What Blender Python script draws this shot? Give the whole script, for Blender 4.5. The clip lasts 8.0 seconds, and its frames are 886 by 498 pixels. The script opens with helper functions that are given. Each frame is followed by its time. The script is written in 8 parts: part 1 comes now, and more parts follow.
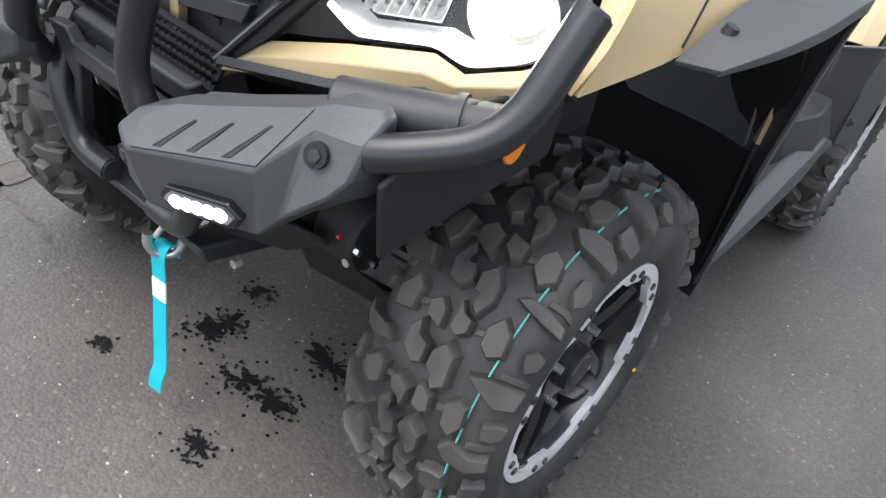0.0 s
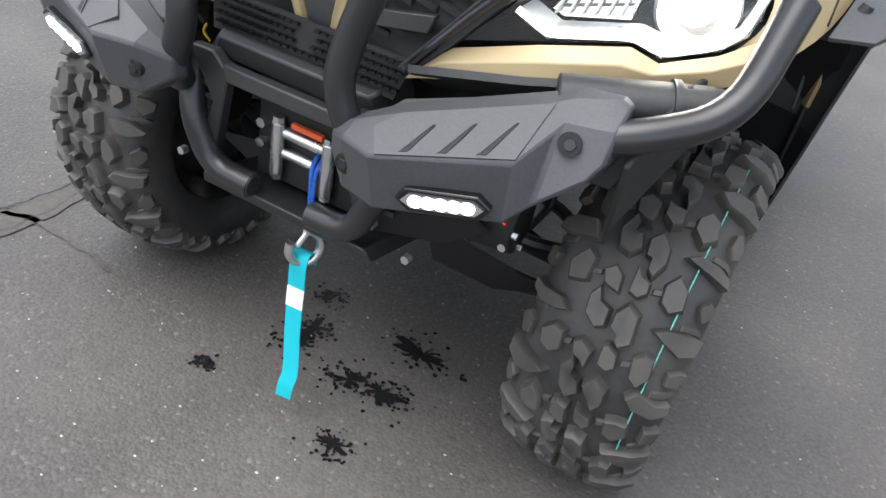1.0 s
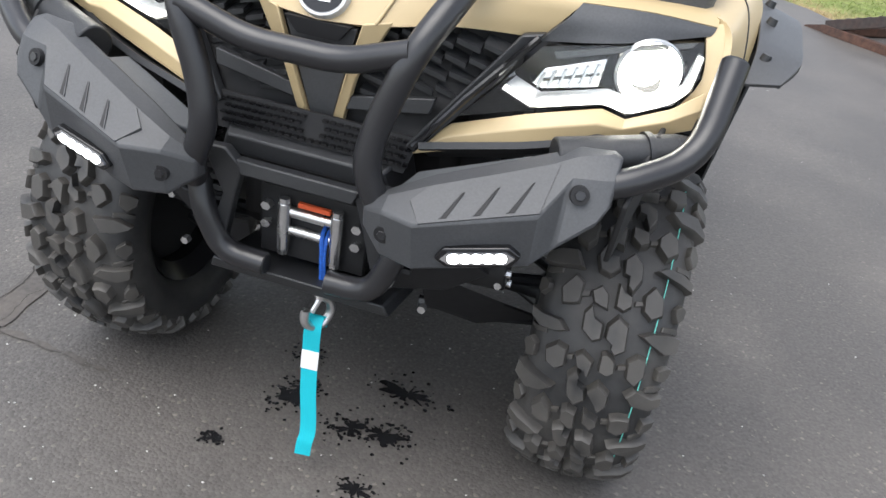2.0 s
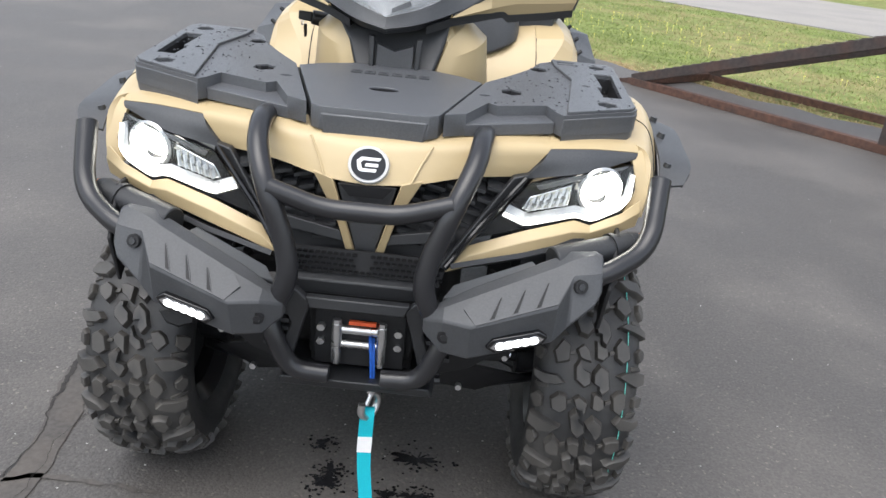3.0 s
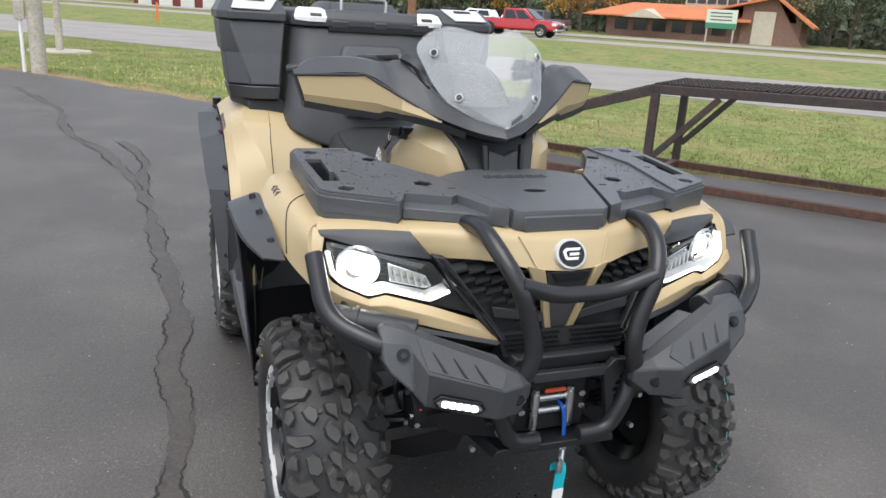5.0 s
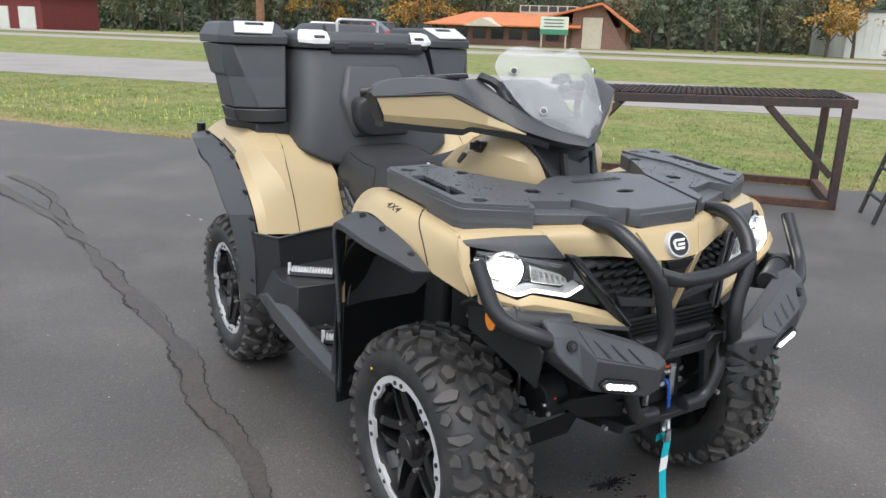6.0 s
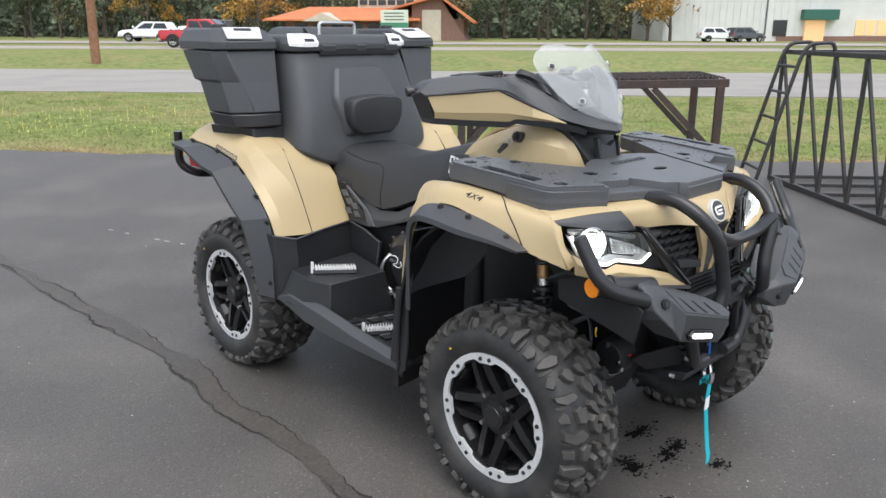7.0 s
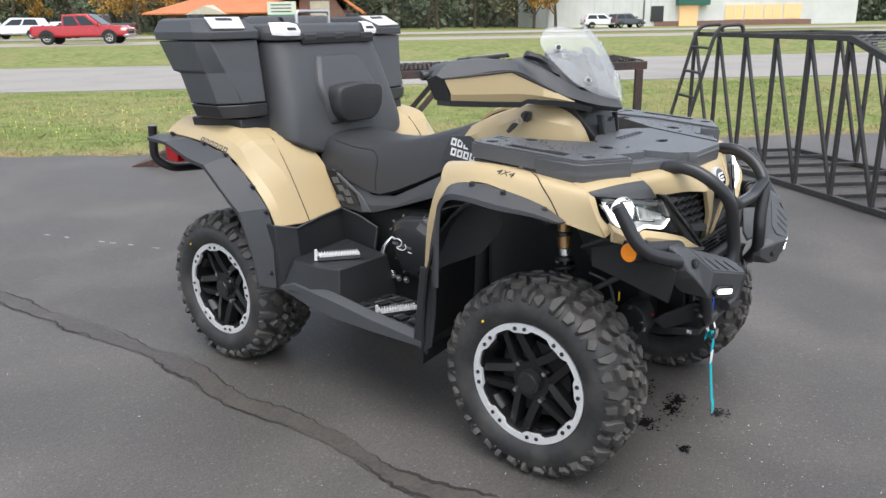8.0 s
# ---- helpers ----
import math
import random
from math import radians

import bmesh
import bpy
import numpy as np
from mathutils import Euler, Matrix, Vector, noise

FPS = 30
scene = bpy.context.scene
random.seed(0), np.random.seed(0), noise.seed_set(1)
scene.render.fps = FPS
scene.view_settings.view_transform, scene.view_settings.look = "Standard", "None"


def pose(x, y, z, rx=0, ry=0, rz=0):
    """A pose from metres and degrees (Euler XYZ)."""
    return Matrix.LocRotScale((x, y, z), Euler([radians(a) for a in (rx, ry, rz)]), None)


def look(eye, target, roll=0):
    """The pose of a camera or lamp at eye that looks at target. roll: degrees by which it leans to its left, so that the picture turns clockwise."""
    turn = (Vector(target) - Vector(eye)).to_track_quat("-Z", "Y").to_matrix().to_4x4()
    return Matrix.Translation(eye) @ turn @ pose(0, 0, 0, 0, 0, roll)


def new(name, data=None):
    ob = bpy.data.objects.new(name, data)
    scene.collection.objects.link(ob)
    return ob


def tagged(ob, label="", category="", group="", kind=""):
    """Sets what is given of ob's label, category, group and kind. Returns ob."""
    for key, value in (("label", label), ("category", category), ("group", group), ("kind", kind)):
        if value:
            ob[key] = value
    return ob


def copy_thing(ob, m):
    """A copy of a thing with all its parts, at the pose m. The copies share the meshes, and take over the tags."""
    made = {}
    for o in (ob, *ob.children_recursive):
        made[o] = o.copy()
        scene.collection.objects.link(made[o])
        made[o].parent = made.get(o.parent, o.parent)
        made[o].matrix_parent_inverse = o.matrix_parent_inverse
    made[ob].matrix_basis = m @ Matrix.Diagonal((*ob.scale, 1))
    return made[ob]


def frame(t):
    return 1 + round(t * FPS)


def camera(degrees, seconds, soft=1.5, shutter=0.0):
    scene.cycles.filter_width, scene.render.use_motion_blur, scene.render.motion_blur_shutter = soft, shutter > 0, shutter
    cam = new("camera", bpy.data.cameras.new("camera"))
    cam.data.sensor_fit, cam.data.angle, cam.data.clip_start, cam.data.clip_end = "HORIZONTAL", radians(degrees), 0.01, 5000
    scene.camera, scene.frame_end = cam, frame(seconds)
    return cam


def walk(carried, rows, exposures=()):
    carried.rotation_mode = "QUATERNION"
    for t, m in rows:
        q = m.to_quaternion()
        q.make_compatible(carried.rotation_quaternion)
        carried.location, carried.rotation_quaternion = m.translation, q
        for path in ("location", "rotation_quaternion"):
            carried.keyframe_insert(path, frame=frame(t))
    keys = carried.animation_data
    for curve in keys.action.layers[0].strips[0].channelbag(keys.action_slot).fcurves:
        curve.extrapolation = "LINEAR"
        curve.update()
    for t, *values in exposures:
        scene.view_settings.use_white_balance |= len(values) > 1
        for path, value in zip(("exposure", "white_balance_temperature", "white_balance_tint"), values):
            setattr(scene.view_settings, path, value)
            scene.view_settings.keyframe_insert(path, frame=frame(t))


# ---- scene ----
cam = camera(59.95, 8.0)
PATH = [
    (0, (0.8549, -0.8403, 1.0727), (0.0041, 0.4636, -0.0163), 13.09),
    (0.5, (0.6886, -0.9450, 1.0337), (-0.0615, 0.4303, -0.0416), 12.71),
    (1, (0.6028, -1.1199, 1.0427), (-0.0239, 0.3356, -0.0055), 12.11),
    (1.2, (0.5745, -1.2017, 1.0593), (-0.0049, 0.2849, 0.0278), 11.73),
    (2.3, (0.3739, -1.3850, 1.1491), (0.1203, 0.2824, 0.2741), 8.23),
    (2.5, (0.3183, -1.4753, 1.1961), (0.1336, 0.2203, 0.3590), 7.36),
    (3, (0.1554, -1.6611, 1.3033), (0.1505, 0.0845, 0.5529), 5.83),
    (3.5, (-0.0476, -1.6674, 1.3145), (0.1387, 0.1005, 0.6437), 5.14),
    (4, (-0.3184, -1.7657, 1.3503), (0.0375, -0.0075, 0.7241), 4.78),
    (4.5, (-0.5836, -1.8322, 1.3768), (-0.0739, -0.0978, 0.7918), 4.24),
    (5, (-0.8592, -1.7173, 1.3647), (-0.1917, -0.0275, 0.8091), 3.56),
    (5.2, (-0.9695, -1.6857, 1.3654), (-0.2475, -0.0144, 0.8219), 3.17),
    (6.3, (-1.6557, -1.4750, 1.3619), (-0.5687, -0.0030, 0.8504), 1.42),
    (6.5, (-1.7468, -1.4152, 1.3757), (-0.5999, 0.0099, 0.8624), 1.01),
    (7, (-2.0681, -1.3177, 1.3740), (-0.8006, -0.0018, 0.8528), 0.14),
    (7.5, (-2.2530, -1.1819, 1.3700), (-0.8970, 0.0386, 0.8396), -0.69),
    (8, (-2.3898, -1.0901, 1.3596), (-0.9603, 0.0372, 0.8159), -0.88),
]
EXPO = [(0.0, 1.56), (1.2, 1.50), (2.5, 1.30), (4.0, 1.02), (5.0, 0.90), (6.5, 0.93), (8.0, 1.06)]
walk(cam, [(t, look(eye, target, roll)) for t, eye, target, roll in PATH], exposures=EXPO)

# ---- sky and sun: an overcast afternoon ----
world = bpy.data.worlds.new("overcast")
scene.world = world
world.use_nodes = True
wn = world.node_tree
wn.nodes.clear()
sky = wn.nodes.new("ShaderNodeTexSky")
sky.sky_type, sky.sun_disc = "NISHITA", False
sky.sun_elevation, sky.sun_rotation = radians(67), radians(211)
sky.air_density, sky.dust_density, sky.ozone_density = 1.0, 1.5, 1.0
grey = wn.nodes.new("ShaderNodeHueSaturation")
grey.inputs["Saturation"].default_value = 0.42
back = wn.nodes.new("ShaderNodeBackground")
back.inputs["Strength"].default_value = 0.15
wout = wn.nodes.new("ShaderNodeOutputWorld")
wn.links.new(sky.outputs[0], grey.inputs["Color"])
wn.links.new(grey.outputs[0], back.inputs["Color"])
wn.links.new(back.outputs[0], wout.inputs["Surface"])
sun_data = bpy.data.lights.new("sun", "SUN")
sun_data.energy, sun_data.angle, sun_data.color = 1.3, radians(60), (1.0, 0.98, 0.95)
sun = new("sun", sun_data)
sun.matrix_world = look((-3, -5, 14), (0, 0, 0))

# ---- materials ----
def mat(name, colour, rough=0.5, metal=0.0, vary=0.15, scale=40.0, bump=0.0, bump_scale=400.0, dirt=None, dirt_amount=0.3, dirt_scale=3.0, spec=0.5, islands=0.0, coat=0.0):
    """A surface with variation at two scales, fine relief and stains."""
    m = bpy.data.materials.new(name)
    m.use_nodes = True
    nt = m.node_tree
    b = nt.nodes["Principled BSDF"]
    b.inputs["Metallic"].default_value = metal
    b.inputs["Specular IOR Level"].default_value = spec
    b.inputs["Coat Weight"].default_value = coat
    co = nt.nodes.new("ShaderNodeTexCoord")
    fine = nt.nodes.new("ShaderNodeTexNoise")
    fine.inputs["Scale"].default_value, fine.inputs["Detail"].default_value = scale, 6
    big = nt.nodes.new("ShaderNodeTexNoise")
    big.inputs["Scale"].default_value, big.inputs["Detail"].default_value = dirt_scale, 8
    for n in (fine, big):
        nt.links.new(co.outputs["Object"], n.inputs["Vector"])
    ramp = nt.nodes.new("ShaderNodeValToRGB")
    ramp.color_ramp.elements[0].position, ramp.color_ramp.elements[1].position = 0.3, 0.7
    ramp.color_ramp.elements[0].color = (*[c * (1 - vary) for c in colour], 1)
    ramp.color_ramp.elements[1].color = (*[min(1, c * (1 + vary)) for c in colour], 1)
    nt.links.new(fine.outputs["Fac"], ramp.inputs["Fac"])
    last = ramp.outputs["Color"]
    mask = nt.nodes.new("ShaderNodeMapRange")
    mask.inputs["From Min"].default_value, mask.inputs["From Max"].default_value = 0.45, 0.75
    mask.inputs["To Max"].default_value = dirt_amount
    nt.links.new(big.outputs["Fac"], mask.inputs["Value"])
    if dirt:
        mix = nt.nodes.new("ShaderNodeMix")
        mix.data_type = "RGBA"
        mix.inputs["B"].default_value = (*dirt, 1)
        nt.links.new(mask.outputs[0], mix.inputs["Factor"])
        nt.links.new(last, mix.inputs["A"])
        last = mix.outputs["Result"]
    if islands:
        geo = nt.nodes.new("ShaderNodeNewGeometry")
        hsv = nt.nodes.new("ShaderNodeHueSaturation")
        val = nt.nodes.new("ShaderNodeMapRange")
        val.inputs["To Min"].default_value, val.inputs["To Max"].default_value = 1 - islands, 1 + islands
        nt.links.new(geo.outputs["Random Per Island"], val.inputs["Value"])
        nt.links.new(val.outputs[0], hsv.inputs["Value"])
        nt.links.new(last, hsv.inputs["Color"])
        last = hsv.outputs["Color"]
    nt.links.new(last, b.inputs["Base Color"])
    rr = nt.nodes.new("ShaderNodeMapRange")
    rr.inputs["To Min"].default_value, rr.inputs["To Max"].default_value = max(0.02, rough - 0.08), min(1, rough + 0.08)
    nt.links.new(big.outputs["Fac"], rr.inputs["Value"])
    nt.links.new(rr.outputs[0], b.inputs["Roughness"])
    if bump:
        grain = nt.nodes.new("ShaderNodeTexNoise")
        grain.inputs["Scale"].default_value, grain.inputs["Detail"].default_value = bump_scale, 4
        nt.links.new(co.outputs["Object"], grain.inputs["Vector"])
        bm = nt.nodes.new("ShaderNodeBump")
        bm.inputs["Strength"].default_value, bm.inputs["Distance"].default_value = bump, 0.002
        nt.links.new(grain.outputs["Fac"], bm.inputs["Height"])
        nt.links.new(bm.outputs[0], b.inputs["Normal"])
    return m


def glow(name, colour, strength):
    m = bpy.data.materials.new(name)
    m.use_nodes = True
    b = m.node_tree.nodes["Principled BSDF"]
    b.inputs["Base Color"].default_value = (*colour, 1)
    b.inputs["Emission Color"].default_value = (*colour, 1)
    b.inputs["Emission Strength"].default_value = strength
    return m


def glass(name, colour=(1, 1, 1), rough=0.02, alpha=0.15):
    """A thin clear sheet: mostly see-through, with a glossy face."""
    m = bpy.data.materials.new(name)
    m.use_nodes = True
    nt = m.node_tree
    nt.nodes.remove(nt.nodes["Principled BSDF"])
    out = nt.nodes["Material Output"]
    clear = nt.nodes.new("ShaderNodeBsdfTransparent")
    clear.inputs["Color"].default_value = (*colour, 1)
    shine = nt.nodes.new("ShaderNodeBsdfGlossy")
    shine.inputs["Roughness"].default_value = rough
    film = nt.nodes.new("ShaderNodeBsdfDiffuse")
    film.inputs["Color"].default_value = (0.6, 0.62, 0.62, 1)
    m1, m2 = nt.nodes.new("ShaderNodeMixShader"), nt.nodes.new("ShaderNodeMixShader")
    m1.inputs[0].default_value = alpha
    nt.links.new(clear.outputs[0], m1.inputs[1])
    nt.links.new(film.outputs[0], m1.inputs[2])
    m2.inputs[0].default_value = 0.045
    nt.links.new(m1.outputs[0], m2.inputs[1])
    nt.links.new(shine.outputs[0], m2.inputs[2])
    nt.links.new(m2.outputs[0], out.inputs["Surface"])
    return m


SAND = mat("sand_paint", (0.455, 0.352, 0.197), 0.38, vary=0.03, scale=900, bump=0.04, bump_scale=900, dirt=(0.405, 0.312, 0.175), dirt_amount=0.3)
BLACK = mat("black_plastic", (0.017, 0.018, 0.020), 0.46, vary=0.2, scale=300, bump=0.25, bump_scale=900, dirt=(0.05, 0.05, 0.05), dirt_amount=0.3)
GREY = mat("dark_grey_plastic", (0.050, 0.052, 0.056), 0.48, vary=0.15, scale=300, bump=0.25, bump_scale=900, dirt=(0.07, 0.07, 0.07), dirt_amount=0.3)
MIDGREY = mat("grey_plastic", (0.10, 0.105, 0.11), 0.55, vary=0.1, scale=300, bump=0.2, bump_scale=900)
# near-black for underbody parts, and for shade painted into recesses and gaps
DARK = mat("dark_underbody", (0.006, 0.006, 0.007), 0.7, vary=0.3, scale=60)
TUBE = mat("black_tube_paint", (0.018, 0.018, 0.020), 0.30, vary=0.1, scale=500, bump=0.08, bump_scale=1200)
GLOSS = mat("gloss_black", (0.008, 0.008, 0.009), 0.12, vary=0.1)
VINYL = mat("seat_vinyl", (0.031, 0.032, 0.034), 0.48, vary=0.15, scale=200, bump=0.35, bump_scale=1400)
RUBBER = mat("tyre_rubber", (0.022, 0.022, 0.0225), 0.55, vary=0.25, scale=60, bump=0.2, bump_scale=500, dirt=(0.095, 0.088, 0.080), dirt_amount=0.6, dirt_scale=9)


def wear_edges(m, colour, low, high):
    """Pale wear on the convex edges of a surface."""
    nt = m.node_tree
    b = nt.nodes["Principled BSDF"]
    geo = nt.nodes.new("ShaderNodeNewGeometry")
    pick = nt.nodes.new("ShaderNodeMapRange")
    pick.inputs["From Min"].default_value, pick.inputs["From Max"].default_value = low, high
    mix = nt.nodes.new("ShaderNodeMix")
    mix.data_type = "RGBA"
    mix.inputs["B"].default_value = (*colour, 1)
    old = b.inputs["Base Color"].links[0].from_socket
    nt.links.new(geo.outputs["Pointiness"], pick.inputs["Value"])
    nt.links.new(pick.outputs[0], mix.inputs["Factor"])
    nt.links.new(old, mix.inputs["A"])
    nt.links.new(mix.outputs["Result"], b.inputs["Base Color"])


wear_edges(RUBBER, (0.105, 0.095, 0.083), 0.54, 0.72)
RIMBLACK = mat("rim_black", (0.010, 0.010, 0.011), 0.26, vary=0.1)
ALLOY = mat("machined_alloy", (0.72, 0.72, 0.72), 0.42, 0.35, vary=0.06, scale=120, bump=0.05)
STEEL = mat("zinc_steel", (0.6, 0.6, 0.6), 0.28, 0.95, vary=0.08, scale=80)
PEG = mat("peg_alloy", (0.8, 0.8, 0.8), 0.4, 0.35, vary=0.08, scale=80)
TEAL = mat("teal_webbing", (0.0, 0.42, 0.50), 0.7, vary=0.12, scale=900, bump=0.4, bump_scale=1500)
ALLOY_RIM = mat("badge_rim", (0.55, 0.55, 0.54), 0.35, vary=0.04)
WHITE = mat("white_tag", (0.78, 0.77, 0.76), 0.5, vary=0.04)
BLUE = mat("blue_rope", (0.01, 0.09, 0.42), 0.6, vary=0.3, scale=300, bump=0.5, bump_scale=800)
AMBER = mat("amber_reflector", (0.85, 0.25, 0.01), 0.2, vary=0.08, scale=200, spec=0.6)
RED = mat("red_lens", (0.5, 0.01, 0.015), 0.2, vary=0.1)
BRONZE = mat("bronze_anodised", (0.36, 0.22, 0.10), 0.35, 0.7, vary=0.1)
LABEL = mat("orange_label", (0.65, 0.10, 0.03), 0.5, vary=0.1)
CHROME = mat("reflector_chrome", (0.85, 0.86, 0.88), 0.12, 1.0, vary=0.03)
MARK = mat("tread_mark", (0.10, 0.42, 0.36), 0.7, vary=0.3, scale=200)
YELLOWDOT = mat("yellow_dot", (0.75, 0.48, 0.02), 0.6)
HOUSING = mat("lamp_housing", (0.55, 0.56, 0.56), 0.25, 0.6, vary=0.1)
LAMP = glow("lamp_glow", (1.0, 0.97, 0.88), 6.0)
STRIP = glow("strip_glow", (1.0, 0.98, 0.92), 1.6)
LED = glow("led_glow", (0.95, 0.98, 1.0), 2.2)
LENS = glass("lamp_lens", (0.97, 0.98, 0.97), 0.02, 0.03)
# black plastic lifted to bluish grey: the wet sky sheen is in the colour
RACK = mat("rack_plastic", (0.080, 0.083, 0.089), 0.40, vary=0.15, scale=300, bump=0.3, bump_scale=700, dirt=(0.085, 0.088, 0.094), dirt_amount=0.5, dirt_scale=6)


def sheet(name, colour, rough, alpha):
    """A clear plastic sheet whose grey film paints in the sky's milky reflection."""
    m = bpy.data.materials.new(name)
    m.use_nodes = True
    b = m.node_tree.nodes["Principled BSDF"]
    b.inputs["Base Color"].default_value = (*colour, 1)
    b.inputs["Roughness"].default_value = rough
    b.inputs["Alpha"].default_value = alpha
    b.inputs["Specular IOR Level"].default_value = 0.25
    return m


SCREEN = sheet("screen_sheet", (0.58, 0.60, 0.61), 0.32, 0.25)

# ---- building helpers ----
def part(name, bm, material, parent=None, label="", bevel=0.0, smooth=40, loc=None):
    """Links a bmesh as one mesh object under a thing or a part."""
    bmesh.ops.recalc_face_normals(bm, faces=bm.faces)
    me = bpy.data.meshes.new(name)
    bm.to_mesh(me)
    bm.free()
    me.materials.append(material)
    for p in me.polygons:
        p.use_smooth = True
    me.set_sharp_from_angle(angle=radians(smooth))
    ob = new(name, me)
    if loc is not None:
        ob.matrix_basis = loc
    if parent:
        ob.parent = parent
    if label:
        ob["label"] = label
    if bevel:
        bv = ob.modifiers.new("bevel", "BEVEL")
        bv.width, bv.segments, bv.limit_method, bv.angle_limit = bevel, 2, "ANGLE", radians(35)
        bv.harden_normals = False
    return ob


def thing(name, label, category, loc=(0, 0, 0), group="", kind=""):
    ob = new(name)
    ob.location = loc
    ob.empty_display_size = 0.1
    return tagged(ob, label, category, group, kind)


def V(*p):
    return Vector(p)


def box(bm, x0, x1, y0, y1, z0, z1, m=None):
    """A block between two corners."""
    vs = [bm.verts.new((x, y, z)) for x in (x0, x1) for y in (y0, y1) for z in (z0, z1)]
    for f in ((0, 1, 3, 2), (4, 6, 7, 5), (0, 4, 5, 1), (2, 3, 7, 6), (0, 2, 6, 4), (1, 5, 7, 3)):
        bm.faces.new([vs[i] for i in f])
    if m is not None:
        bmesh.ops.transform(bm, matrix=m, verts=vs)
    return vs


def hexa(bm, low, high):
    """A block from four corners below and four above."""
    a = [bm.verts.new(p) for p in low]
    b = [bm.verts.new(p) for p in high]
    bm.faces.new(a[::-1])
    bm.faces.new(b)
    n = len(a)
    for i in range(n):
        bm.faces.new((a[i], a[(i + 1) % n], b[(i + 1) % n], b[i]))
    return a + b


def loft(bm, rings, caps=True, closed=True):
    """A skin over rings of points, each with the same count."""
    rows = [[bm.verts.new(p) for p in r] for r in rings]
    n = len(rows[0])
    for a, b in zip(rows, rows[1:]):
        for i in range(n if closed else n - 1):
            j = (i + 1) % n
            bm.faces.new((a[i], a[j], b[j], b[i]))
    if caps and closed:
        bm.faces.new(rows[0][::-1])
        bm.faces.new(rows[-1])
    return rows


def cyl(bm, a, b, r, r2=None, n=16, caps=True):
    """A cylinder or cone from a to b."""
    a, b = Vector(a), Vector(b)
    r2 = r if r2 is None else r2
    q = (b - a).to_track_quat("Z", "Y")
    ring = lambda c, k: [c + q @ Vector((k * math.cos(t), k * math.sin(t), 0)) for t in (2 * math.pi * i / n for i in range(n))]
    return loft(bm, [ring(a, r), ring(b, r2)], caps)


def spline(pts, per=6):
    """Points along a smooth curve through pts (Catmull-Rom)."""
    p = [Vector(v) for v in pts]
    p = [2 * p[0] - p[1]] + p + [2 * p[-1] - p[-2]]
    out = []
    for i in range(1, len(p) - 2):
        for k in range(per):
            t = k / per
            out.append(0.5 * (2 * p[i] + (p[i + 1] - p[i - 1]) * t + (2 * p[i - 1] - 5 * p[i] + 4 * p[i + 1] - p[i + 2]) * t * t + (3 * p[i] - p[i - 1] - 3 * p[i + 1] + p[i + 2]) * t ** 3))
    return out + [p[-2]]


def fillet(pts, radius, steps=6):
    """A polyline with its corners rounded, as a bent tube has them."""
    p = [Vector(v) for v in pts]
    out = [p[0]]
    for a, b, c in zip(p, p[1:], p[2:]):
        u, v = (a - b), (c - b)
        k = min(radius, u.length * 0.48, v.length * 0.48)
        s, e = b + u.normalized() * k, b + v.normalized() * k
        out += [(1 - t) ** 2 * s + 2 * t * (1 - t) * b + t * t * e for t in (i / steps for i in range(steps + 1))]
    return out + [p[-1]]


def tube(bm, pts, r, n=14, caps=True):
    """A tube along a line of points."""
    pts = [Vector(p) for p in pts]
    rings, up = [], None
    for i, p in enumerate(pts):
        d = (pts[min(i + 1, len(pts) - 1)] - pts[max(i - 1, 0)]).normalized()
        if up is None:
            up = d.orthogonal().normalized()
        up = (up - d * up.dot(d)).normalized()
        side = d.cross(up)
        rings.append([p + r * (math.cos(t) * up + math.sin(t) * side) for t in (2 * math.pi * k / n for k in range(n))])
    return loft(bm, rings, caps)


def grid(bm, rows, thick=0.008, sub=4, toward=None, smooth=True):
    """A curved panel through a net of points, with thickness away from the outside (or towards a point)."""
    net = [[Vector(p) for p in r] for r in rows]
    if smooth == "rows":
        net = [spline(r, sub) for r in net]
    elif smooth and sub > 1:
        net = [spline(r, sub) for r in net] if len(net[0]) > 1 else net
        cols = [spline([r[i] for r in net], sub) for i in range(len(net[0]))]
        net = [[c[k] for c in cols] for k in range(len(cols[0]))]
    nr, nc = len(net), len(net[0])

    def normal(i, j):
        a = net[min(i + 1, nr - 1)][j] - net[max(i - 1, 0)][j]
        b = net[i][min(j + 1, nc - 1)] - net[i][max(j - 1, 0)]
        n = a.cross(b)
        return n.normalized() if n.length > 1e-9 else Vector((0, 0, 1))

    sign = 1
    mid = net[nr // 2][nc // 2]
    if toward is not None:
        sign = 1 if normal(nr // 2, nc // 2).dot(Vector(toward) - mid) > 0 else -1
    top = [[bm.verts.new(v) for v in r] for r in net]
    low = [[bm.verts.new(net[i][j] + sign * thick * normal(i, j)) for j in range(nc)] for i in range(nr)]
    for i in range(nr - 1):
        for j in range(nc - 1):
            bm.faces.new((top[i][j], top[i][j + 1], top[i + 1][j + 1], top[i + 1][j]))
            bm.faces.new((low[i][j], low[i + 1][j], low[i + 1][j + 1], low[i][j + 1]))
    edge = [(0, j) for j in range(nc)] + [(i, nc - 1) for i in range(1, nr)] + [(nr - 1, j) for j in range(nc - 2, -1, -1)] + [(i, 0) for i in range(nr - 2, 0, -1)]
    for (a, b), (c, d) in zip(edge, edge[1:] + edge[:1]):
        bm.faces.new((top[a][b], low[a][b], low[c][d], top[c][d]))


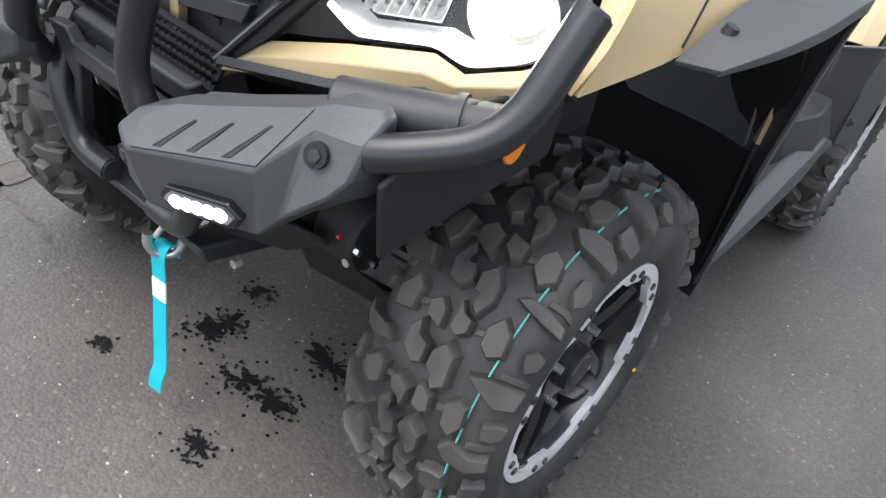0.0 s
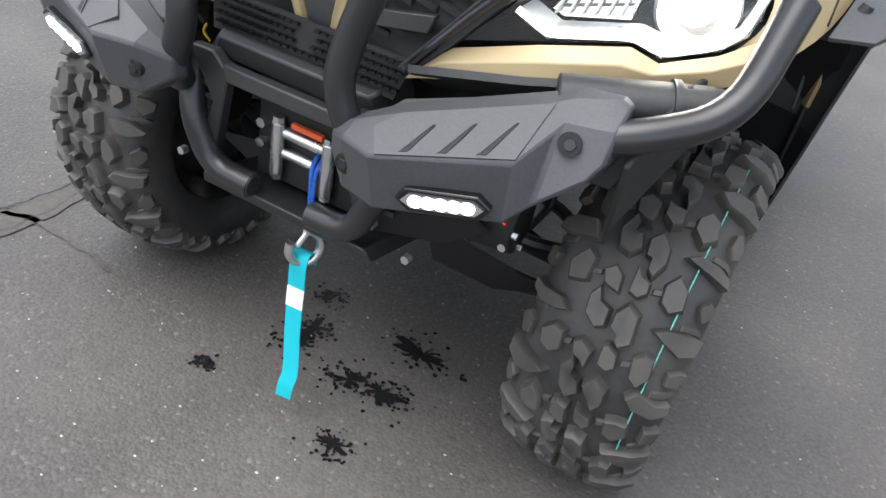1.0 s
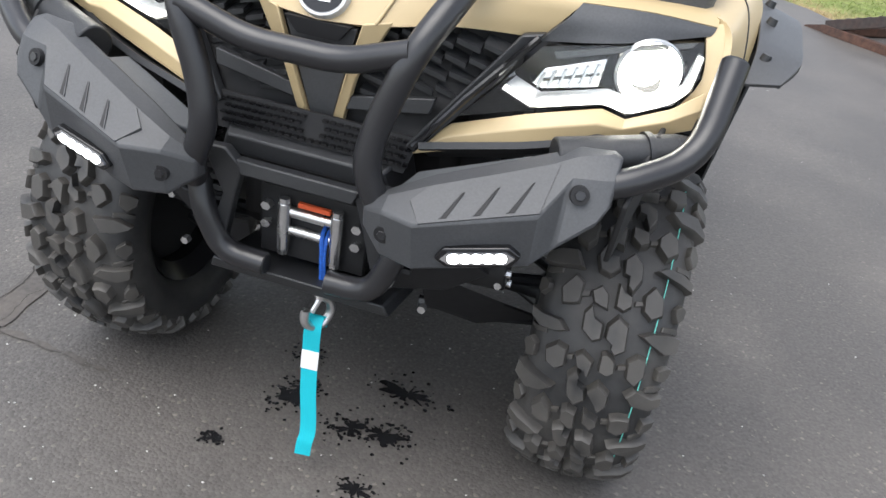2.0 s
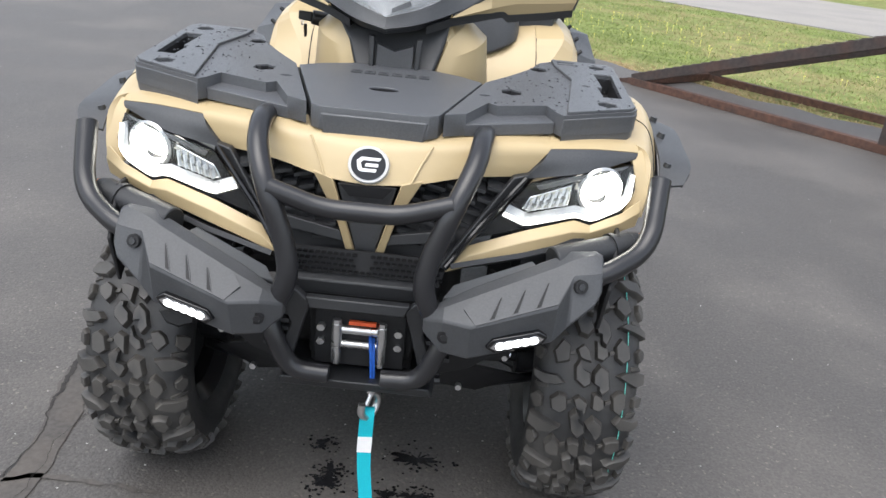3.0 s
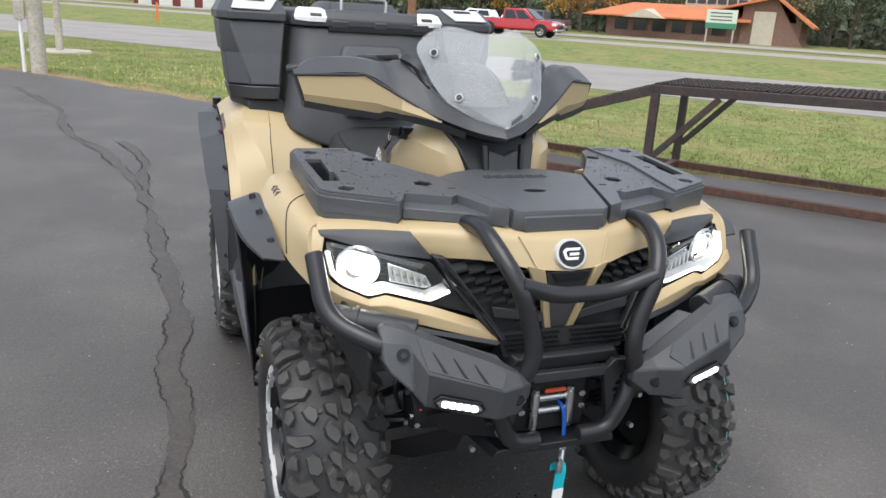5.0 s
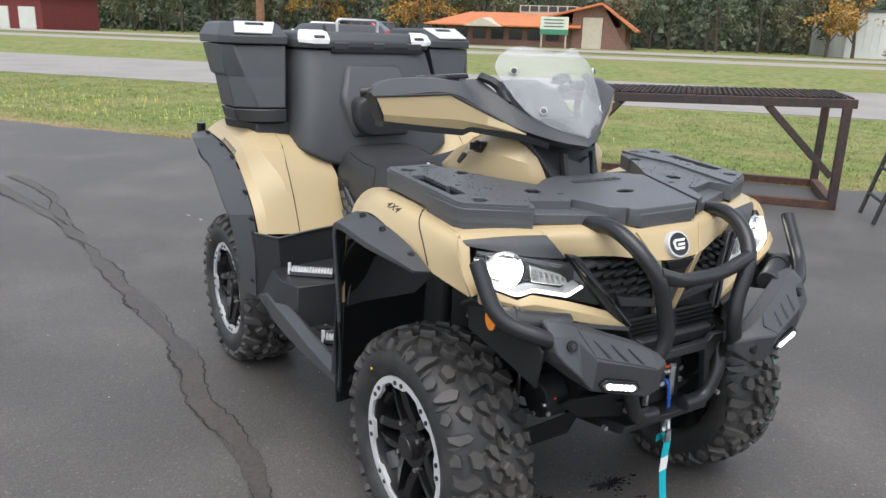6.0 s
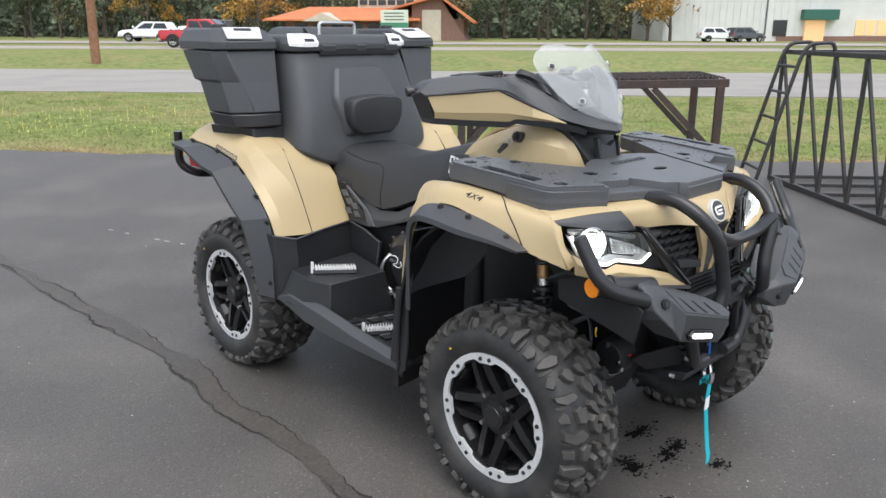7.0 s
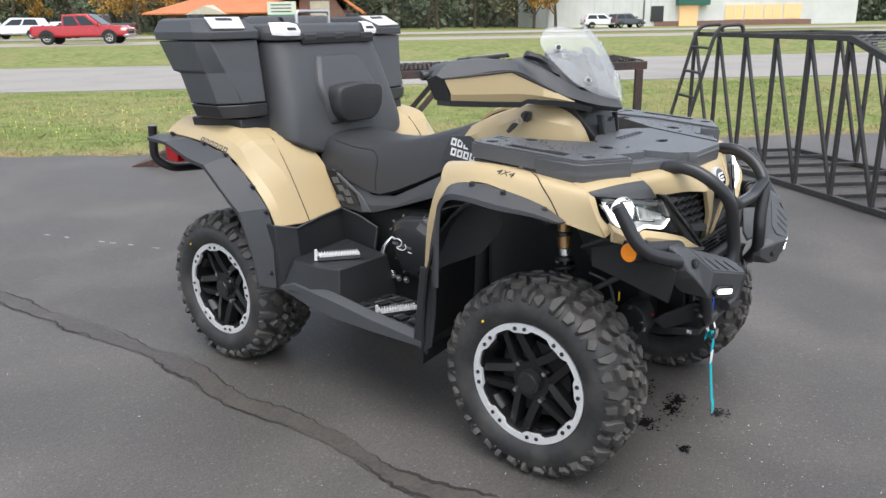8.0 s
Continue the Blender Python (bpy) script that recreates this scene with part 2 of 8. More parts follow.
def plate(bm, outline, thick, holes=(), place=None):
    """A flat plate with holes, drawn in (u, v) and raised by thick; place(u, v, w) puts it in space."""
    place = place or (lambda u, v, w: (u, v, w))
    edges, loops = [], []
    for ring in (outline, *holes):
        vs = [bm.verts.new((u, v, 0)) for u, v in ring]
        es = [bm.edges.new((a, b)) for a, b in zip(vs, vs[1:] + vs[:1])]
        edges += es
        loops.append(vs)
    made = bmesh.ops.triangle_fill(bm, use_beauty=True, use_dissolve=False, edges=edges)
    low = [f for f in made["geom"] if isinstance(f, bmesh.types.BMFace)]
    twin = {}
    for ring in loops:
        for v in ring:
            twin[v] = bm.verts.new((v.co.x, v.co.y, thick))
    for f in low:
        bm.faces.new([twin[v] for v in f.verts][::-1])
    for ring in loops:
        for a, b in zip(ring, ring[1:] + ring[:1]):
            bm.faces.new((a, b, twin[b], twin[a]))
    for v, w in list(twin.items()):
        u0, v0 = v.co.x, v.co.y
        v.co, w.co = Vector(place(u0, v0, 0)), Vector(place(u0, v0, thick))
    bmesh.ops.recalc_face_normals(bm, faces=bm.faces)


def panel(bm, pts, thick, inward):
    """A flat or slightly bent panel from its corner points, with thickness along inward."""
    off = Vector(inward).normalized() * thick
    hexa(bm, [Vector(p) + off for p in pts], [Vector(p) for p in pts])


def ngon(r, n, cx=0.0, cy=0.0, turn=0.0, ry=None):
    return [(cx + r * math.cos(turn + 2 * math.pi * i / n), cy + (ry or r) * math.sin(turn + 2 * math.pi * i / n)) for i in range(n)]


def ball(bm, c, r, n=16, m=10, sx=1, sy=1, sz=1):
    made = bmesh.ops.create_uvsphere(bm, u_segments=n, v_segments=m, radius=r)
    for v in made["verts"]:
        v.co = Vector((v.co.x * sx, v.co.y * sy, v.co.z * sz)) + Vector(c)


def B():
    return bmesh.new()


def S(s, pts):
    """Points given for the side with x > 0, laid on side s."""
    return [(s * p[0], p[1], p[2]) for p in pts]

# ---- ground, laid out along the road: n points across it, d along it ----
TURN = Matrix.Rotation(radians(-1.5), 3, "Z")
RN, RD = TURN @ Vector((0.72, 0.694, 0)).normalized(), TURN @ Vector((0.694, -0.72, 0)).normalized()


def lot(x, y):
    """A spot on the lot, turned and shifted to fit the camera's view."""
    p = TURN @ Vector((x, y, 0))
    return p.x + 0.009, p.y + 0.005


def rp(n, d, z=0.0):
    return RN * n + RD * d + Vector((0, 0, z))


def height(n):
    pts = [(-4000, -0.02), (5.9, -0.02), (8.5, -0.06), (16.0, -0.12), (27.0, -0.12), (30.0, -0.15), (34.0, 0.18), (54.0, 0.18), (57.0, 0.25), (68.0, 0.30), (80.0, 0.15), (4000, 0.15)]
    for (a, za), (b, zb) in zip(pts, pts[1:]):
        if a <= n <= b:
            return za + (zb - za) * (n - a) / (b - a)
    return 0.15


def ground_mat(name, a, b, c, scale, bump):
    m = mat(name, a, 0.95, vary=0.35, scale=scale, bump=bump, bump_scale=30, dirt=b, dirt_amount=0.9, dirt_scale=0.6, spec=0.1)
    return m


LAWN = ground_mat("lawn", (0.165, 0.195, 0.066), (0.27, 0.225, 0.11), None, 4.0, 0.8)


def asphalt_mat():
    """Worn asphalt: aggregate of pale and dark stones in tar, with broad faded and damp patches."""
    m = mat("asphalt", (0.080, 0.0735, 0.0680), 0.58, vary=0.26, scale=120, dirt=(0.135, 0.123, 0.112), dirt_amount=0.9, dirt_scale=1.3, spec=0.45)
    nt = m.node_tree
    b = nt.nodes["Principled BSDF"]
    co = nt.nodes["Texture Coordinate"]
    stones = nt.nodes.new("ShaderNodeTexVoronoi")
    stones.inputs["Scale"].default_value = 150
    nt.links.new(co.outputs["Object"], stones.inputs["Vector"])
    tone = nt.nodes.new("ShaderNodeSeparateColor")
    nt.links.new(stones.outputs["Color"], tone.inputs["Color"])
    ramp = nt.nodes.new("ShaderNodeValToRGB")
    e = ramp.color_ramp.elements
    e[0].position, e[0].color = 0.0, (0.78, 0.78, 0.78, 1)
    e[1].position, e[1].color = 0.97, (1.06, 1.06, 1.06, 1)
    top = ramp.color_ramp.elements.new(0.994)
    top.color = (1.6, 1.56, 1.5, 1)
    nt.links.new(tone.outputs["Red"], ramp.inputs["Fac"])
    mul = nt.nodes.new("ShaderNodeMix")
    mul.data_type, mul.blend_type = "RGBA", "MULTIPLY"
    mul.inputs["Factor"].default_value = 1.0
    old = b.inputs["Base Color"].links[0].from_socket
    nt.links.new(old, mul.inputs["A"])
    nt.links.new(ramp.outputs["Color"], mul.inputs["B"])
    nt.links.new(mul.outputs["Result"], b.inputs["Base Color"])
    rough = nt.nodes.new("ShaderNodeTexNoise")
    rough.inputs["Scale"].default_value, rough.inputs["Detail"].default_value = 38, 10
    nt.links.new(co.outputs["Object"], rough.inputs["Vector"])
    add = nt.nodes.new("ShaderNodeMath")
    add.operation = "MULTIPLY_ADD"
    add.inputs[1].default_value = -0.55
    nt.links.new(stones.outputs["Distance"], add.inputs[0])
    nt.links.new(rough.outputs["Fac"], add.inputs[2])
    bump = nt.nodes.new("ShaderNodeBump")
    bump.inputs["Strength"].default_value, bump.inputs["Distance"].default_value = 0.38, 0.005
    nt.links.new(add.outputs[0], bump.inputs["Height"])
    nt.links.new(bump.outputs[0], b.inputs["Normal"])
    return m


ASPHALT = asphalt_mat()
SEAL = mat("crack_filler", (0.060, 0.053, 0.047), 0.62, vary=0.30, scale=70, bump=0.8, bump_scale=60, dirt=(0.10, 0.085, 0.072), dirt_amount=0.7, dirt_scale=6)
CRACK = mat("crack_shadow", (0.022, 0.019, 0.017), 0.8, vary=0.4, scale=60, bump=0.6, bump_scale=120)
WET = mat("wet_asphalt", (0.012, 0.012, 0.013), 0.12, vary=0.4, scale=200, bump=0.5, bump_scale=300)
ROAD = mat("road_concrete", (0.275, 0.255, 0.232), 0.85, vary=0.12, scale=20, bump=0.3, bump_scale=200, dirt=(0.18, 0.175, 0.17), dirt_amount=0.6, dirt_scale=0.5)
HIGHWAY = mat("highway_concrete", (0.30, 0.265, 0.225), 0.85, vary=0.12, scale=10, dirt=(0.25, 0.22, 0.19), dirt_amount=0.6, dirt_scale=0.4)
STRAW = mat("dead_grass", (0.30, 0.22, 0.12), 0.95, vary=0.35, scale=30, bump=0.8, bump_scale=60, dirt=(0.16, 0.14, 0.06), dirt_amount=0.8, dirt_scale=3, spec=0.1)


def flat(name, rows, material, label, category, kind="structure", thick=0.0):
    """A sheet from two edges, given as lists of points."""
    bm = B()
    a, b = rows
    va, vb = [bm.verts.new(p) for p in a], [bm.verts.new(p) for p in b]
    for i in range(len(va) - 1):
        bm.faces.new((va[i], va[i + 1], vb[i + 1], vb[i]))
    if thick:
        ext = bmesh.ops.extrude_face_region(bm, geom=bm.faces[:])
        bmesh.ops.translate(bm, vec=(0, 0, -thick), verts=[v for v in ext["geom"] if isinstance(v, bmesh.types.BMVert)])
    ob = part(name, bm, material)
    return tagged(ob, label, category, kind=kind)


def make_ground():
    bm = B()
    ns = [-3000, -60, -8, 5.9, 8.5, 12, 16.0, 27.0, 30.0, 34.0, 54.0, 57.0, 68.0, 80.0, 120, 400, 3000]
    ds = [-3000, -300, -100, -40, -10, 20, 60, 120, 300, 3000]
    rows = [[bm.verts.new(rp(n, d, height(n))) for d in ds] for n in ns]
    for a, b in zip(rows, rows[1:]):
        for i in range(len(ds) - 1):
            bm.faces.new((a[i], a[i + 1], b[i + 1], b[i]))
    tagged(part("ground", bm, LAWN), "green lawn with dry patches", "ground", kind="structure")
    rnd = random.Random(4)
    edge = []
    d = -60.0
    while d < 40:
        n = 6.08 + 0.105 * min(7.0, max(0.0, -4.0 - d)) + 0.07 * math.sin(d * 0.35) + rnd.uniform(-0.08, 0.08)
        edge.append((n, d))
        d += 0.35
    flat("pavement", ([rp(-45, d) for n, d in edge], [rp(n, d) for n, d in edge]), ASPHALT, "dark grey asphalt lot with fine aggregate", "pavement", thick=0.06)
    band = []
    for n, d in edge:
        band.append((n - 0.03, n + rnd.uniform(0.15, 0.55), d))
    flat("verge", ([rp(a, d, -0.017) for a, b, d in band], [rp(b, d, -0.035) for a, b, d in band]), STRAW, "dry dead grass along the asphalt edge", "verge")
    flat("road", ([rp(16.2, d, -0.10) for d in range(-400, 401, 40)], [rp(26.8, d, -0.10) for d in range(-400, 401, 40)]), ROAD, "pale grey two-lane road", "road", thick=0.05)
    flat("highway", ([rp(58, d, 0.33) for d in range(-400, 401, 40)], [rp(67, d, 0.36) for d in range(-400, 401, 40)]), HIGHWAY, "pale concrete far carriageway", "road", thick=0.05)
    flat("highway", ([rp(45.5, d, 0.20) for d in range(-400, 401, 40)], [rp(53.5, d, 0.20) for d in range(-400, 401, 40)]), HIGHWAY, "pale concrete highway", "road", thick=0.05)


make_ground()

# ---- the all-terrain vehicle: front axle over the origin, nose towards -y ----
atv = thing("all_terrain_vehicle", "sand-coloured four-wheeled all-terrain vehicle with black bumpers, parked on asphalt", "quad bike")


def rack_z(u, v):
    return 0.925 + (v + 0.28) * 0.065


def rack_place(s):
    return lambda u, v, w: (s * u, v, rack_z(u, v) + w)


def inside(u, v, ring):
    """Whether a spot lies well within an outline."""
    hit = False
    for (a, b), (c, d) in zip(ring, ring[1:] + ring[:1]):
        if (b > v) != (d > v) and u < (c - a) * (v - b) / (d - b) + a:
            hit = not hit
    return hit


def rack():
    for s in (-1, 1):
        bm = B()
        star = lambda cx, cy, r=0.016: [(cx + (r if i % 2 else r * 0.82) * math.cos(i * math.pi / 6), cy + (r if i % 2 else r * 0.82) * math.sin(i * math.pi / 6)) for i in range(12)]
        outline = [(0.528, 0.245), (0.516, -0.10), (0.503, -0.122), (0.352, -0.198), (0.340, -0.180), (0.326, -0.138), (0.224, -0.176), (0.207, -0.160), (0.162, -0.252), (0.121, -0.272), (0.206, -0.004), (0.262, 0.075), (0.318, 0.165), (0.345, 0.235), (0.385, 0.268), (0.515, 0.268)]
        holes = [[(0.504, 0.154), (0.493, -0.048), (0.454, -0.050), (0.453, 0.030), (0.464, 0.032), (0.464, 0.152)], star(0.480, 0.215, 0.021), star(0.452, -0.108, 0.022), star(0.336, 0.163, 0.022), star(0.259, -0.063, 0.025), ngon(0.013, 8, 0.201, -0.108, 0, 0.007), [(0.43, 0.248), (0.428, 0.234), (0.385, 0.232), (0.388, 0.246)], [(0.43, 0.225), (0.428, 0.215), (0.385, 0.213), (0.388, 0.223)], ngon(0.010, 8, 0.428, 0.03, 0, 0.006)]
        plate(bm, outline, 0.042, holes, rack_place(s))
        side = part("rack_panel", bm, RACK, atv, "black plastic front rack panel with raindrops", bevel=0.0008)
        # near-black cups that paint the shade inside the cut-outs
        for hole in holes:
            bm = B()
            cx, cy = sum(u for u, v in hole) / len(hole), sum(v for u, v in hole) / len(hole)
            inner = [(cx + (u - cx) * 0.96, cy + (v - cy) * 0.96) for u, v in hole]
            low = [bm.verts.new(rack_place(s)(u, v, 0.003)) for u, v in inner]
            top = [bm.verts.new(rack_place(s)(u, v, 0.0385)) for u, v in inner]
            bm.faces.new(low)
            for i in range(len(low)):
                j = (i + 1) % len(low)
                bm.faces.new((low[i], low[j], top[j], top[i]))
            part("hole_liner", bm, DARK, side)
        # near-black sheet below, added so the cut-outs look shaded
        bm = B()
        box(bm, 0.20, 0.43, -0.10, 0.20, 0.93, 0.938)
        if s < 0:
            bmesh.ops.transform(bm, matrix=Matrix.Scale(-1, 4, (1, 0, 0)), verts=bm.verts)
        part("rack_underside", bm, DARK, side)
        # raised outer deck, and the raised field behind the front ledge
        bm = B()
        outer = [(0.524, 0.240), (0.512, -0.098), (0.500, -0.118), (0.360, -0.190), (0.366, -0.150), (0.402, 0.080), (0.377, 0.205), (0.376, 0.262), (0.512, 0.262)]
        plate(bm, outer, 0.0065, [holes[0], holes[1], holes[2], holes[6], holes[7], holes[8]], lambda u, v, w: (s * u, v, rack_z(u, v) + 0.0415 + w))
        part("rack_deck", bm, RACK, side, "raised outer deck of the rack", bevel=0.0015)
        # lower ledge in the notch of the front edge
        bm = B()
        shelf = [(0.340, -0.182), (0.326, -0.134), (0.224, -0.172), (0.207, -0.156), (0.160, -0.253)]
        plate(bm, shelf, 0.024, (), lambda u, v, w: (s * u, v, rack_z(u, v) - 0.002 + w))
        part("rack_ledge", bm, RACK, side, "lower front ledge of the rack", bevel=0.002)
        # outer end that hangs lower, and the stepped strip along the front
        bm = B()
        q = lambda u, v, w: (s * u, v, rack_z(u, v) + w)
        hexa(bm, [q(0.520, 0.03, -0.018), q(0.512, -0.100, -0.024), q(0.500, -0.120, -0.024), q(0.352, -0.196, -0.02), q(0.365, -0.165, -0.02), q(0.49, -0.09, -0.02), q(0.498, 0.03, -0.018)], [q(0.5285, 0.03, 0.036), q(0.5175, -0.101, 0.036), q(0.504, -0.1235, 0.036), q(0.352, -0.200, 0.036), q(0.365, -0.165, 0.002), q(0.49, -0.09, 0.002), q(0.498, 0.03, 0.002)])
        part("rack_end", bm, RACK, side, bevel=0.003)
        rnd = random.Random(31 + s)
        bm = B()
        for k in range(170):
            u, v, r = rnd.uniform(0.22, 0.52), rnd.uniform(-0.17, 0.26), rnd.uniform(0.0012, 0.0034)
            if not inside(u, v, outline):
                continue
            c = q(u, v, 0.0478 if u > 0.40 else 0.0422)
            ring = [bm.verts.new((c[0] + r * math.cos(t), c[1] + r * math.sin(t), c[2])) for t in (i * math.pi / 3 for i in range(6))]
            tip = bm.verts.new((c[0], c[1], c[2] + r * 0.55))
            for a, b in zip(ring, ring[1:] + ring[:1]):
                bm.faces.new((a, b, tip))
        drops = part("raindrop", bm, GLOSS, side, "raindrops on the rack", smooth=80)
        drops["kind"] = "stuff"
        # legs under the outer edge
        for y in (0.02, 0.20):
            bm = B()
            hexa(bm, S(s, [(0.47, y, 0.90), (0.50, y, 0.90), (0.50, y + 0.05, 0.90), (0.47, y + 0.05, 0.90)]), S(s, [(0.455, y - 0.015, 0.945), (0.512, y - 0.015, 0.945), (0.512, y + 0.065, 0.955), (0.455, y + 0.065, 0.955)]))
            part("rack_leg", bm, RACK, side, bevel=0.002)
    bm = B()
    outline = [(0.199, -0.004), (0.111, -0.275), (0.094, -0.288), (-0.094, -0.288), (-0.111, -0.275), (-0.199, -0.004), (-0.15, 0.035), (-0.09, 0.06), (0.09, 0.06), (0.15, 0.035)]
    plate(bm, outline, 0.044, [[(0.030 * math.cos(t), -0.134 + 0.016 * math.sin(t)) for t in (2 * math.pi * i / 14 for i in range(14))]], lambda u, v, w: (u, v, rack_z(u, v) + w - 0.004))
    mid = part("rack_centre", bm, RACK, atv, "black plastic centre rack panel", bevel=0.0012)
    # painted shade in the middle hole, as a near-black cup
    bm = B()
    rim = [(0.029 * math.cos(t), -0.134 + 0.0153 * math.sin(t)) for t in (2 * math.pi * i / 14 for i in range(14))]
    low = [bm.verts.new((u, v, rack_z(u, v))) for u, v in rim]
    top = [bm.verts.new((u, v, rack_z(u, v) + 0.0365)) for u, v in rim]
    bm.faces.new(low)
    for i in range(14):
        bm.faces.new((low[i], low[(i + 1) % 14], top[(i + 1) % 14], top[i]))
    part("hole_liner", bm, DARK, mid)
    bm = B()
    hexa(bm, [(-0.085, -0.287, 0.905), (0.085, -0.287, 0.905), (0.108, -0.25, 0.905), (-0.108, -0.25, 0.905)], [(-0.09, -0.292, 0.952), (0.09, -0.292, 0.952), (0.112, -0.265, 0.952), (-0.112, -0.265, 0.952)])
    part("rack_front_lip", bm, RACK, mid, bevel=0.003)
    for i in range(6):
        bm = B()
        x = -0.083 + i * 0.029
        plate(bm, [(x, -0.028), (x + 0.022, -0.028), (x + 0.022, -0.008), (x, -0.008)], 0.003, [[(x + 0.005, -0.022), (x + 0.017, -0.022), (x + 0.017, -0.014), (x + 0.005, -0.014)]], lambda u, v, w: (u, v, rack_z(u, v) + 0.0402 + w))
        part("raised_mark", bm, GREY, mid)
    # near-black sheet that paints the shade under the centre panel
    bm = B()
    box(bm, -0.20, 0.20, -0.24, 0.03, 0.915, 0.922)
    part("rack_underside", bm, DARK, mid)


rack()


def front_body():
    # hood above the grille
    for s in (-1, 1):
        bm = B()
        grid(bm, [S(s, r) for r in (
            [(0.0, -0.235, 0.930), (0.10, -0.23, 0.930), (0.22, -0.21, 0.930), (0.345, -0.175, 0.925)],
            [(0.0, -0.298, 0.912), (0.10, -0.288, 0.914), (0.22, -0.262, 0.916), (0.337, -0.222, 0.914)],
            [(0.0, -0.322, 0.885), (0.09, -0.312, 0.885), (0.20, -0.282, 0.886), (0.312, -0.237, 0.885)],
            [(0.0, -0.342, 0.838), (0.075, -0.335, 0.845), (0.175, -0.296, 0.858), (0.286, -0.243, 0.856)])], 0.01, 5, (0, 0.1, 0.85))
        part("hood", bm, SAND, atv, "sand-coloured hood over the grille", smooth=50)
        # the pair of strips that run down from the badge in a V
        bm = B()
        panel(bm, S(s, [(0.094, -0.331, 0.853), (0.058, -0.343, 0.845), (0.036, -0.333, 0.76), (0.015, -0.315, 0.676), (0.030, -0.313, 0.676), (0.052, -0.330, 0.765)]), 0.014, (0, 1, 0))
        part("grille_strip", bm, SAND, atv, "sand-coloured strip beside the grille", bevel=0.002)
        # crease line on the hood
        bm = B()
        tube(bm, S(s, [(0.105, -0.297, 0.911), (0.088, -0.318, 0.88), (0.074, -0.337, 0.848)]), 0.0022, 8)
        part("hood_crease", bm, SAND, atv)
        # brow over the headlight
        bm = B()
        grid(bm, [S(s, r) for r in (
            [(0.522, -0.149, 0.901), (0.43, -0.195, 0.911), (0.333, -0.227, 0.911)],
            [(0.520, -0.156, 0.896), (0.415, -0.216, 0.893), (0.316, -0.246, 0.886)],
            [(0.516, -0.160, 0.890), (0.40, -0.232, 0.870), (0.286, -0.250, 0.853)])], 0.012, 4, (0.3 * s, 0.2, 0.8))
        part("headlight_brow", bm, GREY, atv, "dark grey plastic brow", smooth=50)
        bm = B()
        grid(bm, [S(s, r) for r in (
            [(0.525, -0.095, 0.920), (0.43, -0.125, 0.926), (0.335, -0.160, 0.927)], [(0.524, -0.125, 0.914), (0.43, -0.165, 0.922), (0.335, -0.200, 0.922)], [(0.523, -0.148, 0.902), (0.43, -0.194, 0.912), (0.333, -0.226, 0.912)])], 0.008, 3, (0.3 * s, 0.2, 0.8))
        part("brow_top", bm, SAND, atv, "sand-coloured panel above the brow", smooth=50)
        bm = B()
        grid(bm, [S(s, r) for r in (
            [(0.505, -0.150, 0.902), (0.512, -0.166, 0.882), (0.519, -0.190, 0.835), (0.497, -0.219, 0.798)],
            [(0.535, -0.138, 0.908), (0.545, -0.165, 0.878), (0.545, -0.192, 0.832), (0.532, -0.214, 0.785)])], 0.008, 3, (0.3 * s, 0.2, 0.8), "rows")
        part("lamp_surround", bm, SAND, atv, "sand-coloured edge beside the headlight", smooth=40)
        # front fender
        bm = B()
        grid(bm, [S(s, r) for r in (
            [(0.512, -0.125, 0.915), (0.505, -0.04, 0.925), (0.495, 0.10, 0.938), (0.465, 0.24, 0.938), (0.41, 0.37, 0.915)],
            [(0.538, -0.15, 0.905), (0.552, -0.05, 0.922), (0.560, 0.10, 0.946), (0.550, 0.23, 0.950), (0.51, 0.365, 0.932)],
            [(0.548, -0.175, 0.87), (0.570, -0.07, 0.892), (0.588, 0.09, 0.932), (0.588, 0.22, 0.935), (0.572, 0.345, 0.905)],
            [(0.538, -0.21, 0.785), (0.585, -0.08, 0.828), (0.607, 0.07, 0.890), (0.612, 0.195, 0.906), (0.612, 0.315, 0.85)])], 0.010, 4, (0.3 * s, 0.1, 0.7))
        part("front_fender", bm, SAND, atv, "sand-coloured front fender", smooth=50)
        # inner filler under the fender, seen from the front
        bm = B()
        grid(bm, [S(s, r) for r in ([(0.52, -0.20, 0.78), (0.36, -0.30, 0.73), (0.16, -0.36, 0.695)], [(0.50, -0.12, 0.74), (0.36, -0.20, 0.68), (0.16, -0.28, 0.655)])], 0.01, 3)
        part("lower_valance", bm, BLACK, atv)
        # wheel-well walls, near-black to put the well's shade into their colour
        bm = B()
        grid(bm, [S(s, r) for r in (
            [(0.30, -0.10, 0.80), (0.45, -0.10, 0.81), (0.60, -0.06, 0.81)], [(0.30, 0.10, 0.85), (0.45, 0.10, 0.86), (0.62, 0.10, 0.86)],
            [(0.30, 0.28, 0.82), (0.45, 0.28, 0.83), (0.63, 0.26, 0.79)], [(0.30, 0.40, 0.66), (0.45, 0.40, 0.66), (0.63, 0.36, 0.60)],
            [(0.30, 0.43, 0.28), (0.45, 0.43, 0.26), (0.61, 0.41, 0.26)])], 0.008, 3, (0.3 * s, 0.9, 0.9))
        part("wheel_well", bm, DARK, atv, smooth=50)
        # side of the bay over the suspension
        bm = B()
        hexa(bm, S(s, [(0.30, -0.26, 0.60), (0.43, -0.30, 0.62), (0.45, -0.12, 0.70), (0.30, -0.05, 0.62)]), S(s, [(0.30, -0.26, 0.76), (0.50, -0.205, 0.785), (0.50, -0.08, 0.82), (0.30, -0.05, 0.84)]))
        part("bay_panel", bm, BLACK, atv, bevel=0.004)
    # the centre panel between the strips, with the black nose
    bm = B()
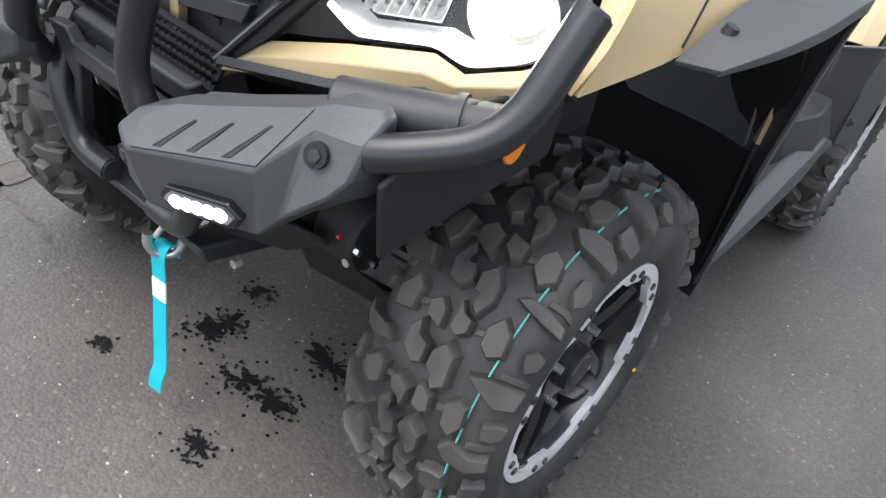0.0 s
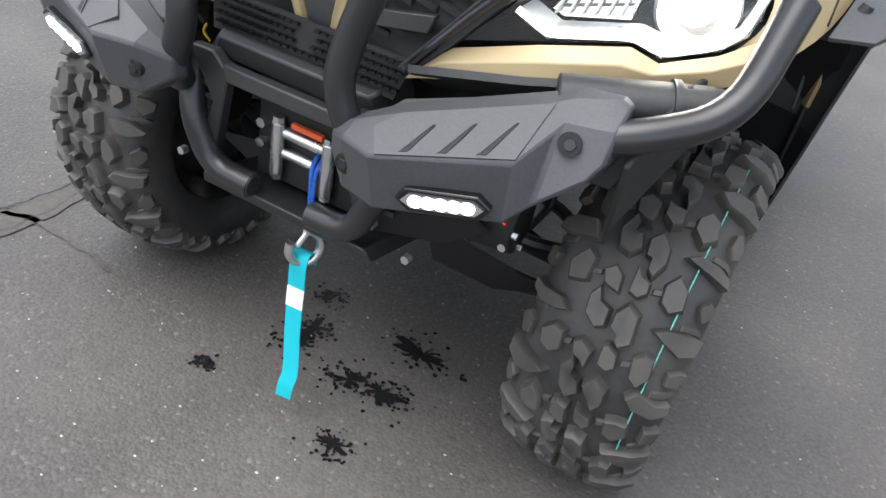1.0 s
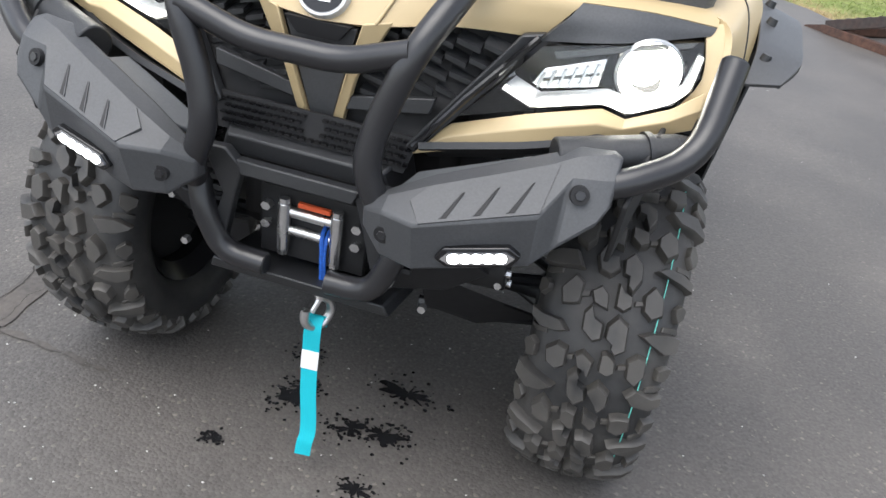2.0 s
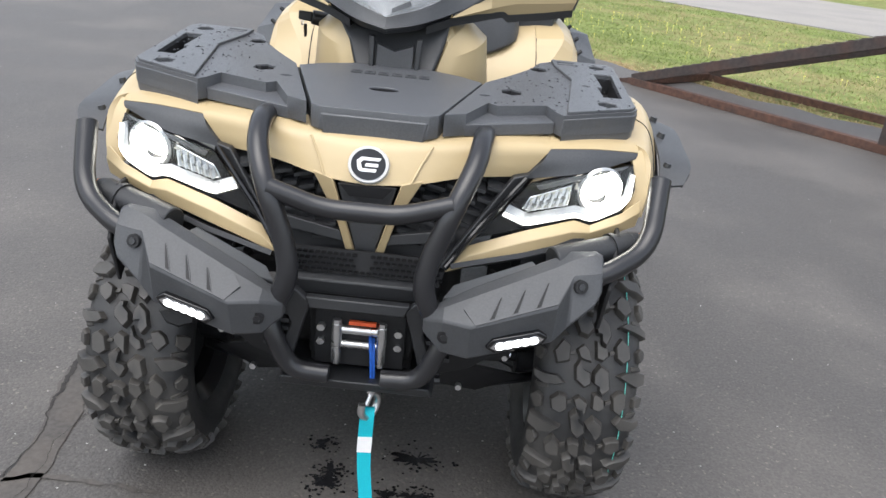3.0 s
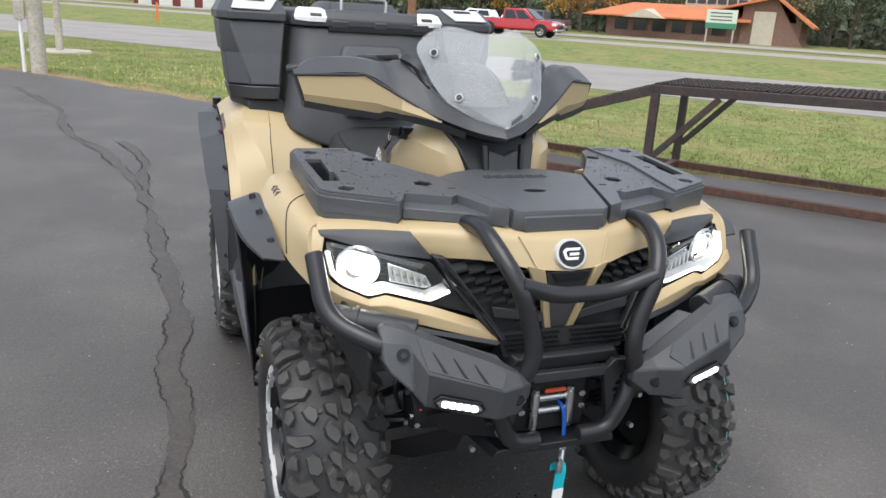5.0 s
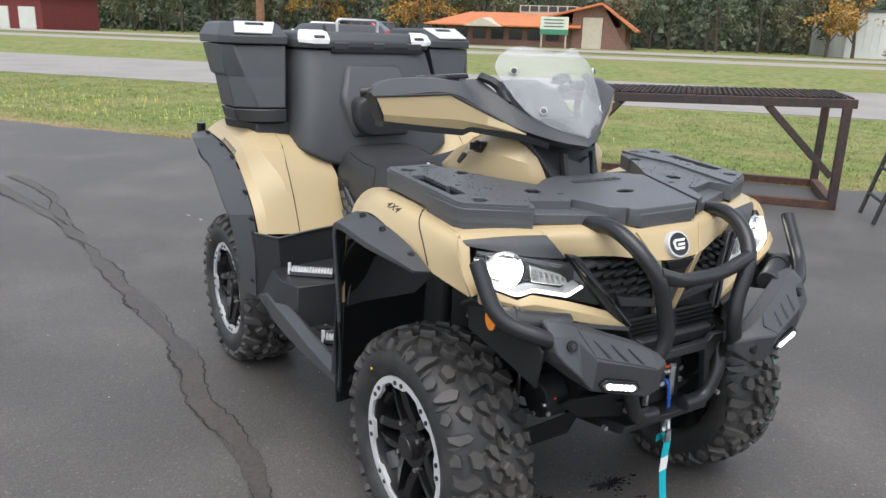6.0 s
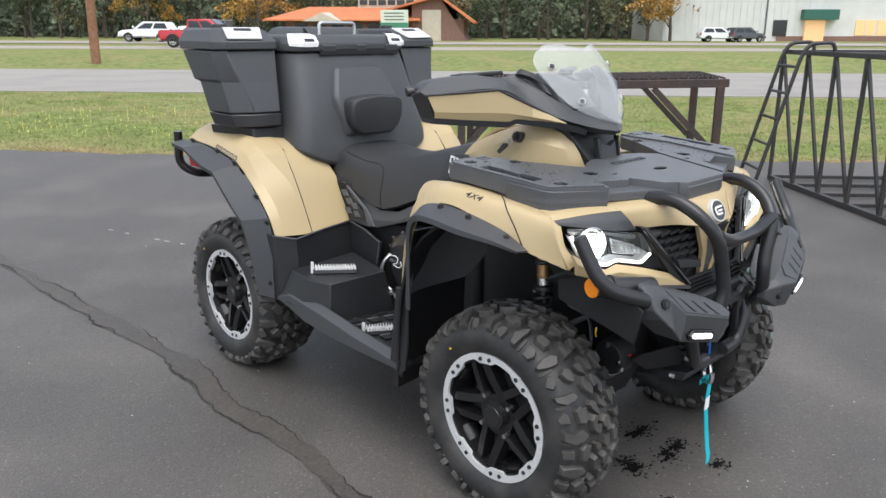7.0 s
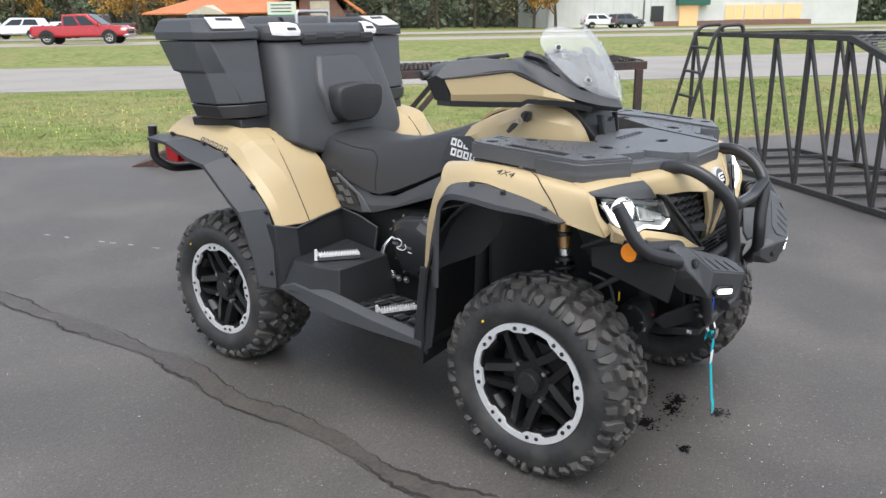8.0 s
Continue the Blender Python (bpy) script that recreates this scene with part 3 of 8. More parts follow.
    panel(bm, [(-0.05, -0.336, 0.835), (0.05, -0.336, 0.835), (0.013, -0.308, 0.672), (-0.013, -0.308, 0.672)], 0.01, (0, 1, 0))
    part("nose_blade", bm, GREY, atv, bevel=0.002)
    # near-black panel that paints the shaded opening below the badge
    bm = B()
    panel(bm, [(-0.045, -0.349, 0.838), (0.045, -0.349, 0.838), (0.028, -0.345, 0.815), (-0.028, -0.345, 0.815)], 0.02, (0, 1, 0))
    part("nose_inlet", bm, DARK, atv)
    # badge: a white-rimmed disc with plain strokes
    m = Matrix.Translation((0, -0.331, 0.874)) @ Matrix.Rotation(radians(65), 4, "X")
    bm = B()
    cyl(bm, (0, 0, -0.008), (0, 0, 0.006), 0.036, 0.034, 36)
    bmesh.ops.transform(bm, matrix=m, verts=bm.verts)
    badge = part("badge", bm, ALLOY_RIM, atv, "round white-rimmed badge with a black field", bevel=0.001)
    bm = B()
    cyl(bm, (0, 0, 0.0055), (0, 0, 0.0072), 0.029, 0.029, 36)
    bmesh.ops.transform(bm, matrix=m, verts=bm.verts)
    part("badge_field", bm, GLOSS, badge)
    bracket = [(0.021, 0.013), (-0.012, 0.013), (-0.020, 0.006), (-0.017, -0.010), (-0.012, -0.014), (0.013, -0.014), (0.015, -0.008), (-0.010, -0.008), (-0.013, 0.003), (-0.008, 0.007), (0.018, 0.007)]
    for pts in (bracket, [(-0.004, 0.002), (0.017, 0.002), (0.016, -0.004), (-0.006, -0.004)]):
        bm = B()
        plate(bm, pts, 0.0015, (), lambda u, v, w: m @ Vector((u, v, 0.0068 + w)))
        part("badge_stroke", bm, WHITE, badge)


front_body()


def grille():
    # near-black sheet that paints the shade behind the grille bars
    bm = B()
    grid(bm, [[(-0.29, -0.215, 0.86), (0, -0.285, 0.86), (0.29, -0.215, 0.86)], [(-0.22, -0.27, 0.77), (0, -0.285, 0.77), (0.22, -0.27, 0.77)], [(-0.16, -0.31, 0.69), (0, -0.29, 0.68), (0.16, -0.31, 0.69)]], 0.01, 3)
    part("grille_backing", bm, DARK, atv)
    for s in (-1, 1):
        # slanted bars of the upper grille
        for row in range(6):
            z = 0.842 - row * 0.024
            x_in, x_out = 0.062 + 0.002 * row - row * 0.004, 0.255 - row * 0.021
            n = max(2, int((x_out - x_in) / 0.034))
            for k in range(n):
                x0 = x_in + (x_out - x_in) * k / n
                x1 = x_in + (x_out - x_in) * (k + 1) / n
                f = lambda x: -0.322 + 0.16 * x + 0.0 * z
                bm = B()
                hexa(bm, S(s, [(x0, f(x0), z - 0.006), (x1 - 0.004, f(x1), z - 0.016), (x1 - 0.004, f(x1), z - 0.009), (x0, f(x0), z + 0.001)]), S(s, [(x0, f(x0) + 0.028, z + 0.002), (x1 - 0.004, f(x1) + 0.028, z - 0.008), (x1 - 0.004, f(x1) + 0.028, z - 0.001), (x0, f(x0) + 0.028, z + 0.009)]))
                part("grille_bar", bm, BLACK, atv)
        # frame across the middle of the grille
        bm = B()
        panel(bm, S(s, [(0.045, -0.322, 0.735), (0.165, -0.318, 0.758), (0.16, -0.325, 0.735), (0.038, -0.322, 0.712)]), 0.015, (0, 1, 0))
        part("grille_frame", bm, BLACK, atv, bevel=0.002)
    # mesh along the bottom
    bm = B()
    for r in range(4):
        z = 0.692 - r * 0.0105
        for k in range(26):
            x = -0.137 + k * 0.0108 + (0.0054 if r % 2 else 0)
            if abs(x) > 0.014 or z < 0.67:
                box(bm, x, x + 0.0075, -0.345 - (0.69 - z) * 0.35, -0.336 - (0.69 - z) * 0.35, z, z + 0.0035)
    part("grille_mesh", bm, GLOSS, atv)["kind"] = "stuff"
    # near-black plate, painted shade between the mesh cells
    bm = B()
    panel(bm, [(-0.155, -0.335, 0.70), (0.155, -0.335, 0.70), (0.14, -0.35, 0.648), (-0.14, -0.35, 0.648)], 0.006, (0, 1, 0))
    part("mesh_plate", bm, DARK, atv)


grille()


def bumper():
    for s in (-1, 1):
        bm = B()
        tube(bm, S(s, fillet([(0.205, -0.22, 0.925), (0.197, -0.30, 0.938), (0.185, -0.375, 0.905), (0.154, -0.428, 0.845), (0.118, -0.432, 0.745), (0.108, -0.438, 0.68), (0.135, -0.43, 0.62), (0.15, -0.40, 0.58)], 0.05, 6)), 0.0195, 16)
        part("bull_bar_tube", bm, TUBE, atv, "black tubular bull bar upright")
        bm = B()
        tube(bm, S(s, fillet([(0.172, -0.345, 0.60), (0.155, -0.38, 0.53), (0.118, -0.373, 0.445), (0.050, -0.368, 0.439)], 0.05, 6)), 0.0195, 16)
        low = part("lower_bar_tube", bm, TUBE, atv, "black tubular lower bumper end")
        bm = B()
        cyl(bm, (s * 0.0495, -0.368, 0.439), (s * 0.047, -0.368, 0.439), 0.0175, 0.016, 16)
        part("tube_cap", bm, BLACK, low)
        bm = B()
        tube(bm, S(s, fillet([(0.548, -0.254, 0.880), (0.534, -0.322, 0.762), (0.436, -0.392, 0.724), (0.35, -0.40, 0.70)], 0.055, 6)), 0.0195, 16)
        bar = part("side_bar_tube", bm, TUBE, atv, "black tubular side bar")
        bm = B()
        cyl(bm, (s * 0.548, -0.253, 0.881), (s * 0.5485, -0.2515, 0.884), 0.0175, 0.015, 16)
        part("tube_cap", bm, BLACK, bar)
    bm = B()
    tube(bm, fillet([(-0.152, -0.425, 0.845), (-0.06, -0.418, 0.812), (0.06, -0.418, 0.812), (0.152, -0.425, 0.845)], 0.03, 6), 0.018, 16)
    part("cross_bar", bm, TUBE, atv, "black tubular cross bar")
    # bumper beam and the frame round the winch
    bm = B()
    hexa(bm, [(-0.13, -0.36, 0.615), (0.13, -0.36, 0.615), (0.15, -0.28, 0.60), (-0.15, -0.28, 0.60)], [(-0.115, -0.37, 0.648), (0.115, -0.37, 0.648), (0.14, -0.30, 0.668), (-0.14, -0.30, 0.668)])
    part("bumper_beam", bm, BLACK, atv, bevel=0.004)
    for s in (-1, 1):
        bm = B()
        panel(bm, S(s, [(0.108, -0.385, 0.632), (0.145, -0.39, 0.632), (0.118, -0.375, 0.55), (0.150, -0.37, 0.46), (0.118, -0.37, 0.46), (0.096, -0.378, 0.55), (0.082, -0.385, 0.605)]), 0.02, (0, 1, 0))
        part("winch_frame_leg", bm, BLACK, atv, bevel=0.003)
        for k in range(7):
            bm = B()
            z = 0.60 - k * 0.018
            box(bm, 0.125, 0.175, -0.365, -0.35, z, z + 0.008)
            if s < 0:
                bmesh.ops.transform(bm, matrix=Matrix.Scale(-1, 4, (1, 0, 0)), verts=bm.verts)
            part("side_vent_slat", bm, BLACK, atv)
    bm = B()
    panel(bm, [(-0.09, -0.388, 0.618), (0.09, -0.388, 0.618), (0.082, -0.39, 0.595), (-0.082, -0.39, 0.595)], 0.02, (0, 1, 0))
    part("winch_frame_bar", bm, BLACK, atv, bevel=0.003)
    bm = B()
    box(bm, -0.10, 0.10, -0.29, -0.18, 0.44, 0.60)
    part("winch_housing", bm, DARK, atv, bevel=0.006)
    bm = B()
    box(bm, -0.085, 0.085, -0.312, -0.298, 0.43, 0.555)
    part("fairlead_plate", bm, DARK, atv, bevel=0.002)


bumper()


def winch():
    lead = atv
    Y = -0.325
    for x in (-0.042, 0.042):
        bm = B()
        cyl(bm, (x, Y, 0.450), (x, Y, 0.534), 0.0098, None, 16)
        roller = part("fairlead_roller", bm, STEEL, lead, "upright steel fairlead roller", bevel=0.001)
        for z in (0.441, 0.534):
            bm = B()
            cyl(bm, (x, Y, z), (x, Y, z + 0.009), 0.0085, None, 6)
            part("roller_nut", bm, STEEL, roller)
    for z in (0.485, 0.518):
        bm = B()
        cyl(bm, (-0.037, Y + 0.006, z), (0.037, Y + 0.006, z), 0.0092, None, 16)
        part("fairlead_roller", bm, STEEL, lead, "level steel fairlead roller", bevel=0.001)
    bm = B()
    box(bm, -0.02, 0.03, Y - 0.002, Y + 0.006, 0.533, 0.541)
    part("warning_label", bm, LABEL, lead, "orange warning label")
    for x in (-0.072, 0.072):
        for z in (0.520, 0.488):
            bm = B()
            cyl(bm, (x, Y + 0.012, z), (x, Y - 0.002, z), 0.008, None, 6)
            part("plate_bolt", bm, STEEL, lead)
    bm = B()
    tube(bm, spline([(0.018, Y + 0.03, 0.505), (0.022, Y - 0.004, 0.495), (0.026, Y - 0.012, 0.465), (0.028, Y - 0.013, 0.43), (0.029, Y - 0.013, 0.405)], 5), 0.0034, 8)
    tube(bm, spline([(0.024, Y + 0.03, 0.503), (0.028, Y - 0.002, 0.490), (0.030, Y - 0.011, 0.462), (0.032, Y - 0.012, 0.43), (0.032, Y - 0.012, 0.405)], 5), 0.0030, 8)
    part("winch_rope", bm, BLUE, lead, "blue synthetic winch rope")
    # hook
    hx, hy = 0.030, -0.338
    bm = B()
    cyl(bm, (hx - 0.012, hy, 0.402), (hx + 0.012, hy, 0.402), 0.0075, None, 10)
    tube(bm, [(hx, hy, 0.410), (hx, hy, 0.384)], 0.0095, 12)
    tube(bm, spline([(hx - 0.002, hy, 0.390), (hx + 0.017, hy, 0.374), (hx + 0.022, hy, 0.352), (hx + 0.008, hy, 0.330), (hx - 0.014, hy, 0.330), (hx - 0.027, hy, 0.346), (hx - 0.027, hy, 0.368)], 5), 0.0075, 10)
    turned = Matrix.Translation((hx, hy, 0)) @ Matrix.Rotation(radians(58), 4, "Z") @ Matrix.Translation((-hx, -hy, 0))
    bmesh.ops.transform(bm, matrix=turned, verts=bm.verts)
    hook = part("winch_hook", bm, STEEL, lead, "zinc-plated winch hook")
    bm = B()
    tube(bm, [(hx - 0.003, hy - 0.003, 0.386), (hx - 0.017, hy - 0.003, 0.362)], 0.0045, 8)
    bmesh.ops.transform(bm, matrix=turned, verts=bm.verts)
    part("hook_latch", bm, STEEL, hook)

    # strap
    def ribbon(bm, line, w, side=(1, 0, 0)):
        sd = Vector(side)
        grid(bm, [[tuple(Vector(q) - sd * w), tuple(Vector(q) + sd * w)] for q in line], 0.0025, 1, smooth=False)
    q = lambda x, y, z: (hx - 0.004 + x, hy + y, z)
    bm = B()
    ribbon(bm, spline([q(0, 0.012, 0.318), q(0, 0.010, 0.338), q(0, -0.004, 0.345), q(0, -0.012, 0.330), q(-0.001, -0.011, 0.295), q(-0.001, -0.010, 0.278)], 4), 0.0135, (1, 0.12, 0))
    strap = part("hook_strap", bm, TEAL, lead, "teal nylon hook strap")
    bm = B()
    ribbon(bm, spline([q(-0.001, -0.0115, 0.280), q(-0.002, -0.011, 0.240)], 3), 0.0138, (1, 0.12, 0))
    part("strap_tag", bm, WHITE, strap, "white sewn tag")
    bm = B()
    ribbon(bm, spline([q(-0.002, -0.010, 0.242), q(0.001, -0.014, 0.19), q(0.006, -0.018, 0.14), q(0.008, -0.022, 0.105), q(0.006, -0.028, 0.085), q(0.004, -0.030, 0.056)], 4), 0.0130, (1, 0.16, 0))
    part("strap_tail", bm, TEAL, strap)


winch()

def cockpit():
    # tower under the handlebar
    bm = B()
    loft(bm, [[(-0.085, 0.055, 0.965), (0.085, 0.055, 0.965), (0.095, 0.16, 0.965), (-0.095, 0.16, 0.965)], [(-0.112, 0.10, 1.03), (0.108, 0.10, 1.03), (0.12, 0.2, 1.03), (-0.12, 0.2, 1.03)], [(-0.150, 0.125, 1.085), (0.12, 0.125, 1.085), (0.13, 0.26, 1.10), (-0.15, 0.26, 1.10)]])
    tower = part("steering_tower", bm, BLACK, atv, "black plastic steering column cover", bevel=0.006)
    bm = B()
    panel(bm, [(-0.042, 0.062, 1.035), (0.0, 0.05, 1.022), (0.042, 0.062, 1.035), (0.042, 0.05, 0.975), (-0.042, 0.05, 0.975)], 0.02, (0, 1, 0))
    part("tower_plate", bm, GREY, tower, bevel=0.002)
    for s in (-1, 1):
        bm = B()
        panel(bm, S(s, [(0.048, 0.055, 1.05), (0.060, 0.06, 1.05), (0.056, 0.045, 0.972), (0.046, 0.045, 0.972)]), 0.02, (0, 1, 0))
        part("tower_rib", bm, BLACK, tower, bevel=0.002)
        # console beside the tank
        bm = B()
        grid(bm, [S(s, r) for r in (
            [(0.06, 0.555, 1.00), (0.07, 0.51, 1.02), (0.08, 0.44, 1.045), (0.09, 0.30, 1.082), (0.10, 0.20, 1.082), (0.125, 0.145, 1.075)],
            [(0.125, 0.565, 0.985), (0.135, 0.51, 1.01), (0.145, 0.42, 1.04), (0.165, 0.28, 1.082), (0.155, 0.18, 1.080), (0.119, 0.118, 1.045)],
            [(0.165, 0.575, 0.945), (0.176, 0.51, 0.968), (0.185, 0.41, 1.0), (0.212, 0.27, 1.045), (0.184, 0.155, 1.03), (0.104, 0.096, 1.003)],
            [(0.198, 0.60, 0.845), (0.208, 0.52, 0.87), (0.22, 0.40, 0.90), (0.225, 0.28, 0.935), (0.19, 0.16, 0.935), (0.086, 0.078, 0.950)])], 0.008, 3, (0, 0.4, 0.8), "rows")
        con = part("console_panel", bm, SAND, atv, "sand-coloured console panel beside the steering column", smooth=24)
        bm = B()
        panel(bm, S(s, [(0.200, 0.515, 0.962), (0.200, 0.605, 0.955), (0.2135, 0.645, 0.868), (0.2225, 0.46, 0.868), (0.212, 0.44, 0.925)]), 0.004, (-s, 0, 0))
        decal = part("side_decal", bm, TUBE, con, "black decal with pale blocks")
        for row, (z0, n) in enumerate(((0.925, 3), (0.890, 4))):
            for k in range(n):
                bm = B()
                y = 0.600 - k * 0.030 - row * 0.004
                z = z0 - k * 0.004
                plate(bm, [(y, z), (y - 0.024, z - 0.003), (y - 0.027, z + 0.023), (y - 0.003, z + 0.026)], 0.002, [[(y - 0.007, z + 0.0055), (y - 0.018, z + 0.004), (y - 0.020, z + 0.017), (y - 0.009, z + 0.0185)]], lambda u, v, w: (s * (0.213 + w + (0.9 - v) * 0.25), u, v))
                part("decal_block", bm, WHITE, decal)
    bm = B()
    grid(bm, [[(-0.07, 0.555, 1.0), (0, 0.555, 1.005), (0.07, 0.555, 1.0)], [(-0.085, 0.45, 1.045), (0, 0.45, 1.055), (0.085, 0.45, 1.045)], [(-0.09, 0.2, 1.08), (0, 0.2, 1.09), (0.09, 0.2, 1.08)]], 0.01, 3)
    part("console_cap", bm, SAND, atv)
    # key switch with its keys on the right side
    bm = B()
    cyl(bm, (-0.195, 0.268, 1.045), (-0.232, 0.255, 1.052), 0.019, 0.017, 18)
    key = part("key_switch", bm, TUBE, atv, "black key switch with a hanging key", bevel=0.002)
    bm = B()
    hexa(bm, [(-0.23, 0.250, 1.040), (-0.262, 0.24, 1.045), (-0.262, 0.247, 1.045), (-0.23, 0.257, 1.040)], [(-0.23, 0.250, 1.064), (-0.262, 0.24, 1.066), (-0.262, 0.247, 1.066), (-0.23, 0.257, 1.064)])
    part("key", bm, TUBE, key, bevel=0.003)
    bm = B()
    tube(bm, [V(-0.257, 0.262 + 0.011 * math.cos(t), 1.040 + 0.011 * math.sin(t)) for t in (2 * math.pi * i / 14 for i in range(15))], 0.0013, 6)
    part("key_ring", bm, STEEL, key)
    bm = B()
    panel(bm, [(-0.255, 0.268, 1.032), (-0.258, 0.276, 1.018), (-0.262, 0.303, 0.995), (-0.262, 0.315, 1.002), (-0.258, 0.292, 1.03)], 0.006, (1, 0, 0))
    part("spare_key", bm, TUBE, key, bevel=0.002)
    handlebar()


CX = -0.02


def H(s, pts):
    """Points of the handlebar for side s, set off the middle to fit the camera's view."""
    return [(CX + s * p[0], p[1], p[2]) for p in pts]


def handlebar():
    # dark underside of the pod
    bm = B()
    loft(bm, [H(1, [(-0.16, 0.145, 1.115), (-0.06, 0.056, 1.083), (0.0, 0.021, 1.074), (0.06, 0.056, 1.083), (0.16, 0.145, 1.115), (0.16, 0.30, 1.15), (-0.16, 0.30, 1.15)]),
              H(1, [(-0.13, 0.150, 1.085), (-0.055, 0.068, 1.066), (0.0, 0.036, 1.060), (0.055, 0.068, 1.066), (0.13, 0.150, 1.085), (0.13, 0.28, 1.085), (-0.13, 0.28, 1.085)])])
    pod = part("handlebar_pod", bm, BLACK, atv, "black plastic handlebar pod", bevel=0.004, smooth=30)
    bm = B()
    hexa(bm, H(1, [(-0.085, 0.16, 1.13), (0.085, 0.16, 1.13), (0.10, 0.36, 1.14), (-0.10, 0.36, 1.14)]), H(1, [(-0.06, 0.24, 1.215), (0.06, 0.24, 1.215), (0.075, 0.35, 1.235), (-0.075, 0.35, 1.235)]))
    part("gauge_case", bm, BLACK, pod, bevel=0.012)
    # headlamp-like vent patch seen through the sheet
    for s in (-1, 1):
        # grey cowl that runs from the hand guard to the tip under the screen
        bm = B()
        st = [[(0.464, 0.470, 1.180), (0.462, 0.430, 1.194), (0.462, 0.411, 1.186)],
              [(0.41, 0.480, 1.222), (0.40, 0.415, 1.231), (0.405, 0.352, 1.194)],
              [(0.31, 0.380, 1.240), (0.29, 0.295, 1.237), (0.307, 0.250, 1.205)],
              [(0.245, 0.320, 1.232), (0.235, 0.255, 1.212), (0.235, 0.192, 1.163)],
              [(0.205, 0.270, 1.240), (0.178, 0.195, 1.195), (0.168, 0.143, 1.122)],
              [(0.165, 0.235, 1.205), (0.140, 0.140, 1.155), (0.112, 0.096, 1.098)],
              [(0.10, 0.165, 1.145), (0.080, 0.082, 1.118), (0.06, 0.053, 1.083)],
              [(0.0, 0.10, 1.115), (0.0, 0.038, 1.098), (0.0, 0.017, 1.074)]]
        grid(bm, [H(s, [r[k] for r in st]) for k in range(3)], 0.012, 4, (CX + 0.1 * s, 0.5, 1.0), "rows")
        cowl = part("cowl", bm, GREY, pod, "dark grey plastic cowl between screen and hand guard", smooth=28)
        # raised ear beside the sheet
        bm = B()
        grid(bm, [H(s, r) for r in ([(0.205, 0.280, 1.236), (0.212, 0.258, 1.246), (0.196, 0.222, 1.238)], [(0.188, 0.232, 1.225), (0.182, 0.208, 1.222), (0.170, 0.190, 1.212)], [(0.176, 0.196, 1.196), (0.168, 0.176, 1.190), (0.158, 0.166, 1.182)])], 0.02, 3, (CX, 0.4, 1.15))
        part("screen_ear", bm, BLACK, cowl, smooth=40)
        # hand guard shell
        bm = B()
        top = [(0.459, 0.407, 1.184), (0.385, 0.326, 1.193), (0.305, 0.253, 1.202), (0.225, 0.187, 1.154), (0.14, 0.127, 1.103)]
        low = [(0.438, 0.398, 1.116), (0.36, 0.324, 1.110), (0.275, 0.247, 1.105), (0.225, 0.198, 1.108), (0.14, 0.126, 1.098)]
        loft(bm, [H(s, [tuple(V(*a) + V(0, 0.006, 0)), tuple(V(*a) + V(0.0, 0.075, 0.012)), tuple(V(*b) + V(0, 0.06, 0.0)), tuple(V(*b) + V(0, 0.006, -0.004))]) for a, b in zip(top, low)])
        guard = part("hand_guard", bm, BLACK, atv, "dark grey hand guard with a sand-coloured insert", smooth=35)
        bm = B()
        mid = [tuple(V(*a).lerp(V(*b), 0.72) + V(0, -0.010, 0)) for a, b in zip(top, low)]
        cut = lambda row: [tuple(V(*row[0]) + (V(*row[1]) - V(*row[0])) * 0.03)] + row[1:]
        grid(bm, [H(s, cut(top)), H(s, cut(mid)), H(s, cut(low))], 0.010, 1, (CX + 0.3 * s, 0.6, 1.17), False)
        part("guard_insert", bm, SAND, guard, "sand-coloured insert", smooth=20)
        bm = B()
        tube(bm, H(s, [top[4], top[3], top[2], top[1], top[0], low[0]]), 0.0042, 8)
        part("guard_edge", bm, BLACK, guard)
        # lower lip with its step
        bm = B()
        lip = [(0.438, 0.398, 1.116), (0.36, 0.324, 1.110), (0.268, 0.243, 1.105), (0.253, 0.224, 1.117), (0.14, 0.126, 1.098), (0.085, 0.085, 1.08)]
        loft(bm, [H(s, [tuple(V(*p) + V(0, -0.004, 0)), tuple(V(*p) + V(0, 0.002, -0.018)), tuple(V(*p) + V(0, 0.05, -0.016)), tuple(V(*p) + V(0, 0.05, 0.004))]) for p in lip])
        part("guard_lip", bm, BLACK, guard, smooth=30)
        # grip, lever and switch block
        bm = B()
        tube(bm, H(s, [(0.16, 0.33, 1.205), (0.30, 0.42, 1.212), (0.455, 0.480, 1.192)]), 0.0145, 12)
        bar = part("handlebar_grip", bm, TUBE, atv, "black handlebar grip")
        bm = B()
        cyl(bm, (CX + s * 0.453, 0.479, 1.192), (CX + s * 0.468, 0.485, 1.19), 0.016, 0.014, 14)
        part("bar_end", bm, TUBE, bar)
        bm = B()
        tube(bm, H(s, [(0.22, 0.36, 1.225), (0.33, 0.43, 1.222), (0.45, 0.468, 1.20)]), 0.0055, 8)
        part("brake_lever", bm, TUBE, bar)
        bm = B()
        hexa(bm, H(s, [(0.20, 0.36, 1.215), (0.29, 0.43, 1.215), (0.27, 0.48, 1.215), (0.18, 0.42, 1.215)]), H(s, [(0.205, 0.37, 1.245), (0.285, 0.43, 1.242), (0.27, 0.47, 1.24), (0.19, 0.41, 1.242)]))
        part("switch_block", bm, BLACK, bar, bevel=0.005)
        bm = B()
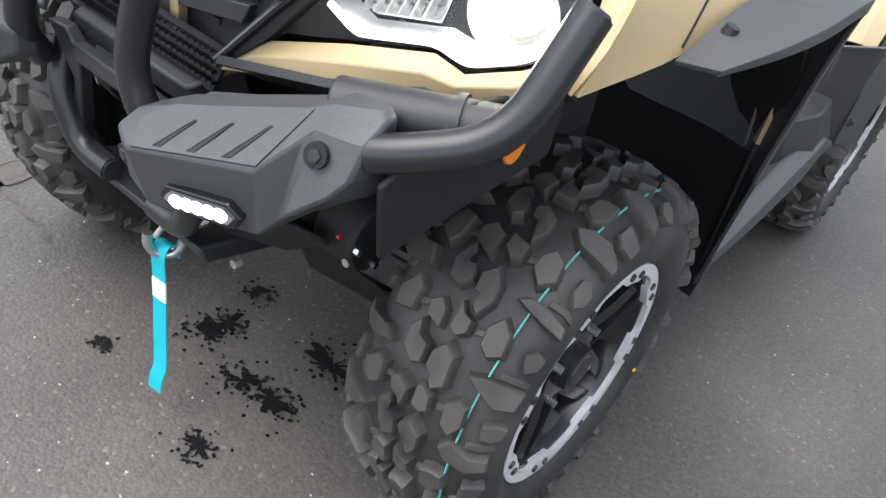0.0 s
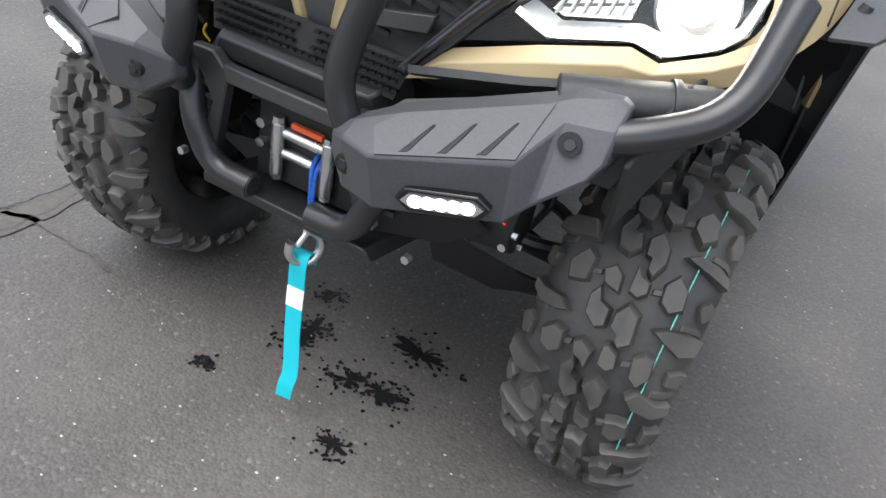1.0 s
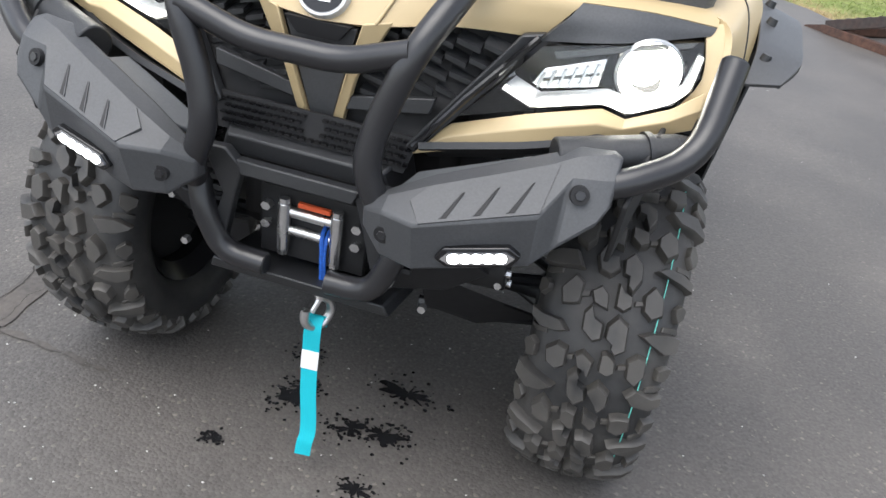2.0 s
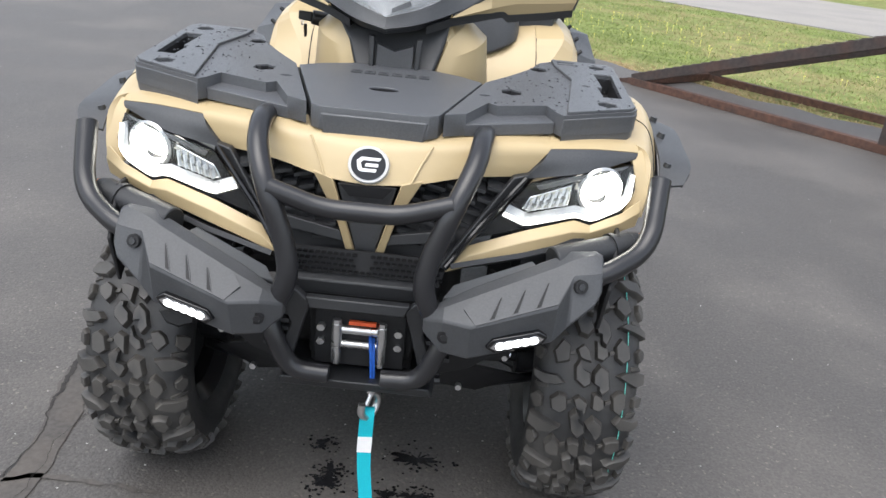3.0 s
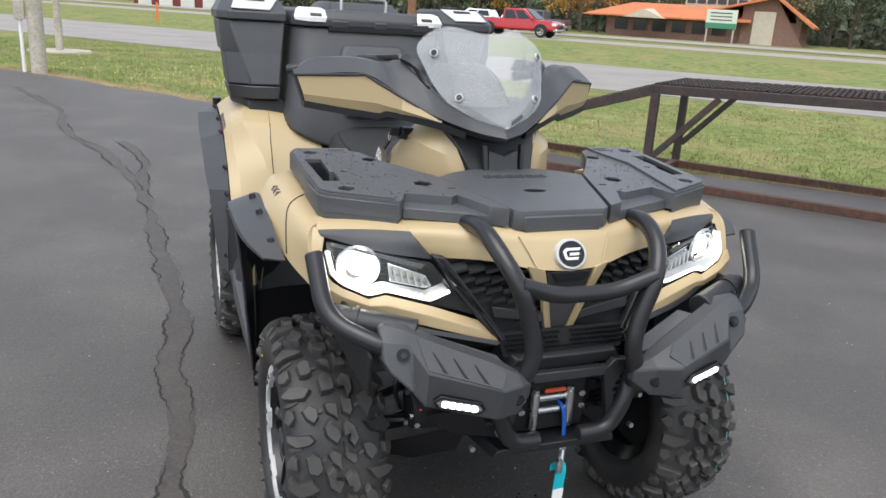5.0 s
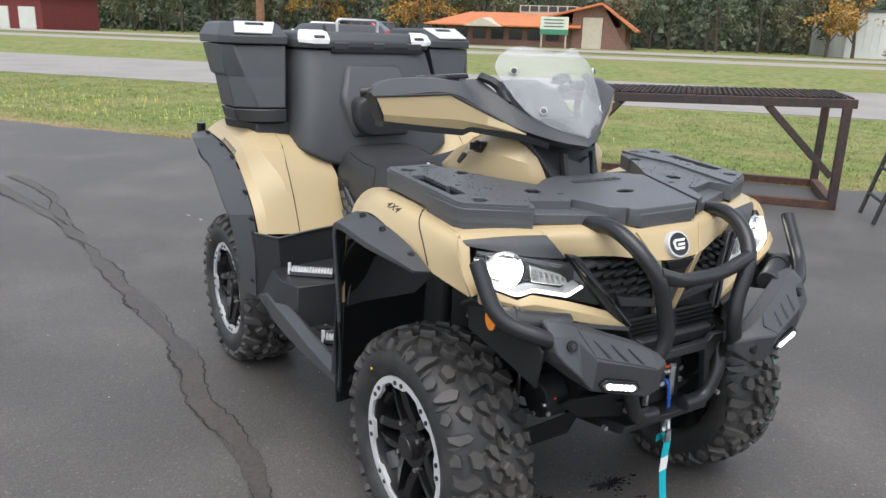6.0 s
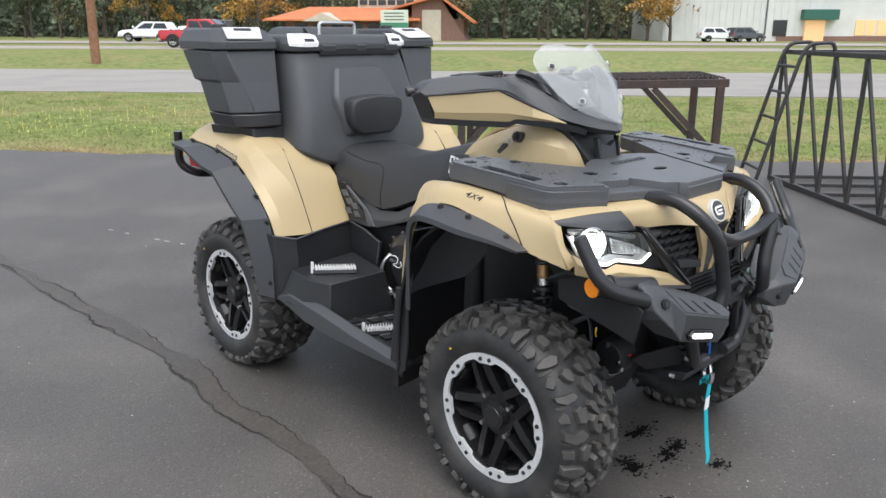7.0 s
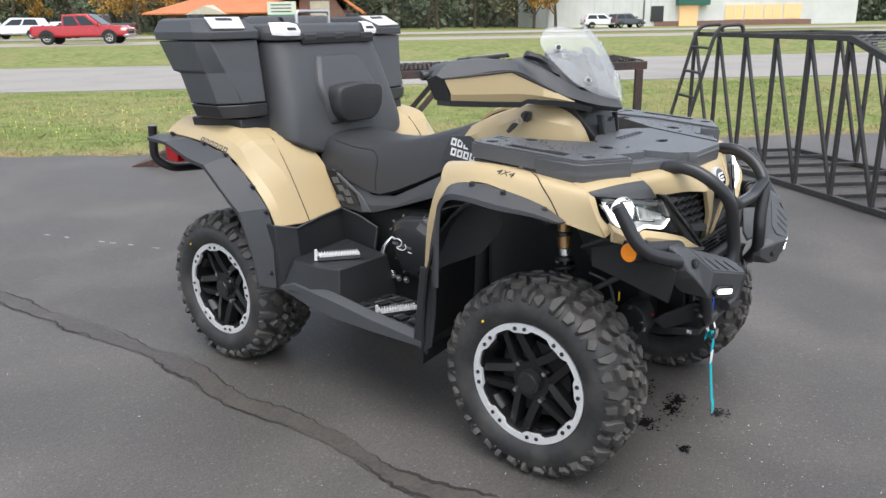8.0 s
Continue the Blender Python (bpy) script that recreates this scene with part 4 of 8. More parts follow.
        hexa(bm, H(s, [(0.19, 0.335, 1.238), (0.292, 0.462, 1.226), (0.282, 0.49, 1.226), (0.17, 0.37, 1.238)]), H(s, [(0.195, 0.34, 1.252), (0.290, 0.462, 1.237), (0.280, 0.485, 1.237), (0.175, 0.368, 1.252)]))
        part("reservoir_cap", bm, TUBE, bar, bevel=0.003)
    # screen
    bm = B()

    def scr(row):
        return [(CX - p[0], p[1], p[2]) for p in row] + [(CX + p[0], p[1], p[2]) for p in row[-2::-1]]
    grid(bm, [scr(r) for r in (
        [(0.010, 0.026, 1.100), (0.005, 0.023, 1.099), (0.0, 0.020, 1.098)],
        [(0.075, 0.066, 1.120), (0.040, 0.040, 1.116), (0.0, 0.028, 1.114)],
        [(0.128, 0.108, 1.150), (0.068, 0.062, 1.150), (0.0, 0.046, 1.150)],
        [(0.155, 0.155, 1.192), (0.082, 0.095, 1.196), (0.0, 0.074, 1.198)],
        [(0.172, 0.198, 1.240), (0.090, 0.130, 1.248), (0.0, 0.108, 1.250)],
        [(0.180, 0.225, 1.275), (0.094, 0.160, 1.284), (0.0, 0.138, 1.286)],
        [(0.158, 0.240, 1.305), (0.088, 0.182, 1.310), (0.0, 0.162, 1.308)],
        [(0.118, 0.242, 1.330), (0.085, 0.210, 1.334), (0.0, 0.184, 1.320)])], 0.004, 4)
    screen = part("windscreen", bm, SCREEN, pod, "small clear windscreen with a painted sky sheen", smooth=80)
    screen.visible_shadow = False
    for s in (-1, 1):
        for (x, y, z), d in (((0.147, 0.181, 1.268), V(0.62, -0.72, 0.32)), ((0.106, 0.092, 1.166), V(0.55, -0.70, 0.45))):
            bm = B()
            d = V(d.x * s, d.y, d.z).normalized()
            c = V(CX + s * x, y, z)
            cyl(bm, c - d * 0.002, c + d * 0.0028, 0.0108, 0.0102, 20)
            part("screen_washer", bm, ALLOY_RIM, screen, "pale screen washer")
            bm = B()
            cyl(bm, c + d * 0.002, c + d * 0.0050, 0.0086, 0.0070, 14)
            part("screen_bolt", bm, TUBE, screen)
    bm = B()
    panel(bm, [(CX + 0.012, 0.022, 1.108), (CX + 0.052, 0.043, 1.124), (CX + 0.048, 0.042, 1.134), (CX + 0.012, 0.024, 1.117)], 0.0015, (0, 1, 0))
    part("screen_label", bm, MIDGREY, screen)


cockpit()


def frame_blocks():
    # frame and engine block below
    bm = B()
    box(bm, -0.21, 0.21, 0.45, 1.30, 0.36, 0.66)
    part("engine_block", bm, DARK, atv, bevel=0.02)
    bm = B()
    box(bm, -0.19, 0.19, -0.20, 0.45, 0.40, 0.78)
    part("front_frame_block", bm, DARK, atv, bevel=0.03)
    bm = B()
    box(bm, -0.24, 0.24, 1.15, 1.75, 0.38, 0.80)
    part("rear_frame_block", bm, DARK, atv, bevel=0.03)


frame_blocks()


def footwell(s):
    bm = B()
    grid(bm, [S(s, r) for r in ([(0.33, 0.41, 0.335), (0.45, 0.41, 0.335), (0.60, 0.41, 0.335)], [(0.33, 0.84, 0.345), (0.45, 0.84, 0.345), (0.585, 0.84, 0.345)])], 0.02, 2, (0, 0, -1))
    floor = part("foot_tray", bm, BLACK, atv, "black plastic foot tray")
    # dark raised blocks paint shaded holes; paler ribs paint the wet highlights
    for i in range(3):
        for j in range(6):
            x, y = 0.355 + i * 0.062, 0.445 + j * 0.068 + 0.02 * (i % 2)
            skew = 0.010
            bm = B()
            hexa(bm, S(s, [(x, y, 0.340), (x + 0.040, y + skew, 0.340), (x + 0.036, y + 0.036 + skew, 0.340), (x - 0.004, y + 0.036, 0.340)]), S(s, [(x, y, 0.3485), (x + 0.040, y + skew, 0.3485), (x + 0.036, y + 0.036 + skew, 0.3485), (x - 0.004, y + 0.036, 0.3485)]))
            part("tray_recess", bm, DARK, floor)
            bm = B()
            tube(bm, S(s, [(x - 0.007, y + 0.040, 0.347), (x + 0.034, y + 0.041 + skew, 0.347)]), 0.003, 6)
            part("tray_rib", bm, MIDGREY, floor)
    bm = B()
    grid(bm, [S(s, r) for r in ([(0.25, 0.62, 0.37), (0.25, 0.45, 0.40)], [(0.33, 0.66, 0.345), (0.33, 0.42, 0.345)])], 0.008, 3)
    part("tray_flank", bm, BLACK, atv)
    # serrated foot rests
    for (x0, y0), (x1, y1), z in (((0.540, 0.995), (0.415, 0.890), 0.500), ((0.540, 0.685), (0.415, 0.600), 0.345)):
        a, b = V(s * x0, y0, z), V(s * x1, y1, z)
        d = (b - a).normalized()
        side = d.cross(V(0, 0, 1)).normalized()
        bm = B()
        hexa(bm, [a - side * 0.018, b - side * 0.018, b + side * 0.018, a + side * 0.018], [p + V(0, 0, 0.016) for p in (a - side * 0.013, b - side * 0.013, b + side * 0.013, a + side * 0.013)])
        base = part("foot_rest", bm, TUBE, atv, "serrated bright foot rest", bevel=0.002)
        n = 14
        L = (b - a).length
        for row in (-1, 1):
            bm = B()
            for k in range(n):
                c = a + d * (0.010 + (L - 0.020) * (k + 0.25 * row) / (n - 1)) + side * row * 0.010 + V(0, 0, 0.015)
                w, h = d * 0.0040, side * 0.0085
                hexa(bm, [c - w - h, c + w - h, c + w + h, c - w + h], [c + V(0, 0, 0.013) + q for q in (-w * 0.35 - h * 0.8, w * 0.35 - h * 0.8, w * 0.35 + h * 0.8, -w * 0.35 + h * 0.8)])
            part("rest_teeth", bm, PEG, base, "bright alloy teeth")
        bm = B()
        cyl(bm, a - d * 0.004 + V(0, 0, 0.0), a - d * 0.004 + V(0, 0, 0.042), 0.008, 0.006, 10)
        part("rest_peg", bm, PEG, base)


for side_sign in (-1, 1):
    footwell(side_sign)


def R(s, pts):
    """Points of the rear for side s."""
    return [(s * p[0], p[1], p[2]) for p in pts]


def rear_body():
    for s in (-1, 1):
        # inner wall of the arch, its shade painted in as near-black
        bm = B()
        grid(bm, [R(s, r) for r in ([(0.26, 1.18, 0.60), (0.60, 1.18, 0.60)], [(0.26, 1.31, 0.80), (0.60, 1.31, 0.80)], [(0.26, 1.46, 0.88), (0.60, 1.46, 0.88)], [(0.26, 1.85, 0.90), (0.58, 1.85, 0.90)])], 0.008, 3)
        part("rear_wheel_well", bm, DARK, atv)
        # tail lamp and bumper tube
        bm = B()
        hexa(bm, R(s, [(0.46, 1.90, 0.80), (0.575, 1.88, 0.80), (0.575, 1.80, 0.80), (0.46, 1.80, 0.80)]), R(s, [(0.46, 1.91, 0.87), (0.575, 1.89, 0.87), (0.575, 1.80, 0.87), (0.46, 1.80, 0.87)]))
        part("tail_lamp", bm, RED, atv, "red tail lamp", bevel=0.004)
        bm = B()
        tube(bm, R(s, fillet([(0.585, 1.95, 0.945), (0.585, 1.965, 0.80), (0.53, 1.93, 0.755), (0.30, 1.90, 0.74), (0.035, 1.90, 0.74)], 0.06, 5)), 0.019, 12)
        part("rear_bar_tube", bm, TUBE, atv, "black tubular rear bumper")
    bm = B()
    box(bm, -0.33, 0.33, 1.40, 1.86, 0.86, 0.935)
    part("rear_deck", bm, BLACK, atv, bevel=0.006)


rear_body()


def cargo():
    # middle box with the back rest

    def sec(z, yf, yb, w, dip=0.0):
        right = [(w, yb), (w, yf + 0.09), (w - 0.007, yf + 0.055), (w - 0.024, yf + 0.027), (w - 0.052, yf + 0.009), (w - 0.10, yf + 0.002), (0.16, yf - 0.004)]
        row = right + [(-x, y) for x, y in right[::-1]]
        return [(x, y, z - dip * min(1, max(0, (w - abs(x)) / 0.17))) for x, y in row]
    bm = B()
    loft(bm, [sec(0.885, 1.300, 1.70, 0.350, 0.075), sec(0.905, 1.282, 1.75, 0.372, 0.080), sec(0.95, 1.288, 1.78, 0.372, 0.05), sec(1.06, 1.320, 1.80, 0.352), sec(1.20, 1.372, 1.83, 0.338), sec(1.283, 1.405, 1.85, 0.327)])
    trunk = part("cargo_box", bm, GREY, atv, "dark grey moulded cargo box with a back rest", bevel=0.006, smooth=40)
    bm = B()
    loft(bm, [sec(1.288, 1.392, 1.86, 0.334), sec(1.318, 1.390, 1.865, 0.336), sec(1.345, 1.408, 1.85, 0.325), sec(1.354, 1.435, 1.83, 0.309)])
    lid = part("box_lid", bm, GREY, trunk, "dark grey box lid", bevel=0.005, smooth=30)
    bm = B()
    loft(bm, [sec(1.350, 1.53, 1.82, 0.20), sec(1.378, 1.56, 1.79, 0.18), sec(1.386, 1.59, 1.77, 0.16)])
    part("lid_dome", bm, GREY, trunk, bevel=0.006)
    # solid near-black block that paints the shaded recess behind the hinges
    bm = B()
    box(bm, -0.20, 0.265, 1.386, 1.40, 1.272, 1.298)
    part("hinge_recess", bm, DARK, trunk, bevel=0.002)
    for x in (-0.155, 0.045, 0.225):
        bm = B()
        hexa(bm, [(x - 0.034, 1.390, 1.270), (x + 0.034, 1.390, 1.270), (x + 0.034, 1.41, 1.270), (x - 0.034, 1.41, 1.270)], [(x - 0.034, 1.381, 1.312), (x + 0.034, 1.381, 1.312), (x + 0.034, 1.41, 1.318), (x - 0.034, 1.41, 1.318)])
        part("lid_hinge", bm, GREY, trunk, bevel=0.004)
    for s in (-1, 1):
        bm = B()
        c = lambda x, y, z: (s * (x + 0.058), y, z)
        loft(bm, [[c(*p) for p in r] for r in (
            [(0.155, 1.3845, 1.306), (0.222, 1.3845, 1.306), (0.268, 1.4215, 1.310)], [(0.150, 1.3835, 1.322), (0.222, 1.3840, 1.322), (0.272, 1.4230, 1.322)],
            [(0.155, 1.4025, 1.350), (0.215, 1.4035, 1.350), (0.262, 1.4440, 1.350)], [(0.165, 1.4350, 1.3585), (0.205, 1.4350, 1.3585), (0.246, 1.4700, 1.3585)])], caps=False, closed=False)
        pl = part("corner_plate", bm, WHITE, lid, "white corner plate", smooth=30)
        bm = B()
        hexa(bm, [c(0.170, 1.388, 1.327), c(0.215, 1.388, 1.327), c(0.215, 1.396, 1.337), c(0.170, 1.396, 1.337)], [c(0.170, 1.3835, 1.329), c(0.215, 1.3835, 1.329), c(0.215, 1.3915, 1.339), c(0.170, 1.3915, 1.339)])
        part("plate_slot", bm, TUBE, pl, bevel=0.001)
    bm = B()
    tube(bm, fillet([(-0.125, 1.50, 1.345), (-0.125, 1.50, 1.402), (0.105, 1.50, 1.402), (0.105, 1.50, 1.345)], 0.016, 4), 0.0075, 10)
    part("lid_handle", bm, STEEL, trunk, "bright lid handle")
    # tapered panel that carries the pad
    bm = B()
    loft(bm, [[(x * 1.12, y, z) for x, y, z in r] for r in (
        [(-0.115, 1.372, 1.228), (0.115, 1.372, 1.228), (0.115, 1.40, 1.228), (-0.115, 1.40, 1.228)],
        [(-0.128, 1.355, 1.215), (0.128, 1.355, 1.215), (0.14, 1.40, 1.215), (-0.14, 1.40, 1.215)],
        [(-0.160, 1.312, 1.115), (0.160, 1.312, 1.115), (0.18, 1.37, 1.11), (-0.18, 1.37, 1.11)],
        [(-0.162, 1.295, 1.09), (0.162, 1.295, 1.09), (0.185, 1.35, 1.06), (-0.185, 1.35, 1.06)],
        [(-0.125, 1.275, 0.955), (0.125, 1.275, 0.955), (0.15, 1.33, 0.92), (-0.15, 1.33, 0.92)])])
    part("back_panel", bm, GREY, trunk, bevel=0.012, smooth=40)
    bm = B()
    rows = []
    outline = fillet([(0.0, 0, 0.950), (0.120, 0, 0.954), (0.158, 0, 1.005), (0.160, 0, 1.102), (0.0, 0, 1.115), (-0.160, 0, 1.102), (-0.158, 0, 1.005), (-0.120, 0, 0.954), (-0.001, 0, 0.950)], 0.036, 4)
    for y, k in ((1.34, 0.95), (1.30, 0.995), (1.262, 1.0), (1.244, 0.985), (1.235, 0.955), (1.231, 0.91)):
        rows.append([(p.x * k, y + (1.03 - p.z) * 0.08, 1.03 + (p.z - 1.03) * k) for p in outline])
    loft(bm, rows)
    part("back_rest", bm, VINYL, trunk, "black vinyl back rest", smooth=60, bevel=0.004)
    for s in (-1, 1):
        def sd(z, x0, yf, c2, c1, yb, x1r=None):
            q = [(x0, yf, z), (c2[0], c2[1], z), (c1[0], c1[1], z), (c1[0], yb - 0.05, z), (c1[0] - 0.05, yb, z), (x0, yb, z)]
            return R(s, q)
        bm = B()
        loft(bm, [sd(1.054, 0.385, 1.418, (0.494, 1.428), (0.576, 1.485), 1.705), sd(1.168, 0.372, 1.447, (0.530, 1.460), (0.586, 1.520), 1.745), sd(1.174, 0.3715, 1.449, (0.531, 1.462), (0.586, 1.522), 1.752), sd(1.180, 0.371, 1.450, (0.532, 1.463), (0.594, 1.525), 1.780), sd(1.294, 0.357, 1.482, (0.568, 1.497), (0.604, 1.552), 1.845)])
        side = part("side_box", bm, GREY, trunk, "dark grey moulded side case", bevel=0.005, smooth=24)
        bm = B()
        loft(bm, [sd(1.000, 0.388, 1.408, (0.484, 1.417), (0.566, 1.474), 1.69), sd(1.050, 0.383, 1.414, (0.494, 1.424), (0.578, 1.481), 1.706)])
        part("case_base", bm, TUBE, trunk, bevel=0.004)
        bm = B()
        loft(bm, [sd(1.298, 0.350, 1.474, (0.572, 1.488), (0.609, 1.548), 1.855), sd(1.328, 0.350, 1.474, (0.572, 1.488), (0.610, 1.55), 1.865), sd(1.372, 0.358, 1.556, (0.550, 1.556), (0.583, 1.60), 1.86), sd(1.380, 0.372, 1.58, (0.535, 1.58), (0.563, 1.615), 1.85)])
        part("case_lid", bm, GREY, trunk, "dark grey case lid", bevel=0.004, smooth=24)
        bm = B()
        panel(bm, R(s, [(0.372, 1.567, 1.3835), (0.540, 1.563, 1.3835), (0.560, 1.488, 1.3415), (0.412, 1.481, 1.3395)]), 0.006, (0, 0.6, -1))
        pl = part("lid_plate", bm, ALLOY_RIM, trunk, "white lid label plate", bevel=0.002)
        bm = B()
        panel(bm, R(s, [(0.425, 1.555, 1.3705), (0.50, 1.555, 1.3705), (0.502, 1.542, 1.363), (0.427, 1.542, 1.363)]), 0.004, (0, 0.6, -1))
        bmesh.ops.translate(bm, vec=(0, -0.0045, 0.008), verts=bm.verts)
        part("plate_slot", bm, TUBE, pl)
        # dark tube that paints the shadow gap below the lid and the mould line of the flank
        bm = B()
        tube(bm, R(s, [(0.375, 1.4705, 1.300), (0.566, 1.4845, 1.300)]), 0.003, 6)
        part("lid_gap", bm, DARK, trunk)
        bm = B()
        c = R(s, [(0.47, 1.72, 1.378), (0.47, 1.72, 1.395)])
        cyl(bm, c[0], c[1], 0.035, 0.032, 18)
        part("case_lock", bm, BLACK, trunk, bevel=0.003)
        bm = B()
        hexa(bm, R(s, [(0.362, 1.428, 0.940), (0.500, 1.430, 0.940), (0.548, 1.70, 0.960), (0.36, 1.70, 0.962)]), R(s, [(0.366, 1.432, 0.996), (0.505, 1.440, 0.996), (0.560, 1.690, 0.996), (0.375, 1.69, 0.996)]))
        part("case_foot", bm, BLACK, trunk, bevel=0.006)


cargo()


def tyre_bm(width, R, rim_r):
    bm = B()
    h = width / 2
    prof = [(-h * 0.74, rim_r + 0.004), (-h * 0.92, rim_r + 0.02), (-h * 1.0, rim_r + 0.05), (-h * 0.98, R - 0.05), (-h * 0.90, R - 0.022), (-h * 0.74, R - 0.008), (-h * 0.4, R - 0.001), (0, R)]
    prof = prof + [(-x, r) for x, r in prof[-2::-1]]
    n = 72
    loft(bm, [[(x, r * math.cos(2 * math.pi * i / n), r * math.sin(2 * math.pi * i / n)) for x, r in prof] for i in range(n)] + [], caps=False, closed=False)
    rows = [[v for v in bm.verts][i * len(prof):(i + 1) * len(prof)] for i in range(n)]
    for k in range(len(prof) - 1):
        bm.faces.new((rows[-1][k], rows[-1][k + 1], rows[0][k + 1], rows[0][k]))
    return bm, prof


def lugs_bm(width, R, pitches, seed):
    """Tread blocks: angular lugs in a staggered pattern that wraps onto the shoulders."""
    rnd = random.Random(seed)
    bm = B()
    h = width / 2

    def surf(u, a, k):
        # u across (-1.25..1.25), a angle, k height over the carcass
        s = -1 if u < 0 else 1
        w = abs(u)
        if w <= 0.8:
            x, r, nx, nr = w * h * 0.92, R - 0.010 * (w / 0.8) ** 3, 0.15 * w, 1.0
        else:
            f = min(1, (w - 0.8) / 0.45)
            x, r, nx, nr = h * (0.736 + 0.25 * math.sin(f * 1.4)), R - 0.010 - 0.048 * f * f - 0.006 * f, 0.15 + 0.85 * f, 1 - 0.75 * f
        l = math.hypot(nx, nr)
        x, r = x + k * nx / l, r + k * nr / l
        return (s * x, r * math.cos(a), r * math.sin(a))

    def lug(pts, hgt):
        if hgt > 0.01:
            pts = [(p[0] + rnd.uniform(-0.022, 0.022), p[1] + rnd.uniform(-0.022, 0.022)) for p in pts]
            hgt *= rnd.uniform(1.0, 1.2)
        c = (sum(p[0] for p in pts) / len(pts), sum(p[1] for p in pts) / len(pts))
        rings = []
        for k, f in ((-0.004, 1.16), (hgt * 0.45, 1.03), (hgt * 0.86, 0.97), (hgt, 0.87)):
            rings.append([surf(c[0] + (p[0] - c[0]) * f, c[1] + (p[1] - c[1]) * f, k) for p in pts])
        loft(bm, rings)

    da = 2 * math.pi / pitches
    for i in range(pitches):
        for s in (-1, 1):
            a0 = i * da + (0.5 * da if s > 0 else 0)
            j = lambda v: v + rnd.uniform(-0.012, 0.012)
            P = lambda u, a: (s * u, a0 + a * da * s)
            # hooked centre block
            lug([P(0.02, -0.34), P(0.13, -0.46), P(0.30, -0.36), P(0.35, -0.10), P(0.24, 0.06), P(0.17, -0.02), P(0.17, -0.14), P(0.05, -0.16)], 0.017)
            lug([P(0.04, 0.02), P(0.13, 0.10), P(0.26, 0.16), P(0.30, 0.30), P(0.20, 0.40), P(0.05, 0.32)], 0.016)
            # middle hexagon
            lug([P(0.43, 0.08), P(0.55, -0.04), P(0.70, 0.04), P(0.74, 0.26), P(0.60, 0.42), P(0.46, 0.32)], 0.016)
            # shoulder block that wraps over the edge
            lug([P(0.52, -0.36), P(0.66, -0.46), P(0.90, -0.45), P(1.08, -0.38), P(1.08, -0.20), P(0.90, -0.18), P(0.66, -0.22)], 0.016)
            lug([P(0.90, 0.10), P(1.0, 0.04), P(1.10, 0.12), P(1.10, 0.28), P(1.0, 0.36), P(0.90, 0.28)], 0.012)
            # low bars and ties between the blocks
            lug([P(0.80, 0.46), P(1.0, 0.43), P(1.12, 0.47), P(1.12, 0.54), P(1.0, 0.53), P(0.80, 0.55)], 0.005)
            lug([P(0.33, 0.20), P(0.46, 0.16), P(0.46, 0.24), P(0.33, 0.28)], 0.006)
    return bm


